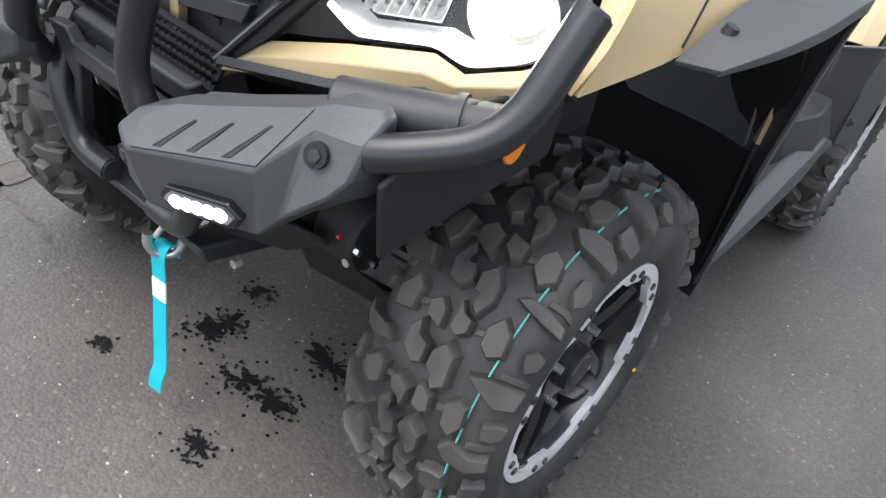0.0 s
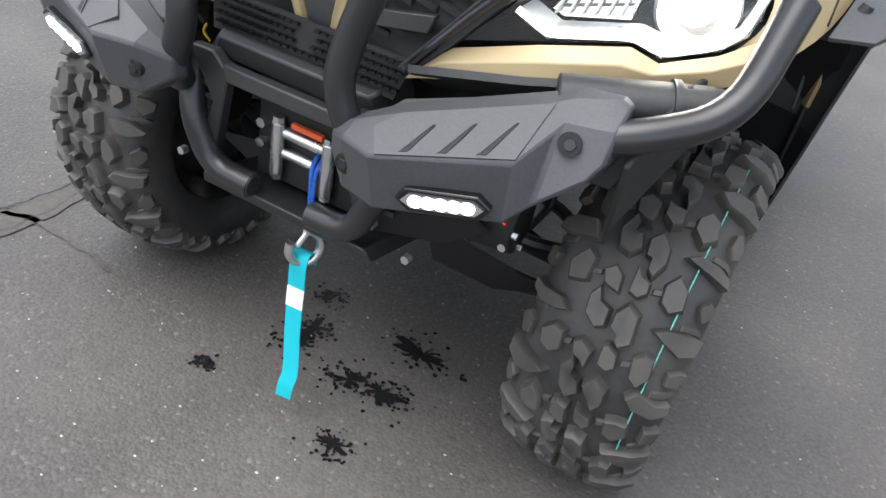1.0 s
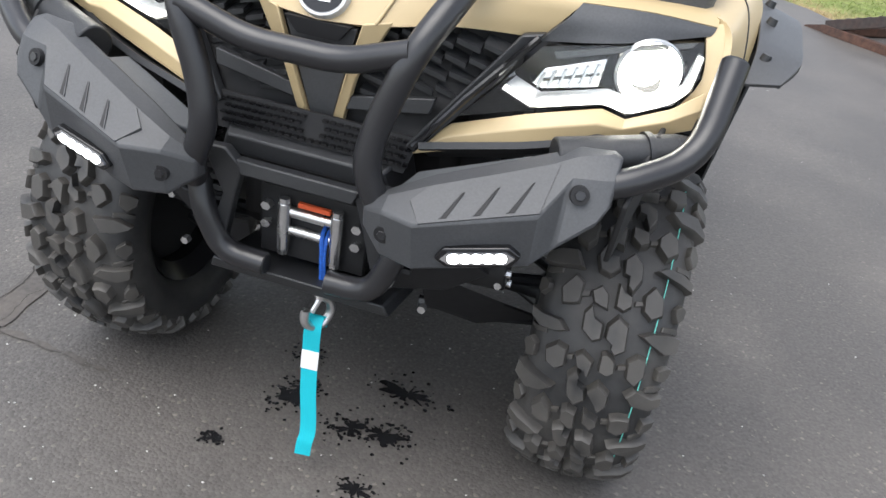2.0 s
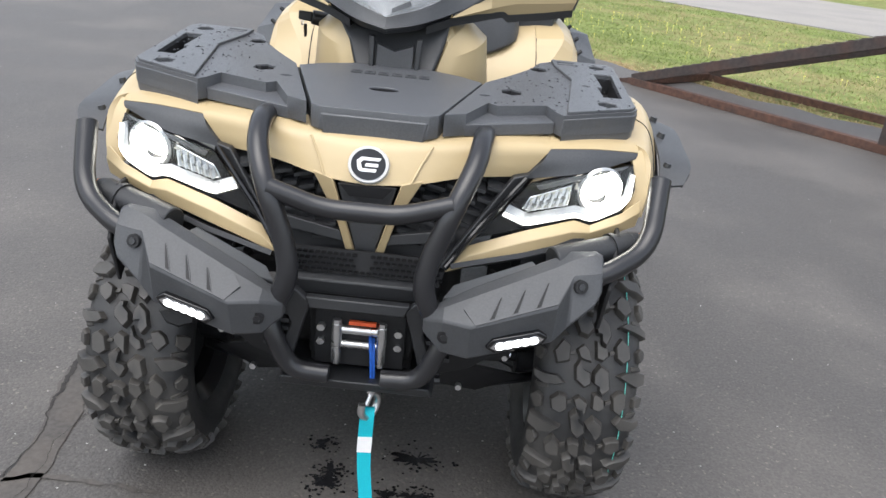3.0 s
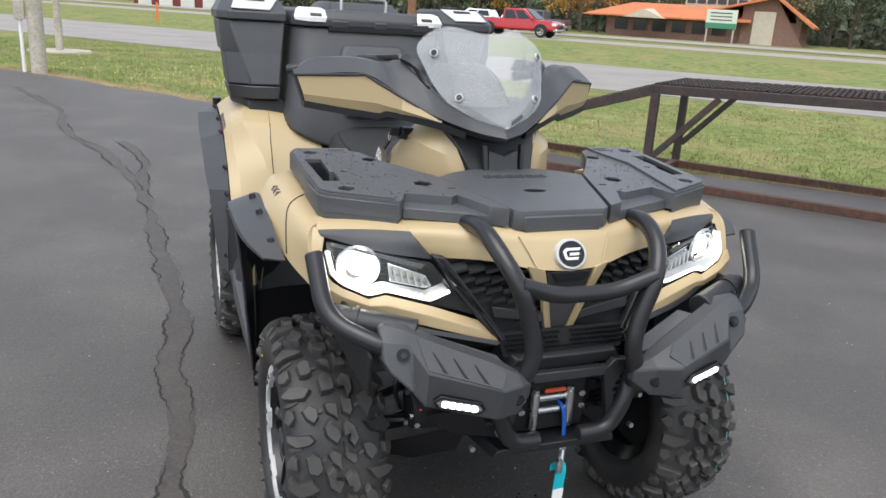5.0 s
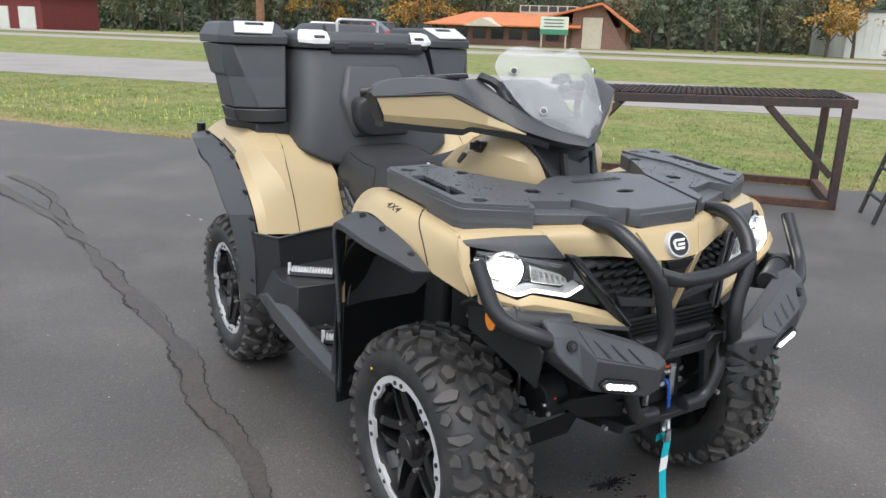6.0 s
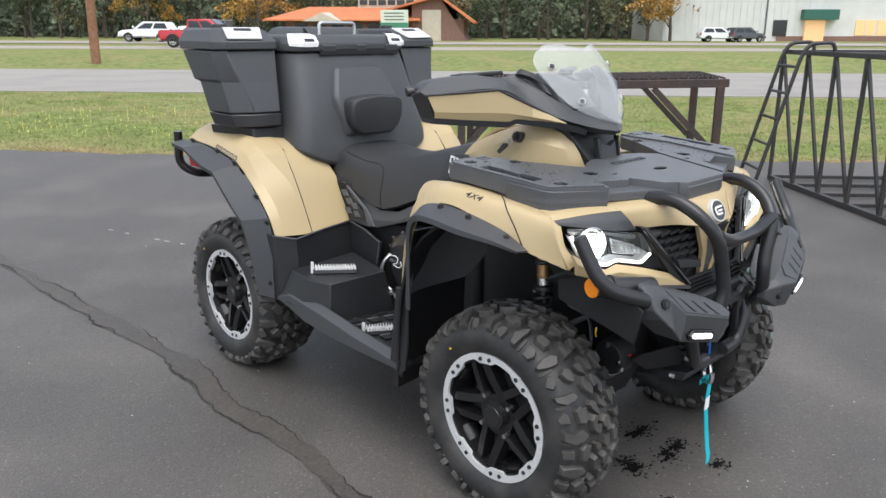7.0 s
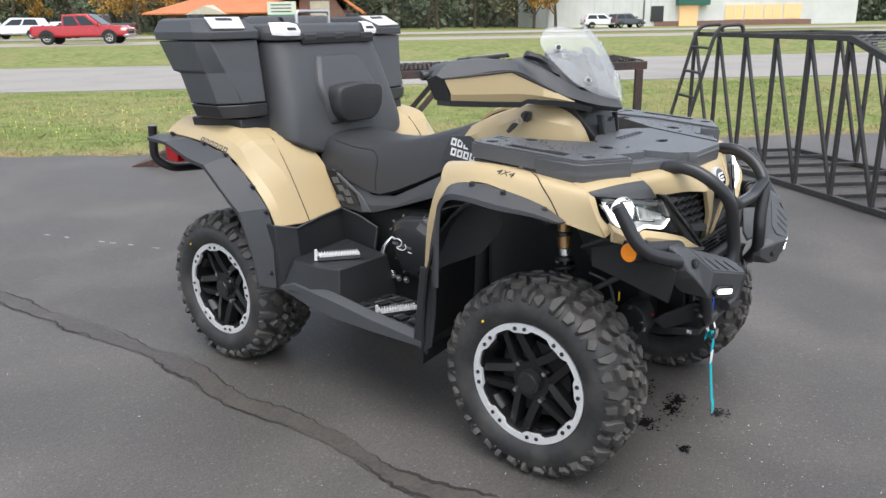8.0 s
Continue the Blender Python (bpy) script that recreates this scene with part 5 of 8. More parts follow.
def wheel(width, seed):
    """Meshes of one wheel round the origin, its face towards -x."""
    R, rim_r = 0.300, 0.182
    h = width / 2
    made = {}
    bm, prof = tyre_bm(width, R, rim_r)
    made["tyre"] = (bm, RUBBER, "black rubber tyre")
    made["tread"] = (lugs_bm(width, R, 18, seed), RUBBER, "chunky black tread blocks")
    # rim barrel
    bm = B()
    prof = [(-h * 0.80, 0.184), (-h * 0.80, 0.168), (-h * 0.45, 0.158), (h * 0.5, 0.150), (h * 0.75, 0.184)]
    n = 48
    loft(bm, [[(x, r * math.cos(t), r * math.sin(t)) for t in (2 * math.pi * i / n for i in range(n))] for x, r in prof], caps=False)
    made["barrel"] = (bm, RIMBLACK, "")
    bm = B()
    cyl(bm, (h * 0.1, 0, 0), (h * 0.2, 0, 0), 0.152, None, 32)
    cyl(bm, (-h * 0.35, 0, 0), (h * 0.2, 0, 0), 0.12, None, 32)
    made["brake_disc"] = (bm, DARK, "")
    # scalloped bead ring with bolt pairs
    bm = B()
    x0 = -h * 0.80
    RING = radians(14)
    out, inn = [], []
    for i in range(144):
        t = 2 * math.pi * i / 144
        out.append((0.193 * math.cos(t), 0.193 * math.sin(t)))
        k = min(1, max(0, (0.5 + 0.5 * math.cos(8 * (t - RING))) * 2.6 - 0.9))
        inn.append(((0.1745 - 0.0115 * k) * math.cos(t), (0.1745 - 0.0115 * k) * math.sin(t)))
    plate(bm, out, 0.012, [inn], lambda u, v, w: (x0 + 0.004 - w, u, v))
    made["bead_ring"] = (bm, ALLOY, "bright machined bead ring")
    for k in range(8):
        for d in (-0.095, 0.095):
            bolts = B()
            t = 2 * math.pi * k / 8 + RING + d
            c = V(x0 - 0.0075, 0.1765 * math.cos(t), 0.1765 * math.sin(t))
            cyl(bolts, c, c - V(0.004, 0, 0), 0.0068, 0.0060, 8)
            made["ring_bolt" + "_" * (2 * k + (d > 0))] = (bolts, TUBE, "")
    # five spokes, each of two facetted bars that spread towards the hub
    for k in range(5):
        t0 = 2 * math.pi * k / 5 + radians(259)
        bm = B()
        for d in (-1, 1):
            e = lambda r, w, dx: (x0 + dx, r * math.cos(t0) - d * w * math.sin(t0), r * math.sin(t0) + d * w * math.cos(t0))
            loft(bm, [[e(0.036, 0.020, 0.062), e(0.038, 0.025, 0.025), e(0.044, 0.047, 0.029), e(0.042, 0.054, 0.064)],
                      [e(0.102, 0.013, 0.060), e(0.102, 0.017, 0.013), e(0.102, 0.041, 0.018), e(0.102, 0.046, 0.060)],
                      [e(0.173, 0.007, 0.050), e(0.173, 0.011, 0.008), e(0.171, 0.034, 0.012), e(0.170, 0.039, 0.050)]])
        made["spoke" + "_" * k] = (bm, RIMBLACK, "")
        # step of the rim between two spokes
        bm = B()
        ta = t0 + math.pi / 5
        g = lambda r, a, dx: (x0 + dx, r * math.cos(ta + a), r * math.sin(ta + a))
        hexa(bm, [g(0.150, -0.16, 0.06), g(0.150, 0.16, 0.06), g(0.174, 0.20, 0.06), g(0.174, -0.20, 0.06)], [g(0.160, -0.15, 0.022), g(0.160, 0.15, 0.022), g(0.174, 0.19, 0.012), g(0.174, -0.19, 0.012)])
        made["rim_step" + "_" * k] = (bm, RIMBLACK, "")
    bm = B()
    cyl(bm, (x0 + 0.07, 0, 0), (x0 + 0.022, 0, 0), 0.070, 0.062, 24)
    made["hub"] = (bm, RIMBLACK, "")
    bm = B()
    cyl(bm, (x0 + 0.04, 0, 0), (x0 + 0.003, 0, 0), 0.040, 0.037, 28)
    cyl(bm, (x0 + 0.004, 0, 0), (x0 + 0.000, 0, 0), 0.030, 0.028, 28)
    made["hub_cap"] = (bm, TUBE, "dark hub cap")
    for k in range(4):
        t = 2 * math.pi * k / 4 + 0.5
        bm = B()
        c = V(x0 + 0.03, 0.064 * math.cos(t), 0.064 * math.sin(t))
        cyl(bm, c, c - V(0.022, 0, 0), 0.0078, 0.0066, 8)
        made["lug_nut" + "_" * k] = (bm, STEEL, "")
    bm = B()
    cyl(bm, (-h * 0.985, 0.228 * math.cos(0.465), 0.228 * math.sin(0.465)), (-h * 0.985 - 0.003, 0.228 * math.cos(0.465), 0.228 * math.sin(0.465)), 0.0040, None, 12)
    made["balance_dot"] = (bm, YELLOWDOT, "yellow balance dot")
    bm = B()
    loft(bm, [[(-0.076 + du, (R + dr) * math.cos(t), (R + dr) * math.sin(t)) for t in (2 * math.pi * i / 72 for i in range(72))] for du, dr in ((-0.001, -0.002), (-0.0008, 0.0012), (0.0008, 0.0012), (0.001, -0.002))], caps=False)
    made["tread_line"] = (bm, MARK, "thin green line round the tread")
    return made


def place_wheels():
    for width, y, cx, seed in ((0.232, 0.018, 0.492, 3), (0.275, 1.498, 0.485, 5)):
        first = None
        for s in (-1, 1):
            m = pose(s * cx, y, 0.304, 23 if s < 0 else 181, 0, 0 if s < 0 else 180)
            if first is None:
                made = wheel(width, seed)
                bm, material, label = made.pop("barrel")
                w = part("wheel", bm, material, atv, "black alloy wheel with a bright bead ring and knobbly tyre", loc=m)
                first = [w]
                for name, (bm, material, label) in made.items():
                    first.append(part(name.rstrip("_"), bm, material, w, label))
            else:
                twins = {}
                for o in first:
                    if y > 1 and o.name.startswith("tread_line"):
                        continue
                    c = o.copy()
                    scene.collection.objects.link(c)
                    twins[o] = c
                    if o is first[0]:
                        c.matrix_basis = m
                    else:
                        c.parent = twins[first[0]]
        for o in first:
            if o.name.startswith("tread_line"):
                bpy.data.objects.remove(o)


place_wheels()


def running_gear():
    for s in (-1, 1):
        for y0, z in ((0.0, 0.27), (0.0, 0.36)):
            for dy in (-0.10, 0.14):
                bm = B()
                tube(bm, S(s, [(0.14, y0 + dy, z - 0.02 + 0.03), (0.30, y0 + dy * 0.6, z), (0.42, y0, z - 0.01)]), 0.0125, 8)
                part("suspension_arm", bm, TUBE, atv)
        bm = B()
        cyl(bm, (s * 0.20, 0.0, 0.32), (s * 0.44, 0.0, 0.312), 0.017, None, 10)
        cyl(bm, (s * 0.36, 0.0, 0.314), (s * 0.43, 0.0, 0.312), 0.042, 0.03, 14)
        part("drive_shaft", bm, BLACK, atv)
        bm = B()
        cyl(bm, (s * 0.20, 1.482, 0.32), (s * 0.44, 1.482, 0.312), 0.02, None, 10)
        part("drive_shaft", bm, BLACK, atv)
        for dy in (-0.16, 0.14):
            bm = B()
            tube(bm, S(s, [(0.16, 1.482 + dy, 0.33), (0.42, 1.482 + dy * 0.3, 0.26)]), 0.014, 8)
            part("suspension_arm", bm, TUBE, atv)
        # lower corner plates ahead of the arms
        bm = B()
        panel(bm, S(s, [(0.15, -0.36, 0.52), (0.27, -0.30, 0.50), (0.285, -0.27, 0.475), (0.22, -0.28, 0.43), (0.13, -0.34, 0.44)]), 0.01, (0, 1, 0))
        part("corner_guard", bm, DARK, atv, bevel=0.003)
        bm = B()
        panel(bm, S(s, [(0.16, -0.22, 0.42), (0.31, -0.17, 0.37), (0.38, -0.05, 0.29), (0.26, -0.10, 0.27), (0.17, -0.18, 0.33)]), 0.008, (0, 0.3, -1))
        part("arm_guard", bm, DARK, atv, bevel=0.002)
        for x, y, z in ((0.30, -0.235, 0.445), (0.145, -0.36, 0.47), (0.20, -0.345, 0.43)):
            bm = B()
            cyl(bm, (s * x, y, z), (s * x, y - 0.012, z), 0.007, None, 6)
            part("guard_bolt", bm, STEEL, atv)
        # pump body with bolts, hoses and coloured ties in the bay
        bm = B()
        cyl(bm, (s * 0.24, -0.20, 0.47), (s * 0.31, -0.20, 0.47), 0.055, 0.050, 20)
        pump = part("pump_body", bm, DARK, atv, bevel=0.004)
        for dy, dz in ((0.0, 0.045), (0.0, -0.045), (-0.045, 0.0)):
            bm = B()
            cyl(bm, (s * 0.306, -0.20 + dy * 0.9, 0.47 + dz * 0.9), (s * 0.318, -0.20 + dy * 0.9, 0.47 + dz * 0.9), 0.0065, None, 6)
            part("pump_bolt", bm, STEEL, pump)
        bm = B()
        tube(bm, S(s, spline([(0.30, -0.11, 0.42), (0.33, -0.15, 0.50), (0.31, -0.12, 0.57), (0.33, -0.06, 0.60)], 5)), 0.006, 8)
        part("brake_hose", bm, TUBE, atv)
        bm = B()
        tube(bm, S(s, spline([(0.27, -0.16, 0.60), (0.34, -0.08, 0.55), (0.37, -0.02, 0.50)], 5)), 0.009, 8)
        part("breather_hose", bm, GREY, atv)
        bm = B()
        tube(bm, S(s, spline([(0.325, -0.165, 0.53), (0.335, -0.17, 0.545), (0.330, -0.168, 0.56)], 4)), 0.0025, 6)
        part("yellow_tie", bm, YELLOWDOT, atv)
        bm = B()
        cyl(bm, (s * 0.30, -0.27, 0.50), (s * 0.306, -0.27, 0.50), 0.003, None, 8)
        part("red_plug", bm, RED, atv)
        bm = B()
        cyl(bm, (s * 0.35, 0.0, 0.60), (s * 0.325, 0.02, 0.615), 0.012, None, 8)
        part("hose_clip", bm, STEEL, atv)
    bm = B()
    hexa(bm, [(-0.15, -0.36, 0.40), (0.15, -0.36, 0.40), (0.19, 0.45, 0.27), (-0.19, 0.45, 0.27)], [(-0.14, -0.37, 0.425), (0.14, -0.37, 0.425), (0.18, 0.45, 0.30), (-0.18, 0.45, 0.30)])
    part("skid_plate", bm, BLACK, atv, bevel=0.004)
    bm = B()
    hexa(bm, [(-0.19, 0.44, 0.27), (0.19, 0.44, 0.27), (0.19, 1.6, 0.28), (-0.19, 1.6, 0.28)], [(-0.19, 0.44, 0.37), (0.19, 0.44, 0.37), (0.19, 1.6, 0.40), (-0.19, 1.6, 0.40)])
    part("belly_pan", bm, DARK, atv, bevel=0.01)
    bm = B()
    cyl(bm, (-0.10, -0.20, 0.42), (0.10, -0.20, 0.42), 0.07, None, 20)
    part("front_gearbox", bm, DARK, atv, bevel=0.006)


running_gear()


def fit_body_to_view():
    """Moves the body's vertices to fit the camera's view: narrower towards the rear."""
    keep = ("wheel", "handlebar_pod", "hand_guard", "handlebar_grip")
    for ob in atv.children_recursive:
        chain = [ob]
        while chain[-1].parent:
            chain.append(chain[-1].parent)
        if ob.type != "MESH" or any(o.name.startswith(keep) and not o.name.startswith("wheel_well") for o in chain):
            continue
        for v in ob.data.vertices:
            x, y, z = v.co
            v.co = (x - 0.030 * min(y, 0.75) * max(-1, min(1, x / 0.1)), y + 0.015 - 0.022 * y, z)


fit_body_to_view()


# ---- lamps and bumper pods of the front ----
def lower_lamp_panels():
    for s in (-1, 1):
        top = [(0.170, -0.308, 0.697), (0.200, -0.284, 0.725), (0.300, -0.262, 0.757), (0.402, -0.243, 0.784), (0.436, -0.232, 0.773), (0.494, -0.222, 0.799), (0.534, -0.200, 0.826)]
        low = [(0.159, -0.322, 0.679), (0.195, -0.313, 0.689), (0.300, -0.282, 0.713), (0.395, -0.254, 0.735), (0.432, -0.243, 0.743), (0.490, -0.226, 0.758), (0.530, -0.212, 0.772)]
        mid = [tuple(V(*a).lerp(V(*b), 0.45) + V(0.002, -0.009, 0.002)) for a, b in zip(top, low)]
        bm = B()
        grid(bm, [S(s, r) for r in (top, mid, low)], 0.012, 1, (0.3 * s, 0.3, 0.8), False)
        part("lower_lamp_panel", bm, SAND, atv, "sand-coloured panel under the headlight", smooth=24, bevel=0.0015)
        # blade between lamp and grille
        bm = B()
        panel(bm, S(s, [(0.303, -0.248, 0.868), (0.272, -0.254, 0.862), (0.147, -0.326, 0.690), (0.163, -0.324, 0.682), (0.200, -0.286, 0.728), (0.257, -0.268, 0.797)]), 0.02, (0, 1, 0))
        part("lamp_blade", bm, BLACK, atv, bevel=0.003)
        bm = B()
        tube(bm, S(s, [(0.297, -0.254, 0.862), (0.215, -0.293, 0.766), (0.160, -0.328, 0.692)]), 0.0055, 8)
        part("lamp_blade_rib", bm, GLOSS, atv)


def headlights():
    for s in (-1, 1):
        rim = [(0.514, -0.160, 0.884), (0.410, -0.213, 0.870), (0.304, -0.252, 0.853), (0.255, -0.262, 0.790), (0.205, -0.272, 0.734), (0.300, -0.256, 0.760), (0.402, -0.238, 0.787), (0.436, -0.227, 0.777), (0.494, -0.217, 0.803), (0.521, -0.186, 0.840)]
        bm = B()
        inner = [tuple(Vector(p).lerp(V(0.40, -0.17, 0.825), 0.16) + V(0, 0.040, 0)) for p in rim]
        loft(bm, [S(s, rim), S(s, inner), [(s * 0.40, -0.150, 0.825)] * len(rim)], caps=False)
        bmesh.ops.remove_doubles(bm, verts=bm.verts, dist=1e-5)
        lamp = part("headlight", bm, GLOSS, atv, "lit headlight with a clear lens")
        d = V(0.30 * s, -0.95, -0.06).normalized()
        c = V(s * 0.447, -0.182, 0.835)
        bm = B()
        cyl(bm, c + d * 0.018, c - d * 0.032, 0.047, 0.028, 28, caps=False)
        part("projector_bowl", bm, CHROME, lamp)
        bm = B()
        ball(bm, c - d * 0.018, 0.030, 24, 14)
        part("projector_lens", bm, LAMP, lamp, "glowing round projector lamp")
        bm = B()
        cyl(bm, c + d * 0.013, c + d * 0.020, 0.049, 0.045, 32, caps=False)
        cyl(bm, c + d * 0.020, c + d * 0.013, 0.040, 0.038, 32, caps=False)
        part("projector_ring", bm, HOUSING, lamp)
        # silver tray that follows the light strip
        bm = B()
        grid(bm, [S(s, r) for r in (
            [(0.510, -0.160, 0.868), (0.500, -0.186, 0.826), (0.482, -0.196, 0.815), (0.437, -0.206, 0.797), (0.402, -0.218, 0.806), (0.312, -0.235, 0.785), (0.272, -0.236, 0.800)],
            [(0.517, -0.172, 0.866), (0.513, -0.198, 0.824), (0.494, -0.212, 0.806), (0.437, -0.228, 0.782), (0.402, -0.240, 0.792), (0.304, -0.256, 0.766), (0.258, -0.258, 0.784)])], 0.004, 1, (0.4 * s, 0.2, 0.7), False)
        part("strip_tray", bm, HOUSING, lamp, "silver tray under the light strip")
        # crystal reflector cells
        bm = B()
        panel(bm, S(s, [(0.392, -0.214, 0.846), (0.310, -0.236, 0.820), (0.296, -0.240, 0.796), (0.312, -0.238, 0.790), (0.388, -0.224, 0.806)]), 0.015, (0, 1, 0))
        cell = part("inner_reflector", bm, CHROME, lamp, bevel=0.002)
        for k in range(6):
            f = k / 5
            a, b = V(0.382, -0.222, 0.838).lerp(V(0.312, -0.242, 0.815), f), V(0.376, -0.230, 0.810).lerp(V(0.306, -0.245, 0.796), f)
            bm = B()
            hexa(bm, S(s, [a, a + V(0.003, 0, 0), b + V(0.003, 0, 0), b]), S(s, [a + V(0, -0.012, 0), a + V(0.003, -0.012, 0), b + V(0.003, -0.012, 0), b + V(0, -0.012, 0)]))
            part("reflector_rib", bm, HOUSING, cell)
        bm = B()
        panel(bm, S(s, [(0.386, -0.226, 0.826), (0.312, -0.246, 0.806), (0.312, -0.246, 0.803), (0.386, -0.226, 0.823)]), 0.010, (0, 1, 0))
        part("reflector_rib", bm, MIDGREY, cell)
        # grey strip below the brow
        bm = B()
        panel(bm, S(s, [(0.505, -0.166, 0.882), (0.41, -0.214, 0.866), (0.32, -0.248, 0.846), (0.326, -0.244, 0.838), (0.41, -0.208, 0.857), (0.500, -0.162, 0.873)]), 0.008, (0, 1, 0))
        part("lamp_step", bm, MIDGREY, lamp)
        bm = B()
        tube(bm, S(s, fillet([(0.514, -0.177, 0.866), (0.509, -0.202, 0.825), (0.490, -0.216, 0.807), (0.437, -0.233, 0.784), (0.402, -0.244, 0.795), (0.306, -0.259, 0.771), (0.262, -0.258, 0.787)], 0.012, 3)), 0.0042, 10)
        part("light_strip", bm, STRIP, lamp, "glowing white daytime light strip")
        bm = B()
        vs = [bm.verts.new(p) for p in S(s, [tuple(Vector(p) + V(0, -0.004, 0)) for p in rim])]
        mid = bm.verts.new((s * 0.38, -0.250, 0.820))
        for a, b in zip(vs, vs[1:] + vs[:1]):
            bm.faces.new((a, b, mid))
        lens = part("headlight_lens", bm, LENS, lamp, "clear headlight lens", smooth=80)
        lens.visible_shadow = False


def bumper_pods():
    for s in (-1, 1):
        rings = [(0.449, [(-0.340, 0.757), (-0.352, 0.757), (-0.378, 0.737), (-0.394, 0.705), (-0.340, 0.690)]),
                 (0.436, [(-0.335, 0.762), (-0.352, 0.761), (-0.383, 0.735), (-0.412, 0.682), (-0.340, 0.665)]),
                 (0.392, [(-0.335, 0.757), (-0.366, 0.751), (-0.396, 0.728), (-0.424, 0.640), (-0.345, 0.630)]),
                 (0.366, [(-0.340, 0.745), (-0.372, 0.737), (-0.438, 0.688), (-0.428, 0.608), (-0.350, 0.610)]),
                 (0.215, [(-0.390, 0.690), (-0.424, 0.684), (-0.478, 0.650), (-0.452, 0.570), (-0.385, 0.565)]),
                 (0.165, [(-0.400, 0.662), (-0.430, 0.660), (-0.456, 0.646), (-0.444, 0.574), (-0.385, 0.570)]),
                 (0.129, [(-0.400, 0.635), (-0.415, 0.635), (-0.424, 0.629), (-0.422, 0.602), (-0.395, 0.598)])]
        bm = B()
        loft(bm, [[(s * x, y, z) for y, z in r] for x, r in rings])
        pod = part("bumper_pod", bm, GREY, atv, "dark grey plastic bumper pod", bevel=0.004, smooth=20)
        # raised deck on the top, cut off at its inner end; dark inlays paint three shaded slits
        r1, r3, d1, d2 = V(0.366, -0.438, 0.688), V(0.222, -0.476, 0.651), V(0.374, -0.372, 0.739), V(0.222, -0.423, 0.687)
        up = V(0.10, -0.45, 0.88).normalized() * 0.0022
        bm = B()
        q = [d1.lerp(r1, 0.02), r1.lerp(d1, 0.05), r3.lerp(d2, 0.03), V(0.200, -0.446, 0.668), d2.lerp(r3, 0.02)]
        hexa(bm, S(s, [p - up for p in q]), S(s, [p + up for p in q]))
        deck = part("pod_deck", bm, GREY, pod)
        for f in (0.22, 0.50, 0.78):
            u = r3.lerp(r1, f).lerp(d2.lerp(d1, f), 0.10) + up
            v = r3.lerp(r1, f).lerp(d2.lerp(d1, f + 0.10), 0.66) + up
            along = (r1 - r3).normalized()
            q = [u - along * 0.009, u + along * 0.001, v + along * 0.001, v - along * 0.002]
            bm = B()
            hexa(bm, S(s, [p - up for p in q]), S(s, [p + up * 0.25 for p in q]))
            part("pod_slit", bm, DARK, deck)
            bm = B()
            q = [u - along * 0.0095, u - along * 0.0075, v - along * 0.0015, v - along * 0.0025]
            hexa(bm, S(s, [p - up for p in q]), S(s, [p + up * 0.6 for p in q]))
            part("slit_lip", bm, GREY, deck)
        bm = B()
        panel(bm, S(s, [(0.327, -0.295, 0.711), (0.179, -0.348, 0.668), (0.160, -0.369, 0.647), (0.205, -0.418, 0.681), (0.340, -0.368, 0.722)]), 0.012, (0, 0.4, -1))
        part("pod_fin", bm, MIDGREY, pod, bevel=0.003)
        # dark disc round each bolt paints its shaded recess
        for c, dd in ((V(0.408, -0.399, 0.714), V(0.22, -0.90, 0.32)), (V(0.170, -0.450, 0.611), V(-0.10, -0.98, -0.1))):
            dd = V(s * dd.x, dd.y, dd.z).normalized()
            cc = V(s * c.x, c.y, c.z)
            bm = B()
            cyl(bm, cc - dd * 0.006, cc + dd * 0.0035, 0.0135, 0.0125, 20)
            seat_ring = part("pod_bolt_recess", bm, DARK, pod)
            bm = B()
            cyl(bm, cc + dd * 0.002, cc + dd * 0.0055, 0.0080, 0.0068, 6)
            part("pod_bolt", bm, TUBE, seat_ring)
        # fog light: frame, lamps and reflector
        o, i = V(0.338, -0.437, 0.624), V(0.262, -0.449, 0.607)
        ax = (i - o).normalized()
        up = V(0.05, -0.14, 1).normalized()
        out = ax.cross(up).normalized()
        if out.y > 0:
            out = -out
        up = out.cross(ax).normalized()
        if up.z < 0:
            up = -up
        P = lambda u, v, w: tuple((lambda p: (s * p.x, p.y, p.z))(o + ax * u + up * v + out * w))
        L = (i - o).length
        bm = B()
        plate(bm, [(-0.018, 0.0), (-0.004, 0.0155), (L + 0.004, 0.0155), (L + 0.018, 0.0), (L + 0.004, -0.0155), (-0.004, -0.0155)], 0.014, (), lambda u, v, w: P(u, v, w - 0.006))
        fog = part("fog_light", bm, GLOSS, pod, "lit white fog light bar", bevel=0.002)
        bm = B()
        plate(bm, [(-0.010, 0.0), (0.001, 0.0095), (L - 0.001, 0.0095), (L + 0.010, 0.0), (L - 0.001, -0.0095), (0.001, -0.0095)], 0.003, (), lambda u, v, w: P(u, v, w + 0.0068))
        part("fog_reflector", bm, CHROME, fog)
        for k in range(5):
            u0 = (L - 0.002) * (k + 0.5) / 5 + 0.001
            bm = B()
            plate(bm, ngon((L - 0.002) / 8.8, 14, u0, 0, 0, 0.0072), 0.003, (), lambda u, v, w: P(u, v, w + 0.0088))
            part("fog_lamp", bm, LED, fog)


lower_lamp_panels()
headlights()
bumper_pods()


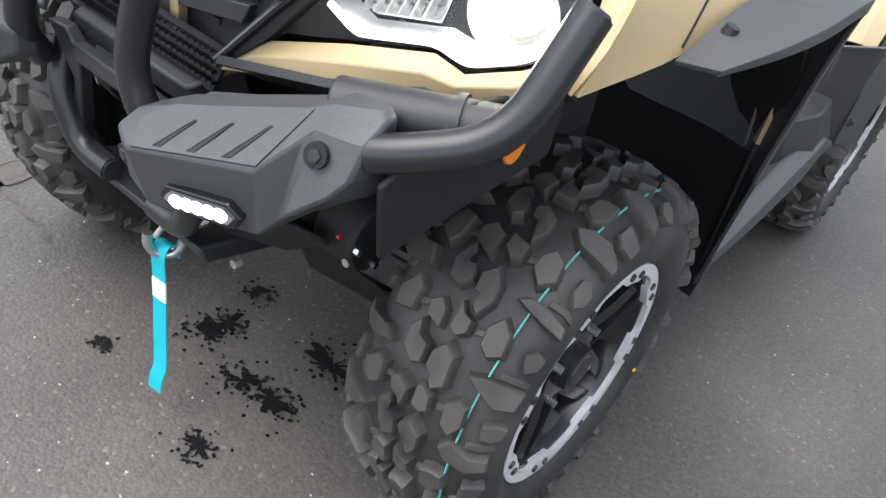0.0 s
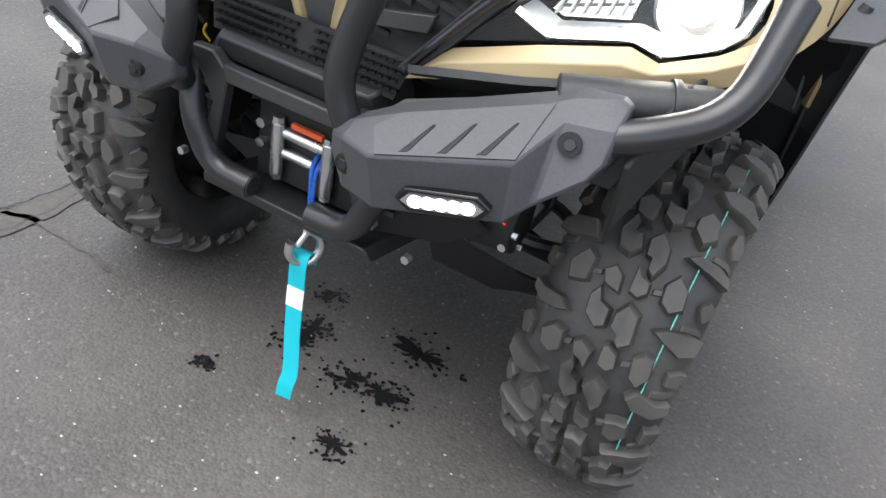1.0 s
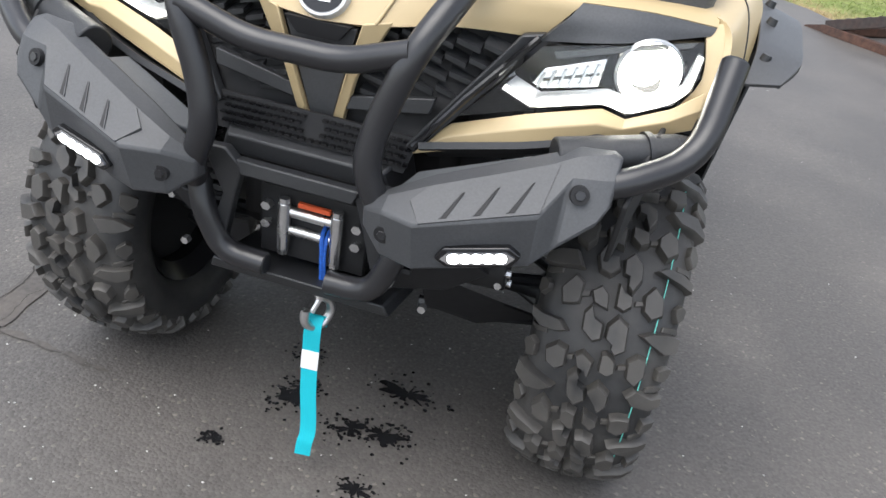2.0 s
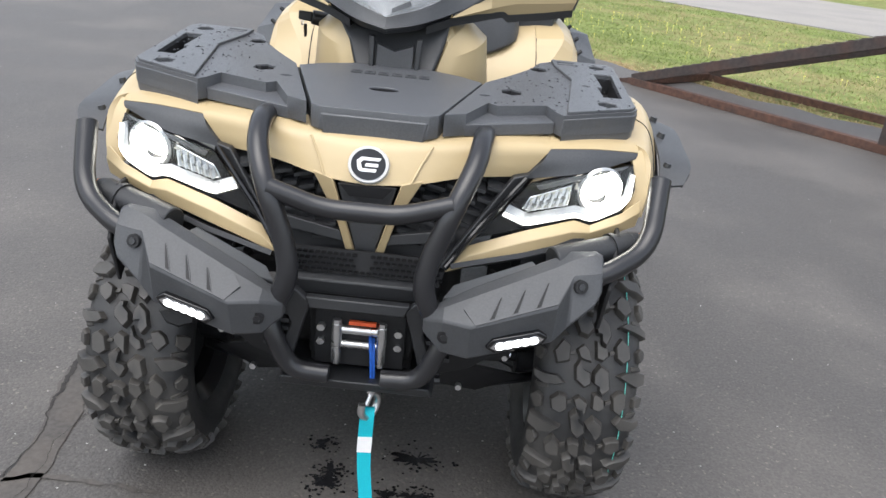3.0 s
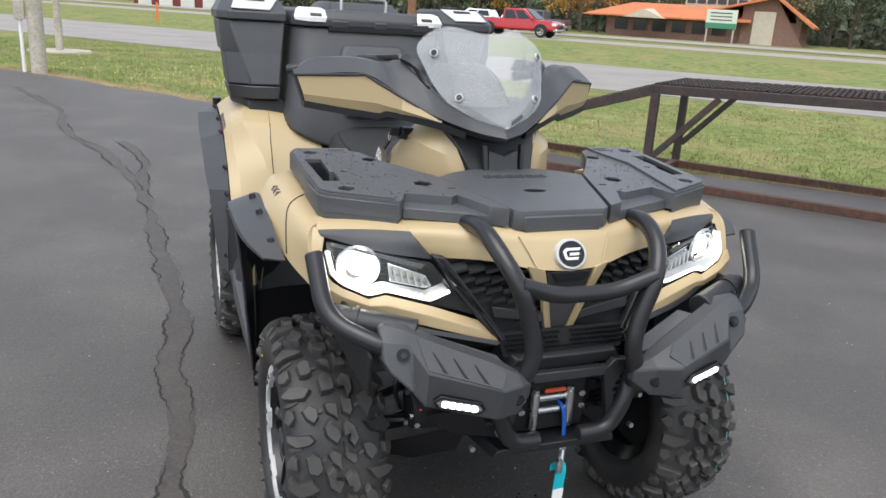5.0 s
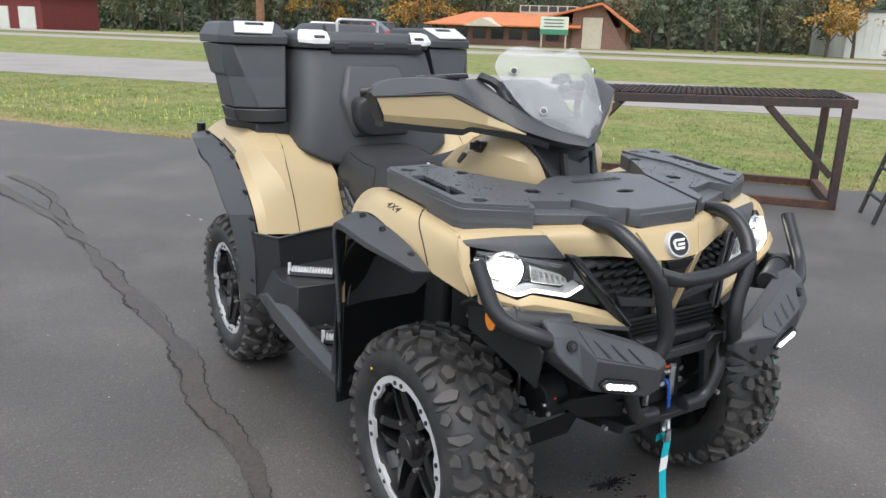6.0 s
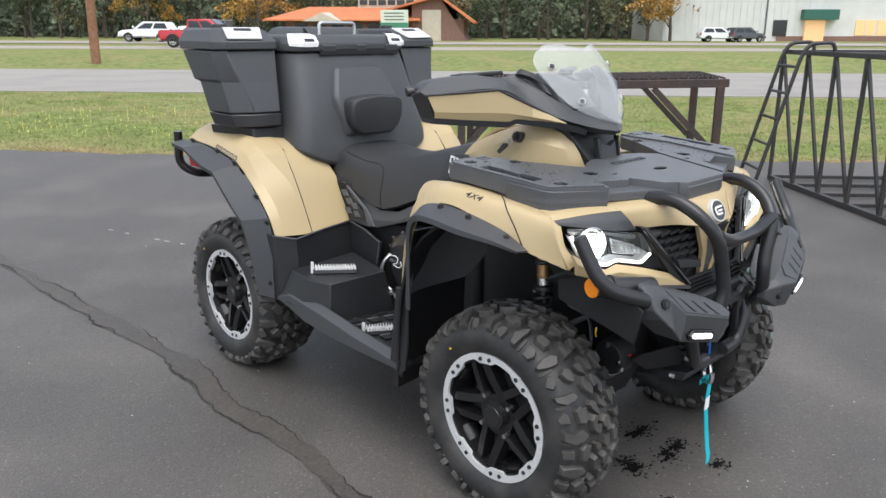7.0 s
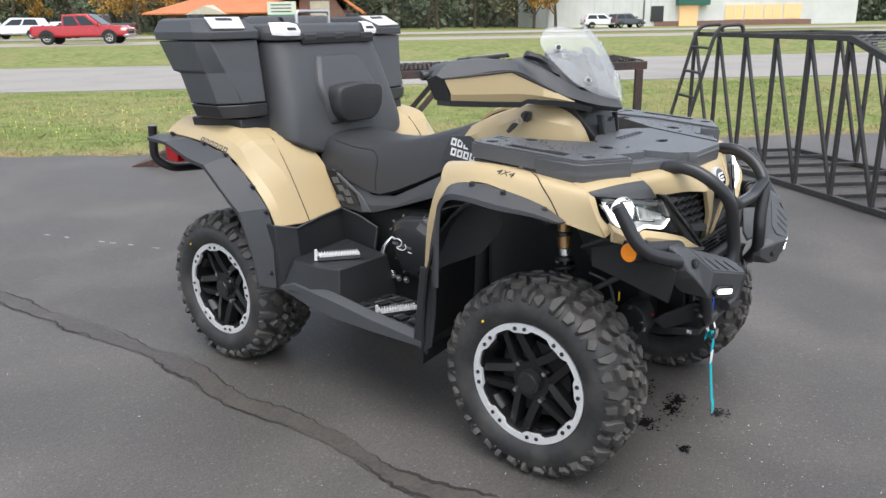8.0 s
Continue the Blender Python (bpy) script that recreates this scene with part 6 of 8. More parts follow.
# ---- flank between the wheels ----
def flank():
    for s in (-1, 1):
        inward = (-s, 0, 0)
        # fairing under the seat: body, pale stripe and patterned inset
        bm = B()
        grid(bm, [S(s, r) for r in (
            [(0.196, 1.285, 0.800), (0.199, 1.113, 0.732), (0.200, 0.983, 0.694), (0.200, 0.869, 0.704), (0.198, 0.642, 0.808), (0.190, 0.560, 0.850)],
            [(0.212, 1.225, 0.715), (0.222, 1.080, 0.672), (0.224, 0.975, 0.655), (0.224, 0.850, 0.672), (0.220, 0.650, 0.762), (0.205, 0.560, 0.800)],
            [(0.216, 1.160, 0.622), (0.225, 1.033, 0.618), (0.226, 0.964, 0.627), (0.225, 0.790, 0.682), (0.222, 0.664, 0.725), (0.210, 0.560, 0.760)])], 0.010, 1, (0, 1, 0.6), False)
        f = part("seat_fairing", bm, GREY, atv, "dark grey plastic fairing under the seat", smooth=22, bevel=0.002)
        bm = B()
        panel(bm, S(s, [(0.210, 1.236, 0.784), (0.217, 1.186, 0.776), (0.2285, 1.030, 0.690), (0.2300, 0.980, 0.628), (0.2290, 1.022, 0.622), (0.2290, 1.052, 0.690)]), 0.008, inward)
        part("fairing_stripe", bm, MIDGREY, f, "pale grey stripe", bevel=0.002)
        bm = B()
        panel(bm, S(s, [(0.2155, 1.222, 0.752), (0.2190, 1.150, 0.752), (0.2290, 1.062, 0.684), (0.2290, 1.036, 0.648), (0.2240, 1.130, 0.638)]), 0.008, inward)
        inset = part("fairing_pattern", bm, BLACK, f, "grey camouflage-patterned inset")
        for k, (y, z) in enumerate(((1.175, 0.735), (1.145, 0.705), (1.110, 0.690), (1.150, 0.665), (1.095, 0.660))):
            bm = B()
            panel(bm, S(s, [(0.2262 + 0.0008 * k, y + 0.022, z + 0.010), (0.2266 + 0.0008 * k, y - 0.010, z + 0.014), (0.2278 + 0.0008 * k, y - 0.026, z - 0.008), (0.2272 + 0.0008 * k, y + 0.006, z - 0.012)]), 0.004, inward)
            part("pattern_patch", bm, MIDGREY, inset)
        # wall behind the heels: outer face, back face and inner face, with a pale moulded rim
        bm = B()
        grid(bm, [S(s, r) for r in (
            [(0.604, 1.165, 0.634), (0.600, 1.122, 0.630), (0.528, 1.080, 0.612), (0.370, 1.122, 0.618), (0.216, 1.160, 0.618)],
            [(0.600, 1.160, 0.500), (0.594, 1.120, 0.500), (0.524, 1.075, 0.500), (0.370, 1.105, 0.500), (0.216, 1.140, 0.500)],
            [(0.596, 1.150, 0.372), (0.590, 1.118, 0.375), (0.520, 1.070, 0.400), (0.370, 1.095, 0.400), (0.216, 1.120, 0.400)])], 0.012, 1, (0.4 * s, 1.7, 0.5), False)
        part("heel_guard", bm, BLACK, atv, "black plastic guard ahead of the rear wheel", smooth=15, bevel=0.003)
        bm = B()
        tube(bm, S(s, [(0.602, 1.124, 0.630), (0.528, 1.078, 0.613), (0.370, 1.119, 0.619), (0.218, 1.156, 0.619)]), 0.0045, 6)
        part("guard_rim", bm, GREY, atv)
        bm = B()
        grid(bm, [S(s, r) for r in ([(0.216, 1.160, 0.618), (0.230, 1.040, 0.604), (0.242, 0.934, 0.574)], [(0.222, 1.150, 0.500), (0.240, 1.040, 0.490), (0.256, 0.945, 0.450)], [(0.240, 1.140, 0.340), (0.262, 1.030, 0.340), (0.285, 0.870, 0.340)])], 0.012, 1, (0, 1, 0.4), False)
        part("well_side", bm, BLACK, atv, "black plastic inner side of the foot well", smooth=15)
        bm = B()
        tube(bm, S(s, [(0.217, 1.158, 0.619), (0.231, 1.040, 0.605), (0.243, 0.934, 0.575), (0.257, 0.945, 0.452), (0.275, 0.880, 0.388)]), 0.0045, 6)
        part("guard_rim", bm, GREY, atv)
        # heel step with its sloping front, and the small step outside it
        bm = B()
        hexa(bm, S(s, [(0.285, 0.800, 0.340), (0.560, 0.835, 0.340), (0.598, 0.960, 0.380), (0.598, 1.110, 0.380), (0.240, 1.120, 0.340)]), S(s, [(0.300, 0.832, 0.496), (0.548, 0.842, 0.496), (0.572, 0.950, 0.496), (0.560, 1.070, 0.502), (0.240, 1.110, 0.502)]))
        part("heel_step", bm, BLACK, atv, "black plastic raised heel step", bevel=0.004)
        # wheel-well liner behind the front tyre
        bm = B()
        grid(bm, [S(s, r) for r in (
            [(0.610, 0.330, 0.800), (0.500, 0.350, 0.790), (0.400, 0.330, 0.775), (0.330, 0.270, 0.760)],
            [(0.612, 0.355, 0.690), (0.520, 0.375, 0.690), (0.420, 0.350, 0.680), (0.335, 0.290, 0.680)],
            [(0.606, 0.375, 0.580), (0.515, 0.390, 0.585), (0.430, 0.365, 0.595), (0.380, 0.330, 0.610)])], 0.006, 3, (0.4 * s, 0.9, 0.7))
        part("wheel_liner", bm, GREY, atv, "grey plastic liner in the front wheel arch", smooth=50)
        bm = B()
        tube(bm, S(s, [(0.565, 0.350, 0.735), (0.575, 0.366, 0.660), (0.580, 0.376, 0.590)]), 0.003, 6)
        part("liner_rib", bm, MIDGREY, atv)
        # side duct with the reflector on its outer end
        a, b = V(s * 0.514, -0.262, 0.750), V(s * 0.360, -0.332, 0.728)
        d = (a - b).normalized()
        bm = B()
        cyl(bm, b, a, 0.030, 0.028, 20)
        duct = part("side_duct", bm, BLACK, atv, "round black plastic duct beside the bumper", bevel=0.003)
        bm = B()
        cyl(bm, a.lerp(b, 0.22), a.lerp(b, 0.27), 0.0325, 0.0325, 20)
        part("duct_band", bm, BLACK, duct)
        n = V(s * 0.985, 0.17, 0.02).normalized()
        bm = B()
        cyl(bm, a - n * 0.008, a + n * 0.015, 0.0275, 0.0265, 28)
        part("reflector_cup", bm, BLACK, duct, bevel=0.002)
        bm = B()
        cyl(bm, a + n * 0.012, a + n * 0.018, 0.0252, 0.0246, 28)
        part("reflector", bm, AMBER, duct, "round amber side reflector", bevel=0.001)
        # flat panel behind the side bar
        bm = B()
        panel(bm, S(s, [(0.505, -0.130, 0.768), (0.505, -0.137, 0.684), (0.490, -0.220, 0.655), (0.466, -0.352, 0.606), (0.470, -0.374, 0.702), (0.490, -0.280, 0.775)]), 0.008, inward)
        part("bumper_side_panel", bm, DARK, atv, "flat black plastic panel behind the side bar", bevel=0.003)
        # coil-over shock
        a, b = V(s * 0.385, -0.005, 0.40), V(s * 0.345, 0.045, 0.79)
        bm = B()
        cyl(bm, a, b, 0.011, None, 12)
        shock = part("shock_absorber", bm, TUBE, atv, "black coil-over shock absorber with bronze body")
        d = (b - a)
        ex = d.orthogonal().normalized()
        ey = d.normalized().cross(ex)
        bm = B()
        n = 80
        tube(bm, [a.lerp(b, 0.16 + 0.44 * i / n) + 0.027 * (math.cos(i * 2 * math.pi / 11) * ex + math.sin(i * 2 * math.pi / 11) * ey) for i in range(n + 1)], 0.0058, 8)
        part("coil_spring", bm, TUBE, shock, "black coil spring")
        for lo, hi, r, m in ((0.60, 0.635, 0.029, TUBE), (0.64, 0.70, 0.019, STEEL), (0.70, 0.80, 0.021, BRONZE), (0.80, 0.83, 0.026, TUBE), (0.83, 0.93, 0.020, BRONZE), (0.93, 1.0, 0.024, TUBE)):
            bm = B()
            cyl(bm, a.lerp(b, lo), a.lerp(b, hi), r, None, 16)
            part("shock_collar", bm, m, shock, bevel=0.002)


flank()


def lay_on(ob, p, lift):
    """The point of a panel's surface next to p, lifted off it."""
    _, q, n, _ = ob.closest_point_on_mesh(Vector(p))
    return q + n * lift


def arches():
    """Fenders' tails, flares and the seams and marks on the fenders."""
    for s in (-1, 1):
        # tail of the front fender and the guard below it
        bm = B()
        grid(bm, [S(s, r) for r in (
            [(0.566, 0.320, 0.918), (0.606, 0.274, 0.884)], [(0.577, 0.362, 0.862), (0.610, 0.313, 0.846)],
            [(0.580, 0.398, 0.742), (0.611, 0.347, 0.752)], [(0.584, 0.410, 0.599), (0.608, 0.358, 0.606)])], 0.010, 3, (0.3 * s, 0.5, 0.7))
        part("fender_tail", bm, SAND, atv, "sand-coloured tail of the front fender", smooth=50)
        bm = B()
        panel(bm, S(s, [(0.602, 0.416, 0.606), (0.604, 0.357, 0.604), (0.604, 0.373, 0.430), (0.602, 0.395, 0.300), (0.600, 0.410, 0.308), (0.600, 0.456, 0.331), (0.600, 0.440, 0.438)]), 0.010, (-s, 0, 0))
        guard = part("front_guard", bm, BLACK, atv, "black plastic guard behind the front wheel", bevel=0.004)
        bm = B()
        cyl(bm, (s * 0.603, 0.405, 0.352), (s * 0.607, 0.405, 0.352), 0.007, 0.006, 10)
        part("guard_clip", bm, DARK, guard)
        # front flare: a thin shelf that turns down at its rim
        bm = B()
        grid(bm, [S(s, r) for r in (
            [(0.590, -0.100, 0.826), (0.600, -0.027, 0.866), (0.604, 0.084, 0.892), (0.606, 0.200, 0.904), (0.609, 0.279, 0.890), (0.612, 0.310, 0.850), (0.613, 0.347, 0.757), (0.610, 0.360, 0.615), (0.608, 0.366, 0.560)],
            [(0.640, -0.104, 0.836), (0.668, -0.039, 0.858), (0.678, 0.071, 0.868), (0.682, 0.168, 0.880), (0.680, 0.235, 0.879), (0.670, 0.278, 0.852), (0.658, 0.303, 0.790), (0.640, 0.322, 0.628), (0.634, 0.330, 0.560)],
            [(0.638, -0.102, 0.828), (0.668, -0.038, 0.846), (0.679, 0.071, 0.852), (0.683, 0.168, 0.864), (0.680, 0.228, 0.862), (0.668, 0.268, 0.838), (0.656, 0.291, 0.780), (0.638, 0.311, 0.622), (0.632, 0.318, 0.560)])], 0.006, 3, (0.3 * s, 0.1, 0.5), "rows")
        flare = part("fender_flare", bm, GREY, atv, "dark grey plastic wheel-arch flare", smooth=24, bevel=0.0015)
        bm = B()
        grid(bm, [S(s, r) for r in ([(0.608, 0.364, 0.570), (0.606, 0.376, 0.430), (0.602, 0.405, 0.315)], [(0.634, 0.330, 0.570), (0.622, 0.345, 0.450), (0.610, 0.368, 0.340)])], 0.006, 2, (0.3 * s, 0.1, 0.5), "rows")
        part("flare_leg", bm, BLACK, flare, smooth=24)
        for y, z, x in ((-0.045, 0.856, 0.612), (0.085, 0.890, 0.620), (0.192, 0.902, 0.622)):
            bm = B()
            cyl(bm, (s * x, y, z - 0.008), (s * (x + 0.004), y, z + 0.007), 0.010, 0.0075, 10)
            part("flare_clip", bm, BLACK, flare)
        # rear fender: broad outer face, ridge, front face
        low = [(0.573, 1.80, 0.928), (0.580, 1.60, 0.917), (0.583, 1.46, 0.893), (0.585, 1.37, 0.866), (0.585, 1.285, 0.805), (0.585, 1.215, 0.742), (0.585, 1.160, 0.680), (0.583, 1.130, 0.614)]
        ridge = [(0.475, 1.80, 0.985), (0.485, 1.58, 0.974), (0.505, 1.42, 0.960), (0.520, 1.315, 0.926), (0.482, 1.262, 0.858), (0.452, 1.224, 0.800), (0.440, 1.182, 0.725), (0.458, 1.118, 0.612)]
        seam = [(0.40, 1.80, 0.987), (0.40, 1.58, 0.974), (0.41, 1.42, 0.957), (0.415, 1.318, 0.918), (0.42, 1.262, 0.852), (0.42, 1.227, 0.798), (0.42, 1.186, 0.725), (0.425, 1.122, 0.614)]
        inner = [(0.26, 1.80, 0.985), (0.26, 1.58, 0.955), (0.2575, 1.384, 0.925), (0.2275, 1.316, 0.865), (0.2125, 1.259, 0.805), (0.2125, 1.235, 0.770), (0.2125, 1.208, 0.720), (0.2225, 1.150, 0.626)]
        mid = [tuple(V(*a).lerp(V(*b), 0.45 if k < 4 else 0.3) + V(0.004, -0.003, 0.006)) for k, (a, b) in enumerate(zip(low, ridge))]
        bm = B()
        grid(bm, [R(s, low), R(s, mid), R(s, ridge), R(s, seam)], 0.008, 3, (0.3 * s, 1.7, 0.5), "rows")
        f = part("rear_fender", bm, SAND, atv, "sand-coloured rear fender", smooth=11, bevel=0.002)
        bm = B()
        grid(bm, [R(s, [(x - 0.0015, y + 0.002, z) for x, y, z in seam]), R(s, inner)], 0.008, 3, (0.3 * s, 1.7, 0.5), "rows")
        front = part("fender_front", bm, SAND, f, "sand-coloured front face of the rear fender", smooth=30)
        bm = B()
        tube(bm, R(s, [(x + 0.0005, y - 0.0005, z + 0.001) for x, y, z in seam[3:]]), 0.0016, 6)
        part("fender_seam", bm, DARK, f)
        # flare of the rear wheel: flat top, sloping face, leg
        bm = B()
        inn = [(0.572, 1.84, 0.920), (0.583, 1.646, 0.917), (0.587, 1.500, 0.898), (0.588, 1.384, 0.868), (0.588, 1.255, 0.776), (0.590, 1.168, 0.690), (0.592, 1.140, 0.620), (0.600, 1.138, 0.500), (0.600, 1.138, 0.380)]
        out = [(0.620, 1.88, 0.905), (0.660, 1.690, 0.908), (0.668, 1.530, 0.858), (0.668, 1.430, 0.840), (0.662, 1.300, 0.718), (0.655, 1.258, 0.676), (0.648, 1.240, 0.610), (0.640, 1.216, 0.510), (0.630, 1.202, 0.385)]
        rim = [(0.614, 1.88, 0.890), (0.655, 1.690, 0.892), (0.663, 1.540, 0.842), (0.663, 1.442, 0.824), (0.657, 1.314, 0.704), (0.650, 1.274, 0.664), (0.642, 1.256, 0.604), (0.634, 1.231, 0.507), (0.624, 1.215, 0.385)]
        grid(bm, [R(s, r) for r in (inn, out, rim)], 0.007, 1, (0.3 * s, 1.6, 0.4), False)
        fl = part("rear_flare", bm, GREY, atv, "dark grey plastic rear wheel-arch flare", smooth=14, bevel=0.002)
        for x, y, z in ((0.585, 1.74, 0.925), (0.592, 1.52, 0.905), (0.594, 1.385, 0.874), (0.596, 1.235, 0.764), (0.598, 1.165, 0.676), (0.606, 1.152, 0.440)):
            bm = B()
            cyl(bm, *R(s, [(x - 0.006, y, z - 0.004), (x + 0.008, y, z + 0.007)]), 0.0085, 0.0065, 10)
            part("flare_clip", bm, BLACK, fl)
        bpy.context.view_layer.update()
        # lettering of the side, as plain blocks
        for k in range(6):
            bm = B()
            y0 = 1.560 - k * 0.029
            plate(bm, [(0, 0), (0.021, 0), (0.021, 0.020), (0, 0.020)], 0.0012, [[(0.0045, 0.0045), (0.0165, 0.0045), (0.0165, 0.0155), (0.0045, 0.0155)]], lambda u, v, w: tuple(lay_on(f, (s * (0.585 - v * 0.6), y0 - u, 0.915 - 0.22 * (1.56 - y0 + u) + v * 0.8), 0.0004 + w)))
            part("side_mark", bm, GREY, f)
        fender = next(o for o in atv.children if o.name.startswith("front_fender") and o.data.vertices[0].co.x * s > 0)
        bm = B()
        tube(bm, [lay_on(fender, p, 0.0003) for p in spline(S(s, [(0.520, 0.052, 0.955), (0.545, 0.026, 0.945), (0.572, -0.004, 0.922), (0.590, -0.040, 0.888), (0.598, -0.078, 0.836)]), 4)], 0.0017, 6)
        part("fender_seam", bm, DARK, fender)
        if s < 0:
            curve = bpy.data.curves.new("fender_lettering", "FONT")
            curve.body, curve.size, curve.extrude, curve.align_x, curve.align_y = "4X4", 0.034, 0.0006, "CENTER", "CENTER"
            curve.shear = 0.25
            ob = bpy.data.objects.new("fender_lettering", curve)
            bpy.context.scene.collection.objects.link(ob)
            me = bpy.data.meshes.new_from_object(ob.evaluated_get(bpy.context.evaluated_depsgraph_get()))
            bpy.data.objects.remove(ob)
            bm = B()
            bm.from_mesh(me)
            for v in bm.verts:
                u, w, h = v.co
                v.co = lay_on(fender, (-0.584 + 0.55 * w, 0.107 - u, 0.942 - 0.10 * u + 0.83 * w), 0.0010 + h)
            part("fender_lettering", bm, TUBE, fender)


arches()


def saddle():
    # seat: wide lower edge on the fairing, narrower crown
    bm = B()
    rows = []
    for y, zt, wt, wb, zb in ((0.530, 1.002, 0.100, 0.130, 0.885), (0.575, 0.998, 0.135, 0.165, 0.862), (0.640, 0.976, 0.155, 0.192, 0.824), (0.750, 0.946, 0.165, 0.205, 0.772), (0.860, 0.915, 0.180, 0.211, 0.728), (0.940, 0.902, 0.188, 0.213, 0.704), (1.000, 0.896, 0.192, 0.213, 0.706), (1.100, 0.893, 0.196, 0.211, 0.736), (1.200, 0.903, 0.194, 0.208, 0.772), (1.262, 0.915, 0.180, 0.202, 0.798), (1.290, 0.910, 0.160, 0.190, 0.815)):
        r = []
        for t in range(17):
            a = math.pi * t / 16
            cx, sz = math.cos(a), math.sin(a)
            h = abs(sz) ** 0.50
            r.append(((wb + (wt - wb) * h) * math.copysign(abs(cx) ** 0.50, cx), y, zb + (zt - zb) * h))
        rows.append([(x * 0.90, y, z - 0.012) for x, y, z in (r[0],)] + r + [(x * 0.90, y, z - 0.012) for x, y, z in (r[-1],)])
    loft(bm, rows)
    st = part("seat", bm, VINYL, atv, "black vinyl seat", smooth=60)
    bpy.context.view_layer.update()
    for s in (-1, 1):
        bm = B()
        tube(bm, [lay_on(st, p, 0.0002) for p in spline(S(s, [(0.168, 1.235, 0.900), (0.182, 1.10, 0.885), (0.180, 1.01, 0.876), (0.200, 0.968, 0.835), (0.211, 0.968, 0.755), (0.212, 0.962, 0.715)]), 6)], 0.0020, 6)
        part("seat_seam", bm, DARK, st)
    # faceted belt cover with its rim bolts, and the steel pipe beside it
    ring = [(0.836, 0.588), (0.820, 0.622), (0.770, 0.650), (0.668, 0.660), (0.606, 0.630), (0.582, 0.545), (0.604, 0.455), (0.676, 0.412), (0.776, 0.430), (0.812, 0.478)]
    mid = (0.712, 0.535)
    def level(k, x, dz=0.0):
        return [(-x, mid[0] + (y - mid[0]) * k, mid[1] + dz + (z - mid[1]) * k) for y, z in ring]
    bm = B()
    loft(bm, [level(1.0, 0.200), level(1.0, 0.262), level(0.93, 0.280), level(0.86, 0.284), level(0.70, 0.304), level(0.45, 0.308, 0.012)])
    cvt = part("belt_housing", bm, TUBE, atv, "black faceted belt housing", bevel=0.003, smooth=20)
    for line in ([(-0.3085, 0.790, 0.566), (-0.3095, 0.765, 0.571), (-0.3095, 0.748, 0.562), (-0.3095, 0.755, 0.545), (-0.3085, 0.776, 0.536)], [(-0.3085, 0.772, 0.533), (-0.3095, 0.745, 0.530), (-0.3095, 0.728, 0.540), (-0.3095, 0.732, 0.556)], [(-0.3085, 0.718, 0.527), (-0.3085, 0.700, 0.524)], [(-0.3085, 0.805, 0.570), (-0.3085, 0.785, 0.573)]):
        bm = B()
        tube(bm, spline(line, 5), 0.0021, 6)
        part("housing_mark", bm, WHITE, cvt)
    for k in range(3):
        bm = B()
        y = 0.795 - 0.032 * k
        box(bm, -0.3095, -0.306, y - 0.028, y, 0.546 - 0.004 * k, 0.556 - 0.004 * k)
        part("housing_mark", bm, MIDGREY, cvt)
    for y, z in ring:
        bm = B()
        c = V(-0.262, mid[0] + (y - mid[0]) * 1.02, mid[1] + (z - mid[1]) * 1.02)
        cyl(bm, c, c + V(-0.008, 0, 0), 0.0046, None, 8)
        part("housing_bolt", bm, STEEL, cvt)
    bm = B()
    tube(bm, spline([(-0.25, 0.835, 0.560), (-0.285, 0.846, 0.535), (-0.292, 0.864, 0.495), (-0.290, 0.853, 0.440), (-0.285, 0.826, 0.414)], 5), 0.0075, 10)
    tube(bm, spline([(-0.290, 0.846, 0.532), (-0.297, 0.853, 0.495), (-0.294, 0.842, 0.445), (-0.285, 0.818, 0.420)], 5), 0.0045, 8)
    pipe = part("steel_pipe", bm, STEEL, atv, "bright steel pipe beside the belt housing")
    for y, z in ((0.818, 0.412), (0.790, 0.404), (0.752, 0.404)):
        bm = B()
        cyl(bm, (-0.275, y + 0.010, z), (-0.292, y - 0.010, z - 0.002), 0.011, 0.009, 10)
        part("pipe_clamp", bm, STEEL, pipe, bevel=0.001)
    # sills outside the foot trays: a ridge with a sloping outer face
    for s in (-1, 1):
        bm = B()
        sec = lambda y, x, z, b: [(s * (x - 0.030), y, z - 0.030), (s * (x - 0.004), y, z - 0.002), (s * (x + 0.004), y, z - 0.002), (s * (x + 0.032), y, z - 0.018), (s * (x + 0.034), y, b), (s * (x - 0.030), y, b)]
        loft(bm, [sec(0.415, 0.568, 0.362, 0.324), sec(0.653, 0.568, 0.386, 0.324), sec(0.827, 0.566, 0.410, 0.328), sec(0.950, 0.566, 0.424, 0.342), sec(1.050, 0.562, 0.432, 0.366), sec(1.120, 0.566, 0.408, 0.384)])
        part("sill", bm, GREY, atv, "dark grey outer sill of the foot tray", bevel=0.003, smooth=25)


saddle()

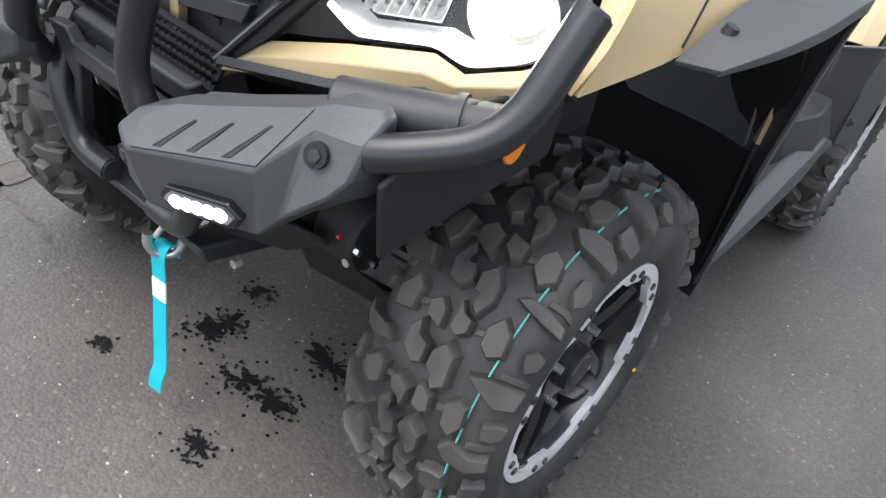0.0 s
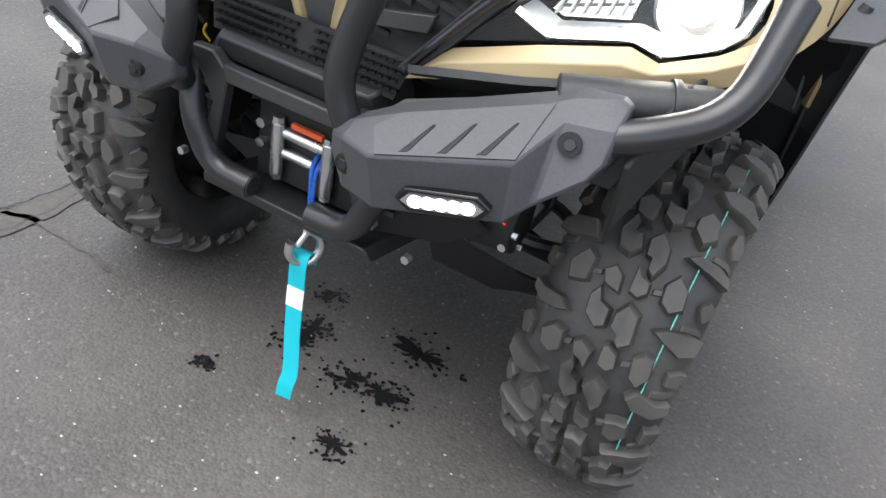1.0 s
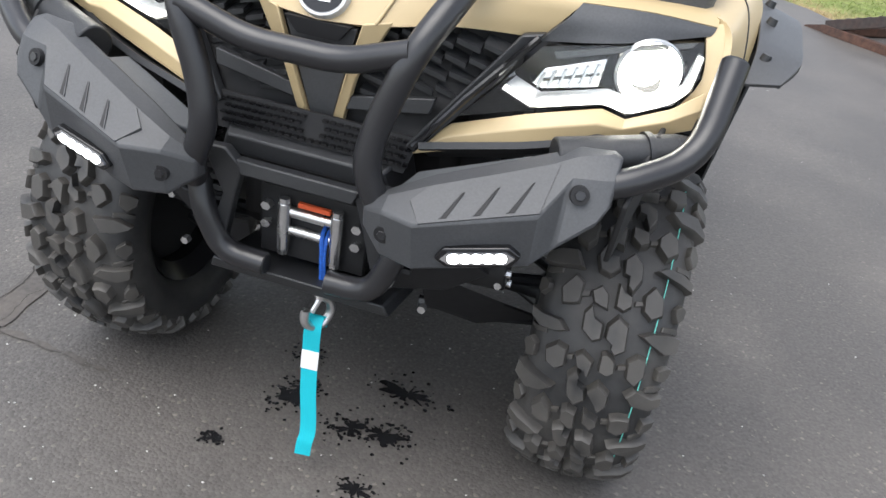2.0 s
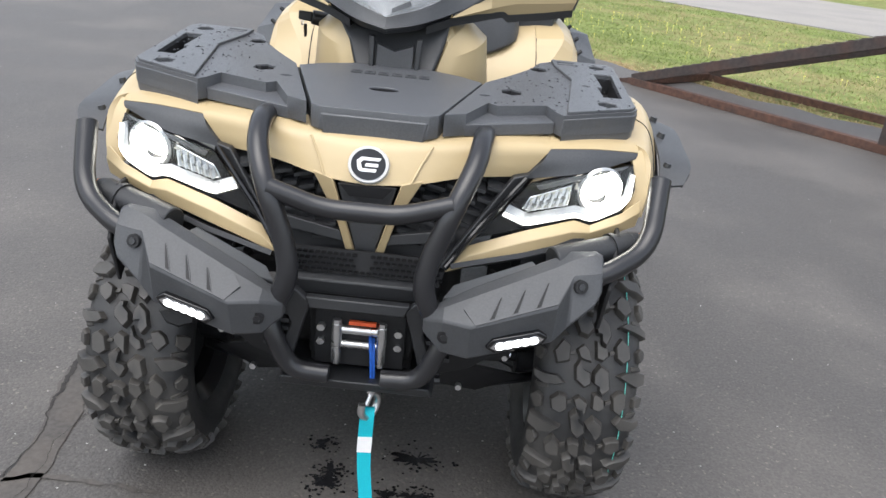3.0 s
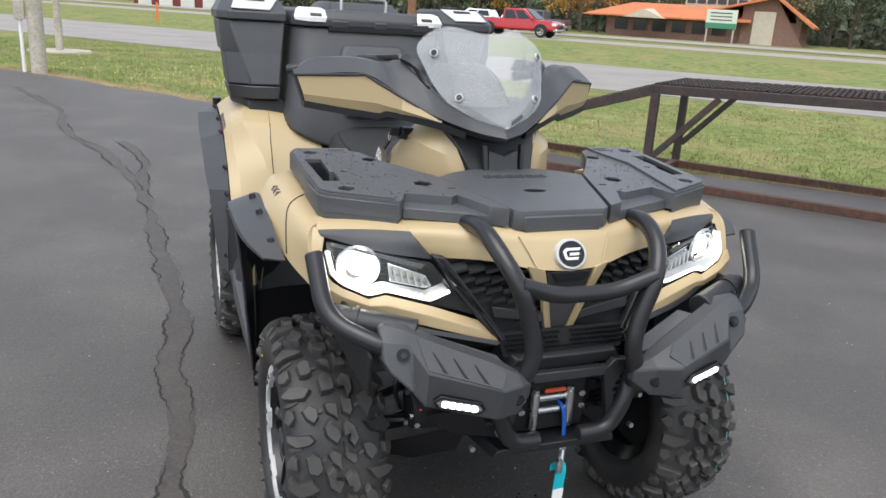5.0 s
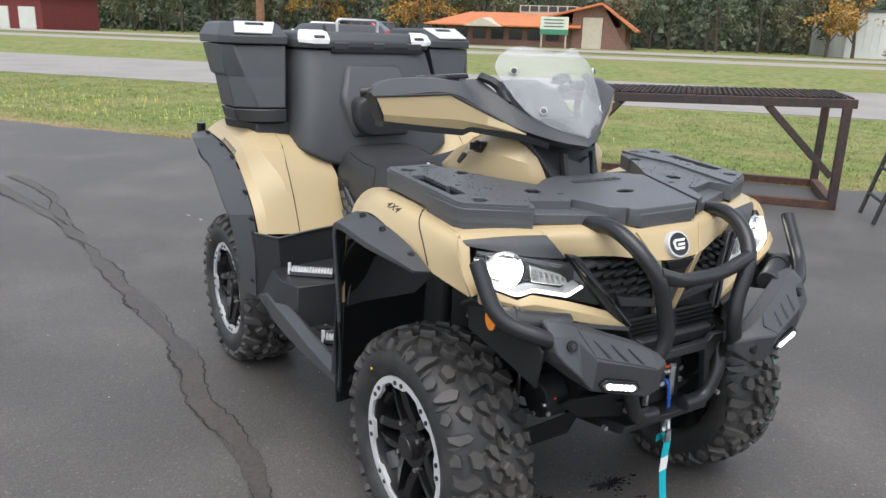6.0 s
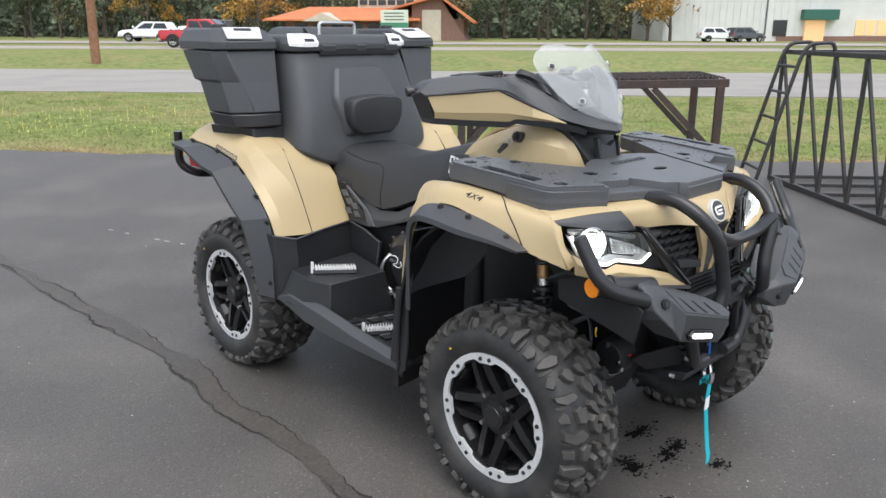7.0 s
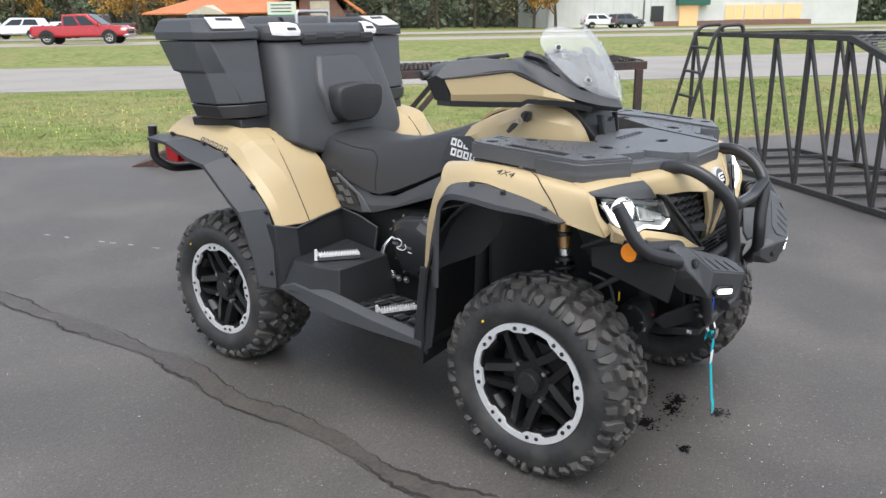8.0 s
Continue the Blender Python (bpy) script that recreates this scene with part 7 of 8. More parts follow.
# ---- marks on the asphalt ----
def filler_band(name, line, width, seed, z=0.003):
    rnd = random.Random(seed)
    pts = spline([(x, y, 0) for x, y in line], 8)
    bm = B()
    left, right = [], []
    for i, p in enumerate(pts):
        dd = (pts[min(i + 1, len(pts) - 1)] - pts[max(i - 1, 0)]).normalized()
        side = Vector((-dd.y, dd.x, 0))
        w = width * (0.85 + 0.75 * noise.noise(p * 2.1)) * (0.15 if i in (0, len(pts) - 1) else 1)
        off = 0.35 * width * noise.noise(p * 1.7 + Vector((5, 0, 0)))
        left.append(p + side * (w / 2 + off + rnd.uniform(-0.006, 0.006)) + V(0, 0, z))
        right.append(p + side * (-w / 2 + off + rnd.uniform(-0.006, 0.006)) + V(0, 0, z))
    if width > 0.05:
        for edge, tag in ((left, 1), (right, 2)):
            crack_line([p + V(0, 0, 0.001) for p in edge], seed * 7 + tag)
    va, vb = [bm.verts.new(p) for p in left], [bm.verts.new(p) for p in right]
    for i in range(len(va) - 1):
        bm.faces.new((va[i], va[i + 1], vb[i + 1], vb[i]))
    return tagged(part(name, bm, SEAL), "dark brown crack filler band on the asphalt", "crack filler", kind="structure")


def crack_line(edge, seed):
    """A ragged dark crack that runs along a filler's edge and breaks off now and then."""
    rnd = random.Random(seed)
    bm = B()
    last = None
    for a, b in zip(edge, edge[1:]):
        for k in range(4):
            p = a.lerp(b, k / 4)
            d = (b - a).normalized()
            side = Vector((-d.y, d.x, 0))
            w = max(0.0006, 0.0065 * (0.35 + 1.7 * noise.noise(p * 2.3 + Vector((seed, 0, 0)))) * rnd.uniform(0.75, 1.2))
            c = p + side * (0.030 * noise.noise(p * 6 + Vector((0, seed, 0))) + 0.010 * noise.noise(p * 27) + rnd.uniform(-0.002, 0.002))
            row = (bm.verts.new(c + side * w), bm.verts.new(c - side * w))
            if last:
                bm.faces.new((last[0], row[0], row[1], last[1]))
            last = row
    tagged(part("crack", bm, CRACK), "ragged dark crack in the asphalt", "crack", kind="structure")


filler_band("crack_filler", [(-2.62, 10.9), (-2.35, 10.1), (-1.86, 8.6), (-1.74, 7.7), (-1.58, 6.7), (-1.28, 5.9), (-1.12, 5.15), (-0.98, 4.6), (-0.91, 4.1), (-0.87, 3.5), (-0.84, 2.9), (-0.815, 2.4), (-0.79, 1.95), (-0.775, 1.57), (-0.825, 1.2), (-0.805, 0.87), (-0.815, 0.58), (-0.85, 0.33), (-0.84, 0.1), (-0.80, -0.2), (-0.84, -0.8), (-0.84, -2.6), (-0.9, -5.0)], 0.088, 1)
filler_band("crack_filler", [(-1.10, 6.3), (-0.99, 5.8), (-0.91, 5.4), (-0.90, 4.9), (-0.91, 4.5), (-0.90, 4.15)], 0.085, 2, 0.0045)
filler_band("crack_filler", [(-2.45, 10.35), (-2.94, 9.90), (-3.45, 9.65), (-5.75, 9.2)], 0.02, 3)
filler_band("crack_filler", [(-0.45, -0.26), (-0.60, -0.24), (-0.80, -0.25), (-1.05, -0.40), (-1.5, -0.38), (-2.1, -0.52)], 0.014, 4)


def splash(x, y, r, seed):
    """A dark wet splatter: many small ragged spots close together."""
    rnd = random.Random(seed)
    bm = B()
    n = 84
    ring = []
    for i in range(n):
        t = 2 * math.pi * i / n
        q = Vector((math.cos(t), math.sin(t), seed))
        f = 0.66 + 0.8 * noise.noise(q * 1.4) + 0.55 * noise.noise(q * 3.7) + 0.22 * noise.noise(q * 9.3) + 0.05 * rnd.uniform(-1, 1)
        f = max(0.10, f)
        ring.append(bm.verts.new((x + r * f * 1.2 * math.cos(t), y + r * f * 0.9 * math.sin(t), 0.0020)))
    mid = bm.verts.new((x, y, 0.0024))
    for a, b in zip(ring, ring[1:] + ring[:1]):
        bm.faces.new((a, b, mid))
    tagged(part("oil_stain", bm, WET), "dark wet drip stain on the asphalt", "stain", "drip stains")


STAINS = ((0.142, -0.335, 0.028), (0.140, -0.036, 0.044), (0.068, -0.190, 0.034), (0.134, -0.176, 0.036), (-0.078, -0.165, 0.034), (-0.072, -0.112, 0.028), (-0.110, -0.008, 0.024), (-0.165, -0.33, 0.014))
for i, (sx, sy, sr) in enumerate(STAINS):
    splash(sx, sy, sr, 20 + i)


def specks():
    """Fine dark drops scattered round the drip stains."""
    rnd = random.Random(12)
    bm = B()
    for k in range(420):
        sx, sy, sr = rnd.choice(STAINS)
        a, q = rnd.uniform(0, 6.28), sr * (0.6 + abs(rnd.gauss(0, 0.7)))
        r = rnd.uniform(0.0015, 0.0055)
        cx, cy = sx + q * 1.2 * math.cos(a), sy + q * 0.9 * math.sin(a)
        bm.faces.new([bm.verts.new((cx + r * rnd.uniform(0.6, 1.2) * math.cos(t), cy + r * rnd.uniform(0.6, 1.2) * math.sin(t), 0.0028 + k * 1e-6)) for t in (0.2, 1.2, 2.3, 3.3, 4.4, 5.5)])
    tagged(part("drip_specks", bm, WET), "fine dark drops on the asphalt", "drops", kind="stuff")


specks()


def flecks():
    """Pale bits of grit scattered over the lot."""
    rnd = random.Random(9)
    bm = B()
    for k in range(700):
        x, y = rnd.uniform(-3.4, 2.6), rnd.uniform(-1.6, 5.0)
        if rnd.random() < 0.35:
            x, y = rnd.gauss(-0.4, 0.7), rnd.gauss(-0.5, 0.45)
        r = rnd.uniform(0.0012, 0.004)
        vs = [bm.verts.new((x + r * math.cos(t), y + r * rnd.uniform(0.5, 1) * math.sin(t), 0.0015)) for t in (0.3, 1.8, 3.3, 4.9)]
        top = bm.verts.new((x, y, 0.0015 + r * 0.8))
        for a, b in zip(vs, vs[1:] + vs[:1]):
            bm.faces.new((a, b, top))
    tagged(part("grit", bm, mat("pale_grit", (0.42, 0.41, 0.39), 0.8, vary=0.3, islands=0.5)), "pale grit scattered on asphalt", "grit", kind="stuff")


flecks()


def paint_dashes():
    """Worn remains of a painted line on the asphalt."""
    rnd = random.Random(8)
    bm = B()
    for x, y in ((-0.22, 4.12), (-0.17, 3.95), (-0.08, 3.65), (-0.05, 3.56), (0.0, 3.42), (0.06, 3.22)):
        x, y = lot(x, y)
        d = V(0.27, -0.96, 0)
        side = V(0.96, 0.27, 0)
        pts = [(-0.028, -0.006), (-0.012, -0.009), (0.010, -0.007), (0.028, -0.004), (0.024, 0.006), (0.004, 0.009), (-0.020, 0.007)]
        bm.faces.new([bm.verts.new(V(x, y, 0.002) + d * (u * rnd.uniform(0.7, 1.3)) + side * (v * rnd.uniform(0.5, 1.2))) for u, v in pts])
    tagged(part("paint_dash", bm, mat("worn_white_paint", (0.40, 0.39, 0.37), 0.8, vary=0.3, scale=80)), "worn white paint flecks on asphalt", "paint mark", kind="stuff")


paint_dashes()


def grass():
    """Blades on the verge and the strip before the road."""
    rng = np.random.default_rng(7)
    n = 150000
    along = rng.uniform(-22, 9, n)
    across = 6.08 + 0.105 * np.clip(-4.0 - along, 0, 7) + (rng.random(n) ** 1.7) * 9.6
    base = np.outer(across, np.array(RN)) + np.outer(along, np.array(RD))
    base[:, 2] = [height(a) - 0.004 for a in across]
    clump = np.array([noise.noise(Vector((b[0] * 0.9, b[1] * 0.9, 0))) for b in base])
    patch = np.array([noise.noise(Vector((b[0] * 0.33, b[1] * 0.33, 5.0))) for b in base])
    hgt = np.clip(rng.normal(0.034, 0.013, n) * (1 + 0.7 * clump), 0.015, 0.11)
    ang, lean = rng.uniform(0, 2 * np.pi, n), rng.normal(0, 1.0, (n, 2))
    w = rng.uniform(0.0022, 0.0045, n) * (1 + 0.05 * across)
    side = np.stack([np.cos(ang) * w, np.sin(ang) * w, np.zeros(n)], 1)
    tip = base + np.stack([lean[:, 0] * hgt, lean[:, 1] * hgt, hgt], 1)
    verts = np.concatenate([base - side, base + side, tip])
    i = np.arange(n)
    dry = (across < 6.5 + 0.105 * np.clip(-4.0 - along, 0, 7) + 0.35 * rng.random(n)) | (clump + 0.8 * patch < -0.02) & (rng.random(n) < 0.62)
    for name, pick, colour, label in (("grass", ~dry, (0.195, 0.245, 0.078), "green grass blades on the verge"), ("dry_grass", dry, (0.37, 0.30, 0.165), "dry straw-coloured grass blades")):
        k = i[pick]
        vv = np.concatenate([verts[k], verts[k + n], verts[k + 2 * n]])
        m = len(k)
        j = np.arange(m)
        me = bpy.data.meshes.new(name)
        me.from_pydata(vv.tolist(), [], np.stack([j, j + m, j + 2 * m], 1).tolist())
        me.materials.append(mat(name + "_blade", colour, 0.7, vary=0.2, scale=1.5, islands=0.28, spec=0.1))
        tagged(new(name, me), label, "grass", kind="stuff")
    rnd = random.Random(5)
    bm = B()
    for k in range(280):
        p = rp(rnd.uniform(7.6, 11.5), rnd.gauss(-8.5, 3.0))
        z = height(p.dot(RN)) + rnd.uniform(0.05, 0.09)
        cyl(bm, (p.x, p.y, z), (p.x, p.y, z + 0.010), 0.011, 0.008, 7)
        cyl(bm, (p.x, p.y, z - 0.09), (p.x, p.y, z), 0.002, None, 4)
    tagged(part("dandelion", bm, mat("flower_yellow", (0.65, 0.60, 0.16), 0.8, islands=0.3)), "small pale yellow flowers in the grass", "flowers", kind="stuff")


grass()

# ---- steel loading ramp beside the lot ----
RUST = mat("rusty_steel", (0.085, 0.040, 0.026), 0.72, vary=0.35, scale=25, bump=0.35, bump_scale=150, dirt=(0.028, 0.024, 0.023), dirt_amount=0.7, dirt_scale=4)
RUST2 = mat("dark_steel", (0.040, 0.030, 0.027), 0.65, vary=0.3, scale=30, bump=0.3, bump_scale=150, dirt=(0.10, 0.045, 0.03), dirt_amount=0.55, dirt_scale=5)


def beam(bm, a, b, w, h=None):
    """A square tube between two points."""
    a, b = Vector(a), Vector(b)
    h = h or w
    d = (b - a).normalized()
    up = Vector((0, 0, 1)) if abs(d.z) < 0.95 else RN.copy()
    side = d.cross(up).normalized()
    up = side.cross(d).normalized()
    c = [side * sx * w / 2 + up * sz * h / 2 for sx, sz in ((-1, -1), (1, -1), (1, 1), (-1, 1))]
    hexa(bm, [a + k for k in c], [b + k for k in c])


def loading_ramp():
    ob = thing("loading_ramp", "rusty brown steel loading ramp with a grated deck", "ramp", rp(5.808, -0.723))
    ob.rotation_euler = (0, 0, radians(-2.64))
    root = Matrix.Translation(-rp(5.7, -0.7))
    N0, N1, H = 5.04, 6.20, 0.885
    def add(name, a, b, w, material=RUST, h=None):
        bm = B()
        beam(bm, a, b, w, h)
        bmesh.ops.transform(bm, matrix=root, verts=bm.verts)
        return part(name, bm, material, ob, bevel=0.004)
    for nn in (N0, N1):
        add("ground_rail", rp(nn, -3.05, 0.035), rp(nn, 1.78, 0.035), 0.07)
        add("sloping_beam", rp(nn, -3.05, 0.06), rp(nn, -0.67, H - 0.04), 0.065, RUST2, 0.085)
        add("deck_beam", rp(nn, -0.70, H - 0.040), rp(nn, 1.82, H + 0.020), 0.065, RUST2, 0.075)
        for d in (-0.67, 1.75):
            add("post", rp(nn, d, 0.0), rp(nn, d, H - 0.075 + 0.024 * (d + 0.67)), 0.07, RUST2)
        add("brace", rp(nn, -0.635, 0.25), rp(nn, -0.13, H - 0.07), 0.055, RUST2)
        add("brace", rp(nn, 1.71, 0.28), rp(nn, 1.14, H - 0.035), 0.055, RUST2)
    for d in (-0.67, 1.75, -3.0):
        add("cross_tie", rp(N0, d, 0.045), rp(N1, d, 0.045), 0.07)
    for d in (-0.67, 0.5, 1.78):
        add("deck_tie", rp(N0, d, H - 0.045 + 0.024 * (d + 0.67)), rp(N1, d, H - 0.045 + 0.024 * (d + 0.67)), 0.05, RUST2)
    # expanded-metal tread of the deck and of the slope
    for name, pts in (("deck_grate", [(d, H + 0.004 + 0.024 * (d + 0.67)) for d in np.arange(-0.66, 1.80, 0.045)]), ("slope_grate", [(-3.02 + 2.35 * f, 0.11 + (H - 0.105) * f) for f in np.linspace(0, 1, 52)])):
        bm = B()
        for k, (d, z) in enumerate(pts):
            cells = 18
            for c in range(cells):
                n0 = N0 + (N1 - N0) * c / cells
                n1 = N0 + (N1 - N0) * (c + 1) / cells
                zig = 0.016 if (c + k) % 2 else -0.016
                beam(bm, rp(n0, d - zig, z), rp(n1, d + zig, z + 0.006), 0.008, 0.014)
        bmesh.ops.transform(bm, matrix=root, verts=bm.verts)
        part(name, bm, RUST2, ob, "expanded-metal grating")
    bm = B()
    hexa(bm, [tuple(rp(N0, -3.28, 0.0)), tuple(rp(N1, -3.28, 0.0)), tuple(rp(N1, -3.0, 0.0)), tuple(rp(N0, -3.0, 0.0))], [tuple(rp(N0, -3.27, 0.012)), tuple(rp(N1, -3.27, 0.012)), tuple(rp(N1, -3.0, 0.085)), tuple(rp(N0, -3.0, 0.085))])
    bmesh.ops.transform(bm, matrix=root, verts=bm.verts)
    part("ramp_lip", bm, RUST, ob, "rusty steel ramp lip")


loading_ramp()
FRAME = mat("dark_painted_steel", (0.030, 0.029, 0.029), 0.55, vary=0.3, scale=40, bump=0.2, bump_scale=150, dirt=(0.075, 0.055, 0.045), dirt_amount=0.5, dirt_scale=6)


def truss():
    o = rp(4.0, 3.0)
    root = Matrix.Translation(-o)
    ob = thing("truss_ramp", "dark steel truss ramp frame standing on the asphalt", "ramp frame", o)
    H, D0, D1 = 1.19, 2.24, 3.40
    def top(n):
        return H if n > 2.93 else H - (2.93 - n) * 0.36
    def add(name, a, b, w):
        bm = B()
        beam(bm, a, b, w)
        bmesh.ops.transform(bm, matrix=root, verts=bm.verts)
        return part(name, bm, FRAME, ob, bevel=0.003)
    ns = [5.05 - 0.42 * k for k in range(11)]
    skew = lambda n: 0.14 * (5.05 - n)
    for d in (D0, D1):
        add("ground_rail", rp(5.05, d, 0.025), rp(ns[-1], d + skew(ns[-1]), 0.025), 0.045)
        add("top_rail", rp(5.05, d, H), rp(2.93, d + skew(2.93), H), 0.04)
        add("sloping_rail", rp(2.93, d + skew(2.93), H), rp(ns[-1], d + skew(ns[-1]), top(ns[-1])), 0.045)
        for k, n in enumerate(ns):
            dd = d + skew(n)
            add("upright", rp(n, dd, 0.03), rp(n, dd, top(n)), 0.030)
            if k + 1 < len(ns):
                m = ns[k + 1]
                add("diagonal", rp(n, dd, top(n)), rp(m, d + skew(m), 0.03), 0.025)
    for n in ns:
        dd = skew(n)
        add("cross_tie", rp(n, D0 + dd, 0.03), rp(n, D1 + dd, 0.03), 0.032)
    for n in (5.05, 4.2, 2.93):
        add("top_tie", rp(n, D0 + skew(n), H), rp(n, D1 + skew(n), H), 0.035)
    bm = B()
    for k in range(44):
        n = 2.91 - k * 0.05
        for c in range(16):
            a, b = D0 + skew(n) + 1.16 * c / 16, D0 + skew(n) + 1.16 * (c + 1) / 16
            zig = 0.03 if (c + k) % 2 else -0.03
            beam(bm, rp(n - zig, a, top(n) + 0.02), rp(n + zig, b, top(n) + 0.026), 0.008, 0.012)
    bmesh.ops.transform(bm, matrix=root, verts=bm.verts)
    part("ramp_mesh", bm, mat("galvanised_mesh", (0.22, 0.22, 0.22), 0.5, 0.5, vary=0.2), ob, "pale expanded-metal mesh")


truss()


def ladder():
    o = rp(4.70, 2.0)
    ob = thing("steel_ladder", "dark tubular steel ladder leaning on the truss frame", "ladder", o)
    for n in (4.48, 4.92):
        bm = B()
        line = fillet([rp(n, 1.90, 0.012) - o, rp(n, 2.18, 1.16) - o, rp(n, 2.24, 1.27) - o, rp(n, 2.44, 1.28) - o, rp(n, 2.46, 1.18) - o], 0.10, 5)
        tube(bm, line, 0.017, 10)
        part("stile", bm, FRAME, ob)
    for k in range(5):
        f = (0.16 + 0.19 * k)
        bm = B()
        a, b = rp(4.48, 1.90 + 0.285 * f, 1.17 * f) - o, rp(4.92, 1.90 + 0.285 * f, 1.17 * f) - o
        cyl(bm, a, b, 0.013, None, 8)
        part("rung", bm, FRAME, ob)


ladder()

# ---- posts and poles ----
WOODPOLE = mat("weathered_pole", (0.20, 0.165, 0.135), 0.9, vary=0.35, scale=14, bump=0.6, bump_scale=60, dirt=(0.07, 0.055, 0.045), dirt_amount=0.7, dirt_scale=2.5)
BROWNPOLE = mat("brown_pole", (0.25, 0.125, 0.07), 0.9, vary=0.3, scale=8, bump=0.5, bump_scale=50, dirt=(0.12, 0.06, 0.04), dirt_amount=0.6, dirt_scale=2)
PALE = mat("pale_post", (0.45, 0.41, 0.34), 0.85, vary=0.2, scale=20, bump=0.3, bump_scale=90, dirt=(0.30, 0.27, 0.22), dirt_amount=0.6, dirt_scale=3)


def pole(name, x, y, r, h, material, label, category, lean=0.0):
    x, y = lot(x, y)
    ob = thing(name, label, category, (x, y, height(V(x, y, 0).dot(RN)) - 0.05))
    bm = B()
    rings = []
    for k in range(9):
        z = h * k / 8
        rr = r * (1 - 0.18 * k / 8)
        rings.append([(rr * math.cos(t) * (1 + 0.05 * math.sin(3 * t + k)) + lean * z, rr * math.sin(t), z) for t in (2 * math.pi * i / 14 for i in range(14))])
    loft(bm, rings)
    part("pole", bm, material, ob)
    return ob


pole("utility_pole", -4.65, 19.0, 0.17, 9.0, WOODPOLE, "grey weathered wooden utility pole in the grass", "utility pole")
pole("utility_pole", 10.0, 34.2, 0.20, 10.0, BROWNPOLE, "reddish brown wooden utility pole between the roads", "utility pole", 0.01)
meter = pole("service_post", -2.9, 13.19, 0.13, 4.2, PALE, "pale square service post with a small meter box", "post")
bm = B()
box(bm, -0.30, -0.14, -0.10, 0.02, 0.95, 1.25)
part("meter_box", bm, PALE, meter, "small pale meter box", bevel=0.006)
bm = B()
cyl(bm, (-0.22, -0.04, 0.0), (-0.22, -0.04, 0.95), 0.03, None, 10)
part("conduit", bm, WHITE, meter)
slim = pole("sign_post", -3.3, 19.6, 0.09, 4.0, PALE, "slim pale post on a concrete pad", "post")
bm = B()
cyl(bm, (0, 0, 0.0), (0, 0, 0.09), 0.75, 0.72, 20)
part("concrete_pad", bm, PALE, slim)
stake = thing("marker_stake", "orange marker stake in the grass", "stake", rp(31.5, -34.5, -0.12))
bm = B()
box(bm, -0.06, 0.06, -0.03, 0.03, 0, 1.15)
part("stake", bm, mat("safety_orange", (0.75, 0.16, 0.03), 0.6), stake, bevel=0.01)

# ---- trees ----
BARK = mat("bark", (0.09, 0.07, 0.055), 0.95, vary=0.4, scale=6, bump=0.6, bump_scale=20)


def leaf_mat(name, c):
    return mat(name, c, 0.75, vary=0.25, scale=0.6, islands=0.5, spec=0.15)


LEAF_SETS = [leaf_mat("leaf_green", (0.140, 0.165, 0.100)), leaf_mat("leaf_dark", (0.110, 0.135, 0.088)), leaf_mat("leaf_olive", (0.165, 0.158, 0.095)), leaf_mat("leaf_gold", (0.36, 0.21, 0.06))]


def tree(seed, h, spread, leaf, loc, label):
    rnd = random.Random(seed)
    ob = thing("tree", label, "tree", loc, "trees behind the highway")
    bm = B()
    tops = []
    trunk = [(0, 0, -0.1)]
    for k in range(1, 6):
        trunk.append((trunk[-1][0] + rnd.uniform(-0.15, 0.15), trunk[-1][1] + rnd.uniform(-0.15, 0.15), h * 0.7 * k / 5))
    for k in range(5):
        cyl(bm, trunk[k], trunk[k + 1], 0.02 * h * (1 - k / 6), 0.02 * h * (1 - (k + 1) / 6), 8)
    for k in range(9):
        s = Vector(trunk[1 + k % 5])
        a = rnd.uniform(0, 6.28)
        e = s + Vector((math.cos(a) * spread * rnd.uniform(0.5, 0.95), math.sin(a) * spread * rnd.uniform(0.5, 0.95), h * rnd.uniform(0.12, 0.32)))
        cyl(bm, s, e, 0.008 * h, 0.002 * h, 6)
        tops.append(e)
    tops.append(Vector(trunk[-1]) + Vector((0, 0, h * 0.15)))
    part("trunk", bm, BARK, ob)
    verts, faces = [], []
    for e in tops:
        for b in range(rnd.randint(5, 8)):
            c = e + Vector((rnd.gauss(0, spread * 0.25), rnd.gauss(0, spread * 0.25), rnd.gauss(0, h * 0.085)))
            rr = rnd.uniform(0.35, 0.8) * spread * 0.34
            for q in range(34):
                v = Vector((rnd.gauss(0, 1), rnd.gauss(0, 1), rnd.gauss(0, 0.8)))
                p = c + v.normalized() * rr * rnd.random() ** 0.4
                u = Vector((rnd.gauss(0, 1), rnd.gauss(0, 1), rnd.gauss(0, 1))).normalized() * rnd.uniform(0.10, 0.22)
                w = u.orthogonal().normalized() * u.length * 0.7
                i = len(verts)
                verts += [p - u, p + w, p + u, p - w]
                faces.append((i, i + 1, i + 2, i + 3))
    me = bpy.data.meshes.new("crown")
    me.from_pydata([tuple(v) for v in verts], [], faces)
    me.materials.append(leaf)
    crown = new("crown", me)
    crown.parent = ob
    return ob


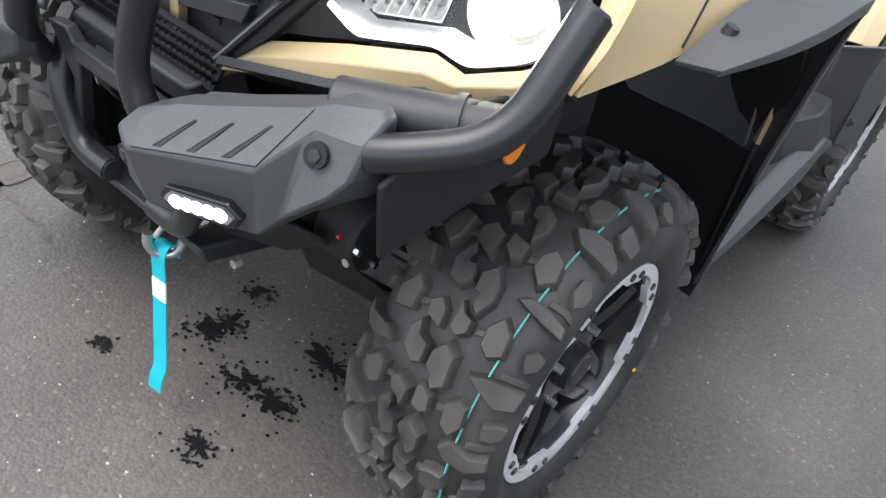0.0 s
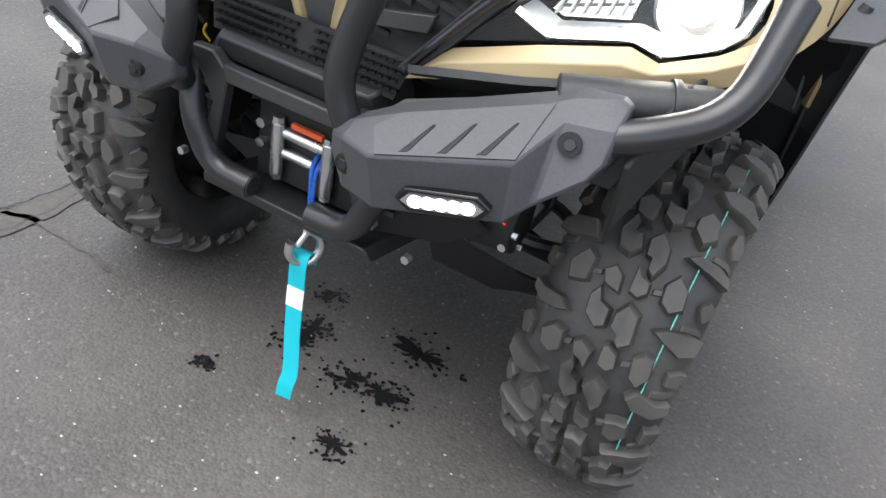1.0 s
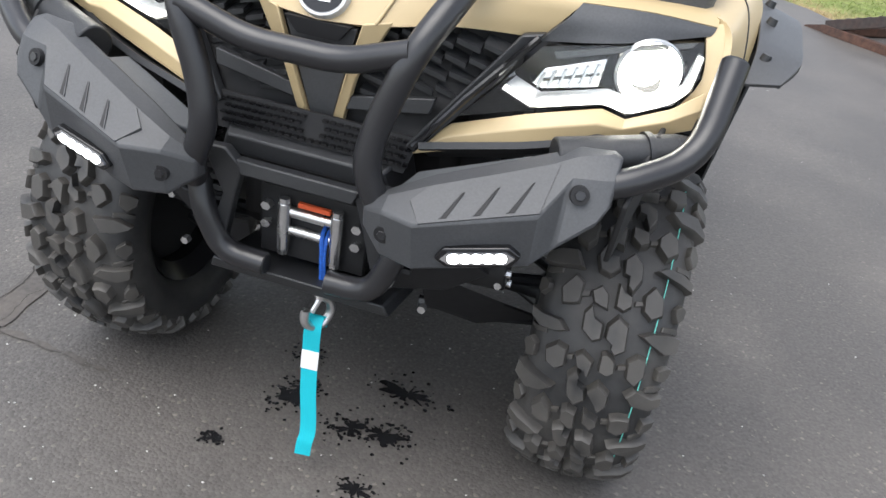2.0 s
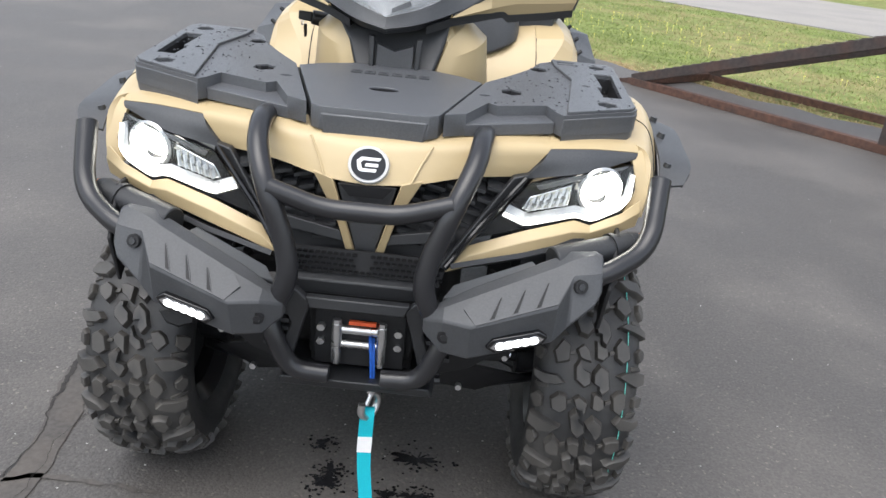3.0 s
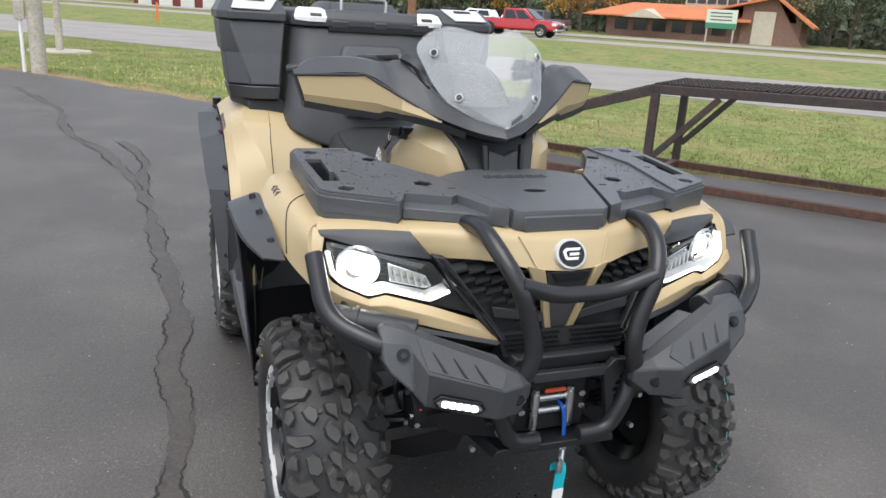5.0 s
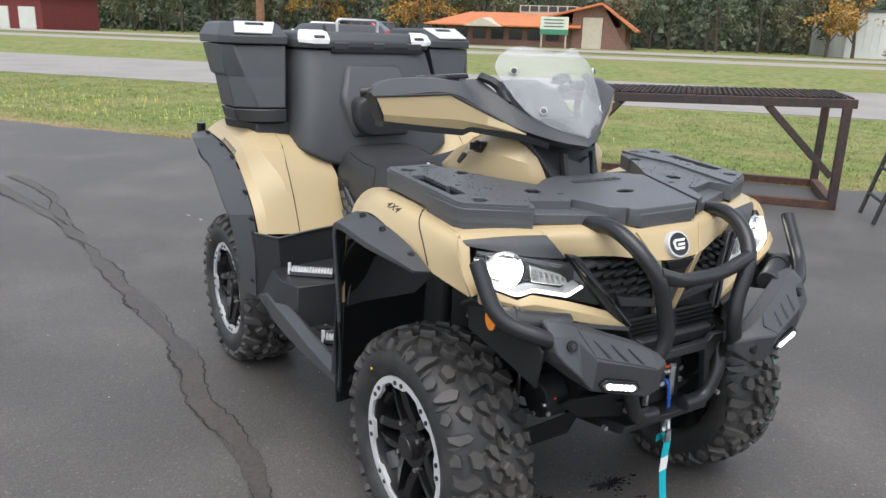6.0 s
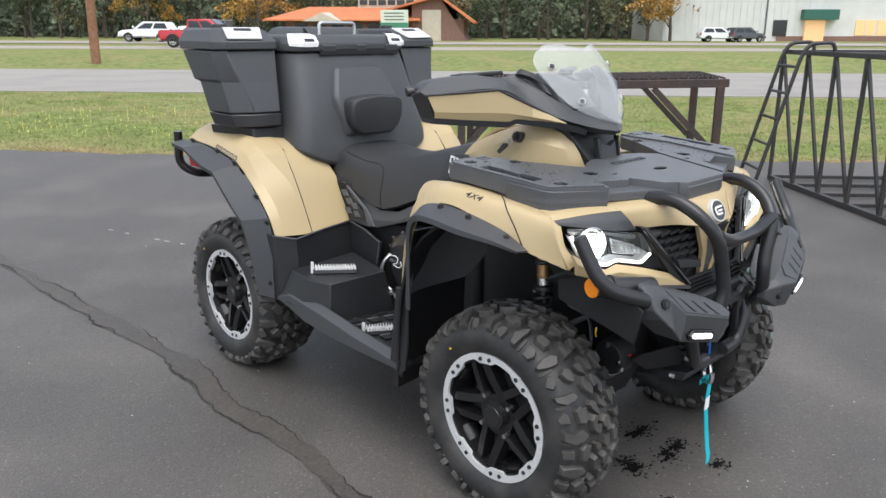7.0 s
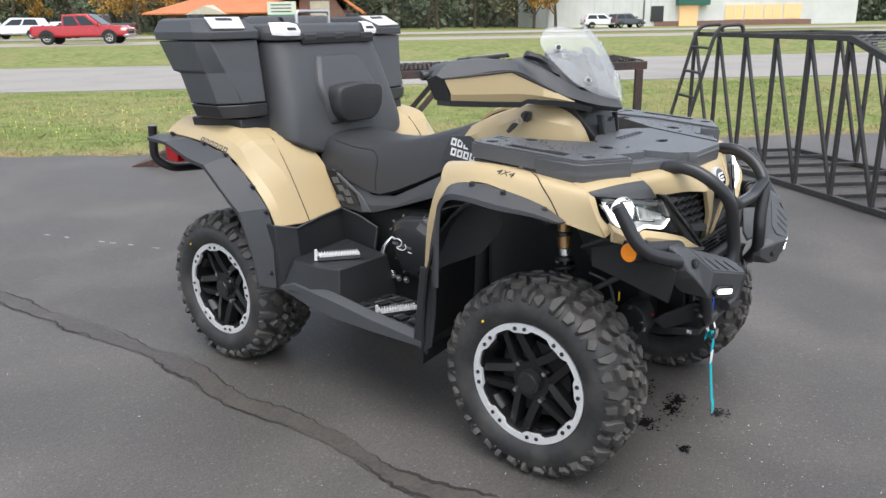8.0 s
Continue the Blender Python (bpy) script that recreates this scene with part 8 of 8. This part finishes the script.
def woods():
    rnd = random.Random(12)
    kinds = []
    for k in range(7):
        kinds.append(tree(30 + k, rnd.uniform(8.5, 12), rnd.uniform(2.4, 3.6), LEAF_SETS[(0, 1, 2, 0, 1, 3, 2)[k]], rp(104 + k, -60 + k * 6, 0.15), "leafy tree in early autumn behind the highway"))
    for k in range(46):
        n, d = rnd.uniform(100, 116), -95 + k * 3.1 + rnd.uniform(-1.5, 1.5)
        if 30 < d:
            n += 16
        src = kinds[(0, 1, 4, 1, 2, 6, 0, 1)[k % 8]]
        p = rp(n, d, 0.15)
        copy_thing(src, Matrix.Translation(p) @ Matrix.Rotation(rnd.uniform(0, 6.28), 4, "Z"))
    for n, d in ((97, -30), (99, -32.5), (93, 17.6), (94, 20.5), (100, -46)):
        copy_thing(kinds[5], Matrix.Translation(rp(n, d, 0.1)) @ Matrix.Rotation(d, 4, "Z"))
    # the wood behind
    rng = random.Random(77)
    verts, faces = [], []
    for k in range(36000):
        d = rng.uniform(-190, 130)
        top = 10 + 3.5 * noise.noise(Vector((d * 0.06, 1, 0))) + 2 * noise.noise(Vector((d * 0.3, 4, 0)))
        p = rp(rng.uniform(118, 128), d, rng.random() ** 0.8 * top)
        u = Vector((rng.gauss(0, 1), rng.gauss(0, 1), rng.gauss(0, 1))).normalized() * rng.uniform(0.25, 0.65)
        w = u.orthogonal().normalized() * u.length * 0.8
        i = len(verts)
        verts += [p - u, p + w, p + u, p - w]
        faces.append((i, i + 1, i + 2, i + 3))
    me = bpy.data.meshes.new("far_wood")
    me.from_pydata([tuple(v) for v in verts], [], faces)
    me.materials.append(LEAF_SETS[1])
    bm = B()
    rows = []
    for j in range(9):
        f = j / 8
        rows.append([rp(129 + 5 * math.sin(f * 1.57) + 1.5 * noise.noise(Vector((i * 0.7, j * 0.9, 2))), -230 + i * 2.0, (9.5 + 3.0 * noise.noise(Vector((i * 0.13, 3, 0))) + 1.6 * noise.noise(Vector((i * 0.55, 7, 0)))) * f) for i in range(190)])
    vs = [[bm.verts.new(p) for p in r] for r in rows]
    for r0, r1 in zip(vs, vs[1:]):
        for i in range(len(r0) - 1):
            bm.faces.new((r0[i], r0[i + 1], r1[i + 1], r1[i]))
    tagged(part("wood_bank", bm, mat("wood_depth", (0.075, 0.085, 0.060), 0.95, vary=0.6, scale=0.35, bump=1.0, bump_scale=1.5, dirt=(0.10, 0.085, 0.04), dirt_amount=0.6, dirt_scale=0.09, spec=0.05)), "dense wood in the distance", "woods", kind="stuff")
    tagged(new("far_wood", me), "dense dark green wood in the distance", "woods", kind="stuff")


woods()

# ---- buildings across the highway ----
ROOF = mat("orange_roof", (0.58, 0.19, 0.075), 0.8, vary=0.15, scale=3, dirt=(0.42, 0.14, 0.07), dirt_amount=0.5, dirt_scale=0.8)
BRICK = mat("brown_brick", (0.22, 0.125, 0.10), 0.9, vary=0.2, scale=6)
CREAM = mat("cream_wall", (0.52, 0.46, 0.37), 0.85, vary=0.08, scale=2)
WINDOW = mat("dark_window", (0.03, 0.035, 0.04), 0.08, vary=0.1)
METALWALL = mat("white_metal_wall", (0.62, 0.62, 0.60), 0.7, vary=0.06, scale=0.7, dirt=(0.52, 0.52, 0.5), dirt_amount=0.4, dirt_scale=0.2)
AWN = mat("green_awning", (0.03, 0.12, 0.09), 0.7, vary=0.1)
WARMWIN = glow("lit_window", (0.75, 0.45, 0.22), 0.22)


def rb(bm, n0, n1, d0, d1, z0, z1):
    """A block laid out along the road."""
    c = lambda z: [tuple(rp(n, d, z)) for n, d in ((n0, d0), (n0, d1), (n1, d1), (n1, d0))]
    hexa(bm, c(z0), c(z1))


def sub(ob, name, fill, material, label="", parent=None):
    bm = B()
    fill(bm)
    bmesh.ops.translate(bm, vec=-Vector(ob.location), verts=bm.verts)
    return part(name, bm, material, parent or ob, label)


def office():
    o = rp(97, -15, 0.15)
    ob = thing("office_building", "low brick office building with an orange roof and gable", "building", o)
    sub(ob, "wall", lambda b: rb(b, 91, 108, -25.0, -4.0, 0.1, 2.6), BRICK, "brown brick wall")
    sub(ob, "clerestory_wall", lambda b: rb(b, 96, 106, -17.2, -10.2, 2.6, 5.0), CREAM, "cream upper wall")
    def roof(b):
        e = lambda n, d, z: tuple(rp(n, d, z))
        hexa(b, [e(89.5, -27.5, 2.35), e(89.5, -9.0, 2.35), e(104, -9.0, 2.45), e(104, -27.5, 2.45)], [e(89.5, -27.4, 2.5), e(89.5, -9.0, 2.5), e(96.5, -9.0, 4.1), e(96.5, -23.5, 4.1)])
    sub(ob, "roof", roof, ROOF, "orange sloping roof")
    def gable(b):
        e = lambda n, d, z: tuple(rp(n, d, z))
        hexa(b, [e(90.5, -10.0, 0.1), e(90.5, -3.5, 0.1), e(106, -3.5, 0.1), e(106, -10.0, 0.1)], [e(90.5, -10.0, 4.2), e(90.5, -6.8, 5.1), e(106, -6.8, 5.1), e(106, -10.0, 4.2)])
    sub(ob, "gable_wall", gable, BRICK, "brick gable wall")
    def slope(b):
        e = lambda n, d, z: tuple(rp(n, d, z))
        hexa(b, [e(89.6, -13.5, 3.3), e(89.6, -6.8, 5.0), e(106, -6.8, 5.0), e(106, -13.5, 3.3)], [e(89.6, -13.5, 3.5), e(89.6, -6.8, 5.25), e(106, -6.8, 5.25), e(106, -13.5, 3.5)])
        hexa(b, [e(89.6, -6.8, 5.0), e(89.6, -2.8, 2.1), e(106, -2.8, 2.1), e(106, -6.8, 5.0)], [e(89.6, -6.8, 5.25), e(89.6, -2.6, 2.3), e(106, -2.6, 2.3), e(106, -6.8, 5.25)])
    sub(ob, "gable_roof", slope, ROOF, "orange gable roof")
    sub(ob, "pier", lambda b: rb(b, 90.3, 90.6, -8.8, -6.6, 0.1, 3.6), CREAM, "pale stucco pier")
    def porch(b):
        e = lambda n, d, z: tuple(rp(n, d, z))
        hexa(b, [e(88.6, -22.5, 2.3), e(88.6, -18.0, 2.3), e(91, -18.0, 2.3), e(91, -22.5, 2.3)], [e(88.6, -20.4, 3.2), e(88.6, -20.2, 3.2), e(93, -20.2, 3.4), e(93, -20.4, 3.4)])
    sub(ob, "porch_gable", porch, CREAM, "cream porch gable")
    for k in range(6):
        d = -17.0 + k * 1.15
        w = sub(ob, "window", lambda b: rb(b, 95.9, 96.05, d, d + 0.95, 4.3, 4.9), WINDOW)
    for k in range(6):
        d = -24.0 + k * 2.2
        w = sub(ob, "window", lambda b: rb(b, 90.9, 91.05, d, d + 1.5, 0.9, 2.1), WINDOW)


office()


def board():
    o = rp(86.5, -11.6, 0.15)
    ob = thing("sign_board", "pale sign board with a green band on two posts", "sign", o)
    sub(ob, "panel", lambda b: rb(b, 86.4, 86.6, -13.1, -10.0, 1.6, 3.5), mat("sign_white", (0.62, 0.66, 0.55), 0.6), "pale sign panel")
    sub(ob, "band", lambda b: rb(b, 86.37, 86.4, -13.1, -10.0, 1.6, 2.15), mat("sign_green", (0.05, 0.22, 0.13), 0.6), "green band")
    for z in (2.4, 2.75, 3.1):
        sub(ob, "text_bar", lambda b: rb(b, 86.38, 86.4, -12.7, -10.5, z, z + 0.12), MIDGREY)
    for d in (-12.9, -10.2):
        sub(ob, "post", lambda b: rb(b, 86.42, 86.58, d - 0.08, d + 0.08, 0.1, 1.6), PALE)


board()


def store():
    o = rp(105, 38, 0.15)
    ob = thing("store_building", "long white metal store building with lit shop windows", "building", o)
    sub(ob, "wall", lambda b: rb(b, 96, 118, 20.0, 60.0, 0.1, 5.3), METALWALL, "white ribbed metal wall")
    sub(ob, "brick_base", lambda b: rb(b, 95.9, 96.0, 33.5, 54.0, 0.1, 0.75), BRICK, "brick base course")
    sub(ob, "door", lambda b: rb(b, 95.85, 96.0, 33.0, 34.6, 0.75, 2.6), WINDOW, "dark window")
    sub(ob, "entry", lambda b: rb(b, 95.6, 96.0, 36.6, 38.9, 0.1, 2.6), WARMWIN, "lit entrance")
    sub(ob, "awning", lambda b: rb(b, 95.0, 96.0, 36.1, 40.2, 2.65, 3.8), AWN, "dark green entrance fascia")
    for k in range(4):
        d = 42.6 + k * 2.55
        w = sub(ob, "shop_window", lambda b: rb(b, 95.88, 96.0, d, d + 2.25, 0.85, 2.6), WARMWIN, "warm lit shop window")
        sub(ob, "window_frame", lambda b: rb(b, 95.82, 95.88, d + 1.08, d + 1.16, 0.85, 2.6), METALWALL)
    sub(ob, "drain_pipe", lambda b: rb(b, 95.88, 96.0, 32.0, 32.15, 0.1, 5.3), MIDGREY)
    sub(ob, "trim", lambda b: rb(b, 95.9, 96.0, 20.0, 60.0, 5.1, 5.35), MIDGREY)
    for k in range(50):
        if k % 2 == 0:
            sub(ob, "wall_rib", lambda b: rb(b, 95.95, 96.0, 20.2 + k * 0.8 * 0.5, 20.26 + k * 0.8 * 0.5, 0.8, 5.1), METALWALL)


store()


def shed():
    o = rp(80, -80, 0.15)
    ob = thing("red_shed", "small dark red commercial building with white doors", "building", o)
    sub(ob, "wall", lambda b: rb(b, 78, 88, -88, -72, 0.1, 4.2), mat("red_siding", (0.16, 0.03, 0.03), 0.8, vary=0.15, scale=3), "dark red siding")
    for k in range(4):
        sub(ob, "white_door", lambda b: rb(b, 77.9, 78.0, -87 + k * 3.9, -84.6 + k * 3.9, 0.1, 2.8), METALWALL)
    sub(ob, "roof", lambda b: rb(b, 77.5, 88.5, -88.5, -71.5, 4.2, 4.5), MIDGREY)


shed()

# ---- vehicles on the roads ----
TYREFAR = mat("car_tyre", (0.02, 0.02, 0.02), 0.8)
CARGLASS = mat("car_glass", (0.02, 0.024, 0.028), 0.06)
CARCHROME = mat("car_chrome", (0.55, 0.56, 0.58), 0.2, 0.9)


def vehicle(name, label, paint, loc, heading, kind="pickup", scale=1.0):
    """A road vehicle, nose towards +x before it is turned; length 5.8 m for a pickup."""
    ob = thing(name, label, "car", loc)
    ob.rotation_euler = (0, 0, heading)
    ob.scale = (scale,) * 3
    W = 0.98
    if kind == "pickup":
        low = [(-2.9, 0.62, 1.02), (-2.88, 0.45, 1.12), (-1.0, 0.42, 1.12), (0.0, 0.42, 1.14), (1.5, 0.42, 1.16), (2.55, 0.45, 1.10), (2.88, 0.50, 0.95), (2.93, 0.60, 0.85)]
        cab = [(-1.05, 1.12, 1.0), (-0.95, 1.80, 0.80), (0.55, 1.84, 0.80), (1.45, 1.16, 0.95)]
        axles = (-1.95, 1.85)
    else:
        low = [(-2.3, 0.55, 0.95), (-2.25, 0.40, 1.05), (-1.0, 0.36, 1.08), (0.3, 0.36, 1.05), (1.2, 0.36, 1.02), (2.0, 0.40, 0.95), (2.3, 0.48, 0.82), (2.35, 0.55, 0.75)]
        cab = [(-2.2, 1.05, 0.96), (-1.85, 1.62, 0.78), (0.2, 1.66, 0.78), (1.1, 1.05, 0.94)]
        axles = (-1.4, 1.45)
    bm = B()
    rings = []
    for x, zb, zt in low:
        k = 0.93 if abs(x) > 2.2 else 1.0
        rings.append([(x, -W * k, zb + 0.1), (x, -W * 0.85 * k, zb), (x, W * 0.85 * k, zb), (x, W * k, zb + 0.1), (x, W * k, zb + 0.55 * (zt - zb)), (x, W * 0.94 * k, zt), (x, -W * 0.94 * k, zt), (x, -W * k, zb + 0.55 * (zt - zb))])
    loft(bm, rings)
    body = part("body", bm, paint, ob, bevel=0.05)
    bm = B()
    (x0, z0, w0), (x1, z1, w1), (x2, z2, w2), (x3, z3, w3) = cab
    hexa(bm, [(x0, -W * w0 * 0.93, z0 - 0.05), (x3, -W * w3 * 0.93, z3 - 0.05), (x3, W * w3 * 0.93, z3 - 0.05), (x0, W * w0 * 0.93, z0 - 0.05)], [(x1, -W * w1, z1), (x2, -W * w2, z2), (x2, W * w2, z2), (x1, W * w1, z1)])
    part("cab", bm, paint, ob, bevel=0.06)
    for s in (-1, 1):
        n = 2
        for k in range(n):
            f0, f1 = 0.06 + k * 0.47, 0.47 + k * 0.45
            lo = lambda f: V(x0 + (x3 - x0 - 0.25) * f + 0.06, s * (W * w0 * 0.93 + 0.012), z0 + 0.03)
            hi = lambda f: V(x1 + (x2 - x1) * f, s * (W * w1 + 0.03), z1 - 0.10)
            bm = B()
            panel(bm, [lo(f0), lo(f1), hi(f1), hi(f0)], 0.05, (0, -s, 0))
            part("side_window", bm, CARGLASS, ob)
        for x in axles:
            bm = B()
            r = 0.40 if kind == "pickup" else 0.35
            cyl(bm, (x, s * (W - 0.26), r), (x, s * (W + 0.01), r), r, None, 28)
            t = part("tyre", bm, TYREFAR, ob, bevel=0.03)
            bm = B()
            cyl(bm, (x, s * (W - 0.05), r), (x, s * (W + 0.018), r), r * 0.64, r * 0.60, 20)
            rim = part("rim", bm, CARCHROME, t)
            # dark discs on the rim paint its shaded holes
            for q in range(6):
                a = q * math.pi / 3
                bm = B()
                cyl(bm, (x + r * 0.36 * math.cos(a), s * (W + 0.0), r + r * 0.36 * math.sin(a)), (x + r * 0.36 * math.cos(a), s * (W + 0.024), r + r * 0.36 * math.sin(a)), r * 0.13, None, 8)
                part("rim_hole", bm, TYREFAR, t)
            # dark plate on the flank paints the shaded gap round the tyre
            bm = B()
            arch = [(x + r * 1.22 * math.cos(t2), r + r * 1.22 * math.sin(t2)) for t2 in (math.pi * i / 12 for i in range(13))]
            plate(bm, arch, 0.03, (), lambda u, v, w: (u, s * (W - 0.012 + w), v))
            part("wheel_arch", bm, TYREFAR, ob)
        xe = low[-2][0]
        bm = B()
        box(bm, xe - 0.28, xe + 0.03, s * 0.55, s * 0.93, low[-2][2] - 0.16, low[-2][2] + 0.02)
        part("head_lamp", bm, mat("car_lamp", (0.75, 0.74, 0.70), 0.15) if "car_lamp" not in bpy.data.materials else bpy.data.materials["car_lamp"], ob, bevel=0.03)
        bm = B()
        box(bm, low[0][0] - 0.02, low[0][0] + 0.10, s * 0.74, s * 0.92, 0.72, 1.05)
        part("tail_lamp", bm, RED, ob, bevel=0.02)
        bm = B()
        box(bm, cab[3][0] - 0.30, cab[3][0] - 0.16, s * (W + 0.02), s * (W + 0.2), 1.12, 1.30)
        part("wing_mirror", bm, paint, ob, bevel=0.03)
    bm = B()
    panel(bm, [(x3 - 0.02, -W * w3 * 0.86, z3 + 0.0), (x3 - 0.02, W * w3 * 0.86, z3 + 0.0), (x2 + 0.06, W * w2 * 0.9, z2 - 0.06), (x2 + 0.06, -W * w2 * 0.9, z2 - 0.06)], 0.03, (-1, 0, -0.4))
    bmesh.ops.translate(bm, vec=(0.03, 0, 0.03), verts=bm.verts)
    part("windscreen", bm, CARGLASS, ob)
    xe = low[-1][0]
    bm = B()
    box(bm, xe - 0.1, xe + 0.03, -0.52, 0.52, 0.62, low[-2][2] - 0.08)
    part("grille", bm, TYREFAR, ob, bevel=0.02)
    bm = B()
    box(bm, xe - 0.25, xe + 0.08, -0.90, 0.90, 0.42, 0.60)
    part("front_bumper", bm, CARCHROME if kind == "pickup" else paint, ob, bevel=0.05)
    bm = B()
    box(bm, xe - 0.02, xe + 0.05, -0.55, 0.55, 0.76, 0.80)
    part("grille_bar", bm, CARCHROME, ob)
    bm = B()
    box(bm, low[0][0] - 0.12, low[0][0] + 0.1, -0.9, 0.9, 0.45, 0.62)
    part("rear_bumper", bm, CARCHROME, ob, bevel=0.03)
    if kind == "pickup":
        # dark sheet at rim height paints the shade of the open bed
        bm = B()
        box(bm, -2.78, -1.15, -0.80, 0.80, 1.05, 1.135)
        part("bed_floor", bm, TYREFAR, ob)
    return ob


ALONG = math.atan2(RD.y, RD.x)
paint_red = mat("red_car_paint", (0.42, 0.012, 0.018), 0.25, vary=0.05, coat=0.6)
paint_white = mat("white_car_paint", (0.72, 0.73, 0.74), 0.3, vary=0.03, coat=0.5)
paint_dark = mat("dark_car_paint", (0.045, 0.05, 0.058), 0.3, vary=0.05, coat=0.5)
vehicle("pickup_truck", "bright red crew-cab pickup truck on the highway", paint_red, rp(50, -19.7, 0.2), ALONG)
vehicle("sport_utility_car", "white sport utility car on the far carriageway", paint_white, rp(64, -29.8, 0.34), ALONG + math.pi, "suv", 1.0)
vehicle("pickup_truck", "dark grey pickup truck on the far carriageway", paint_dark, rp(64, -23.8, 0.34), ALONG + math.pi)
for k, (pn, pd, pc) in enumerate(((88, 24.5, paint_white), (88, 27.3, paint_dark), (76, -30.0, paint_white))):
    vehicle("parked_car", ("white car parked by the store", "dark car parked by the store", "white car on the far side road")[k], pc, rp(pn, pd, 0.15), ALONG + 0.4 * k, "suv", 0.95)
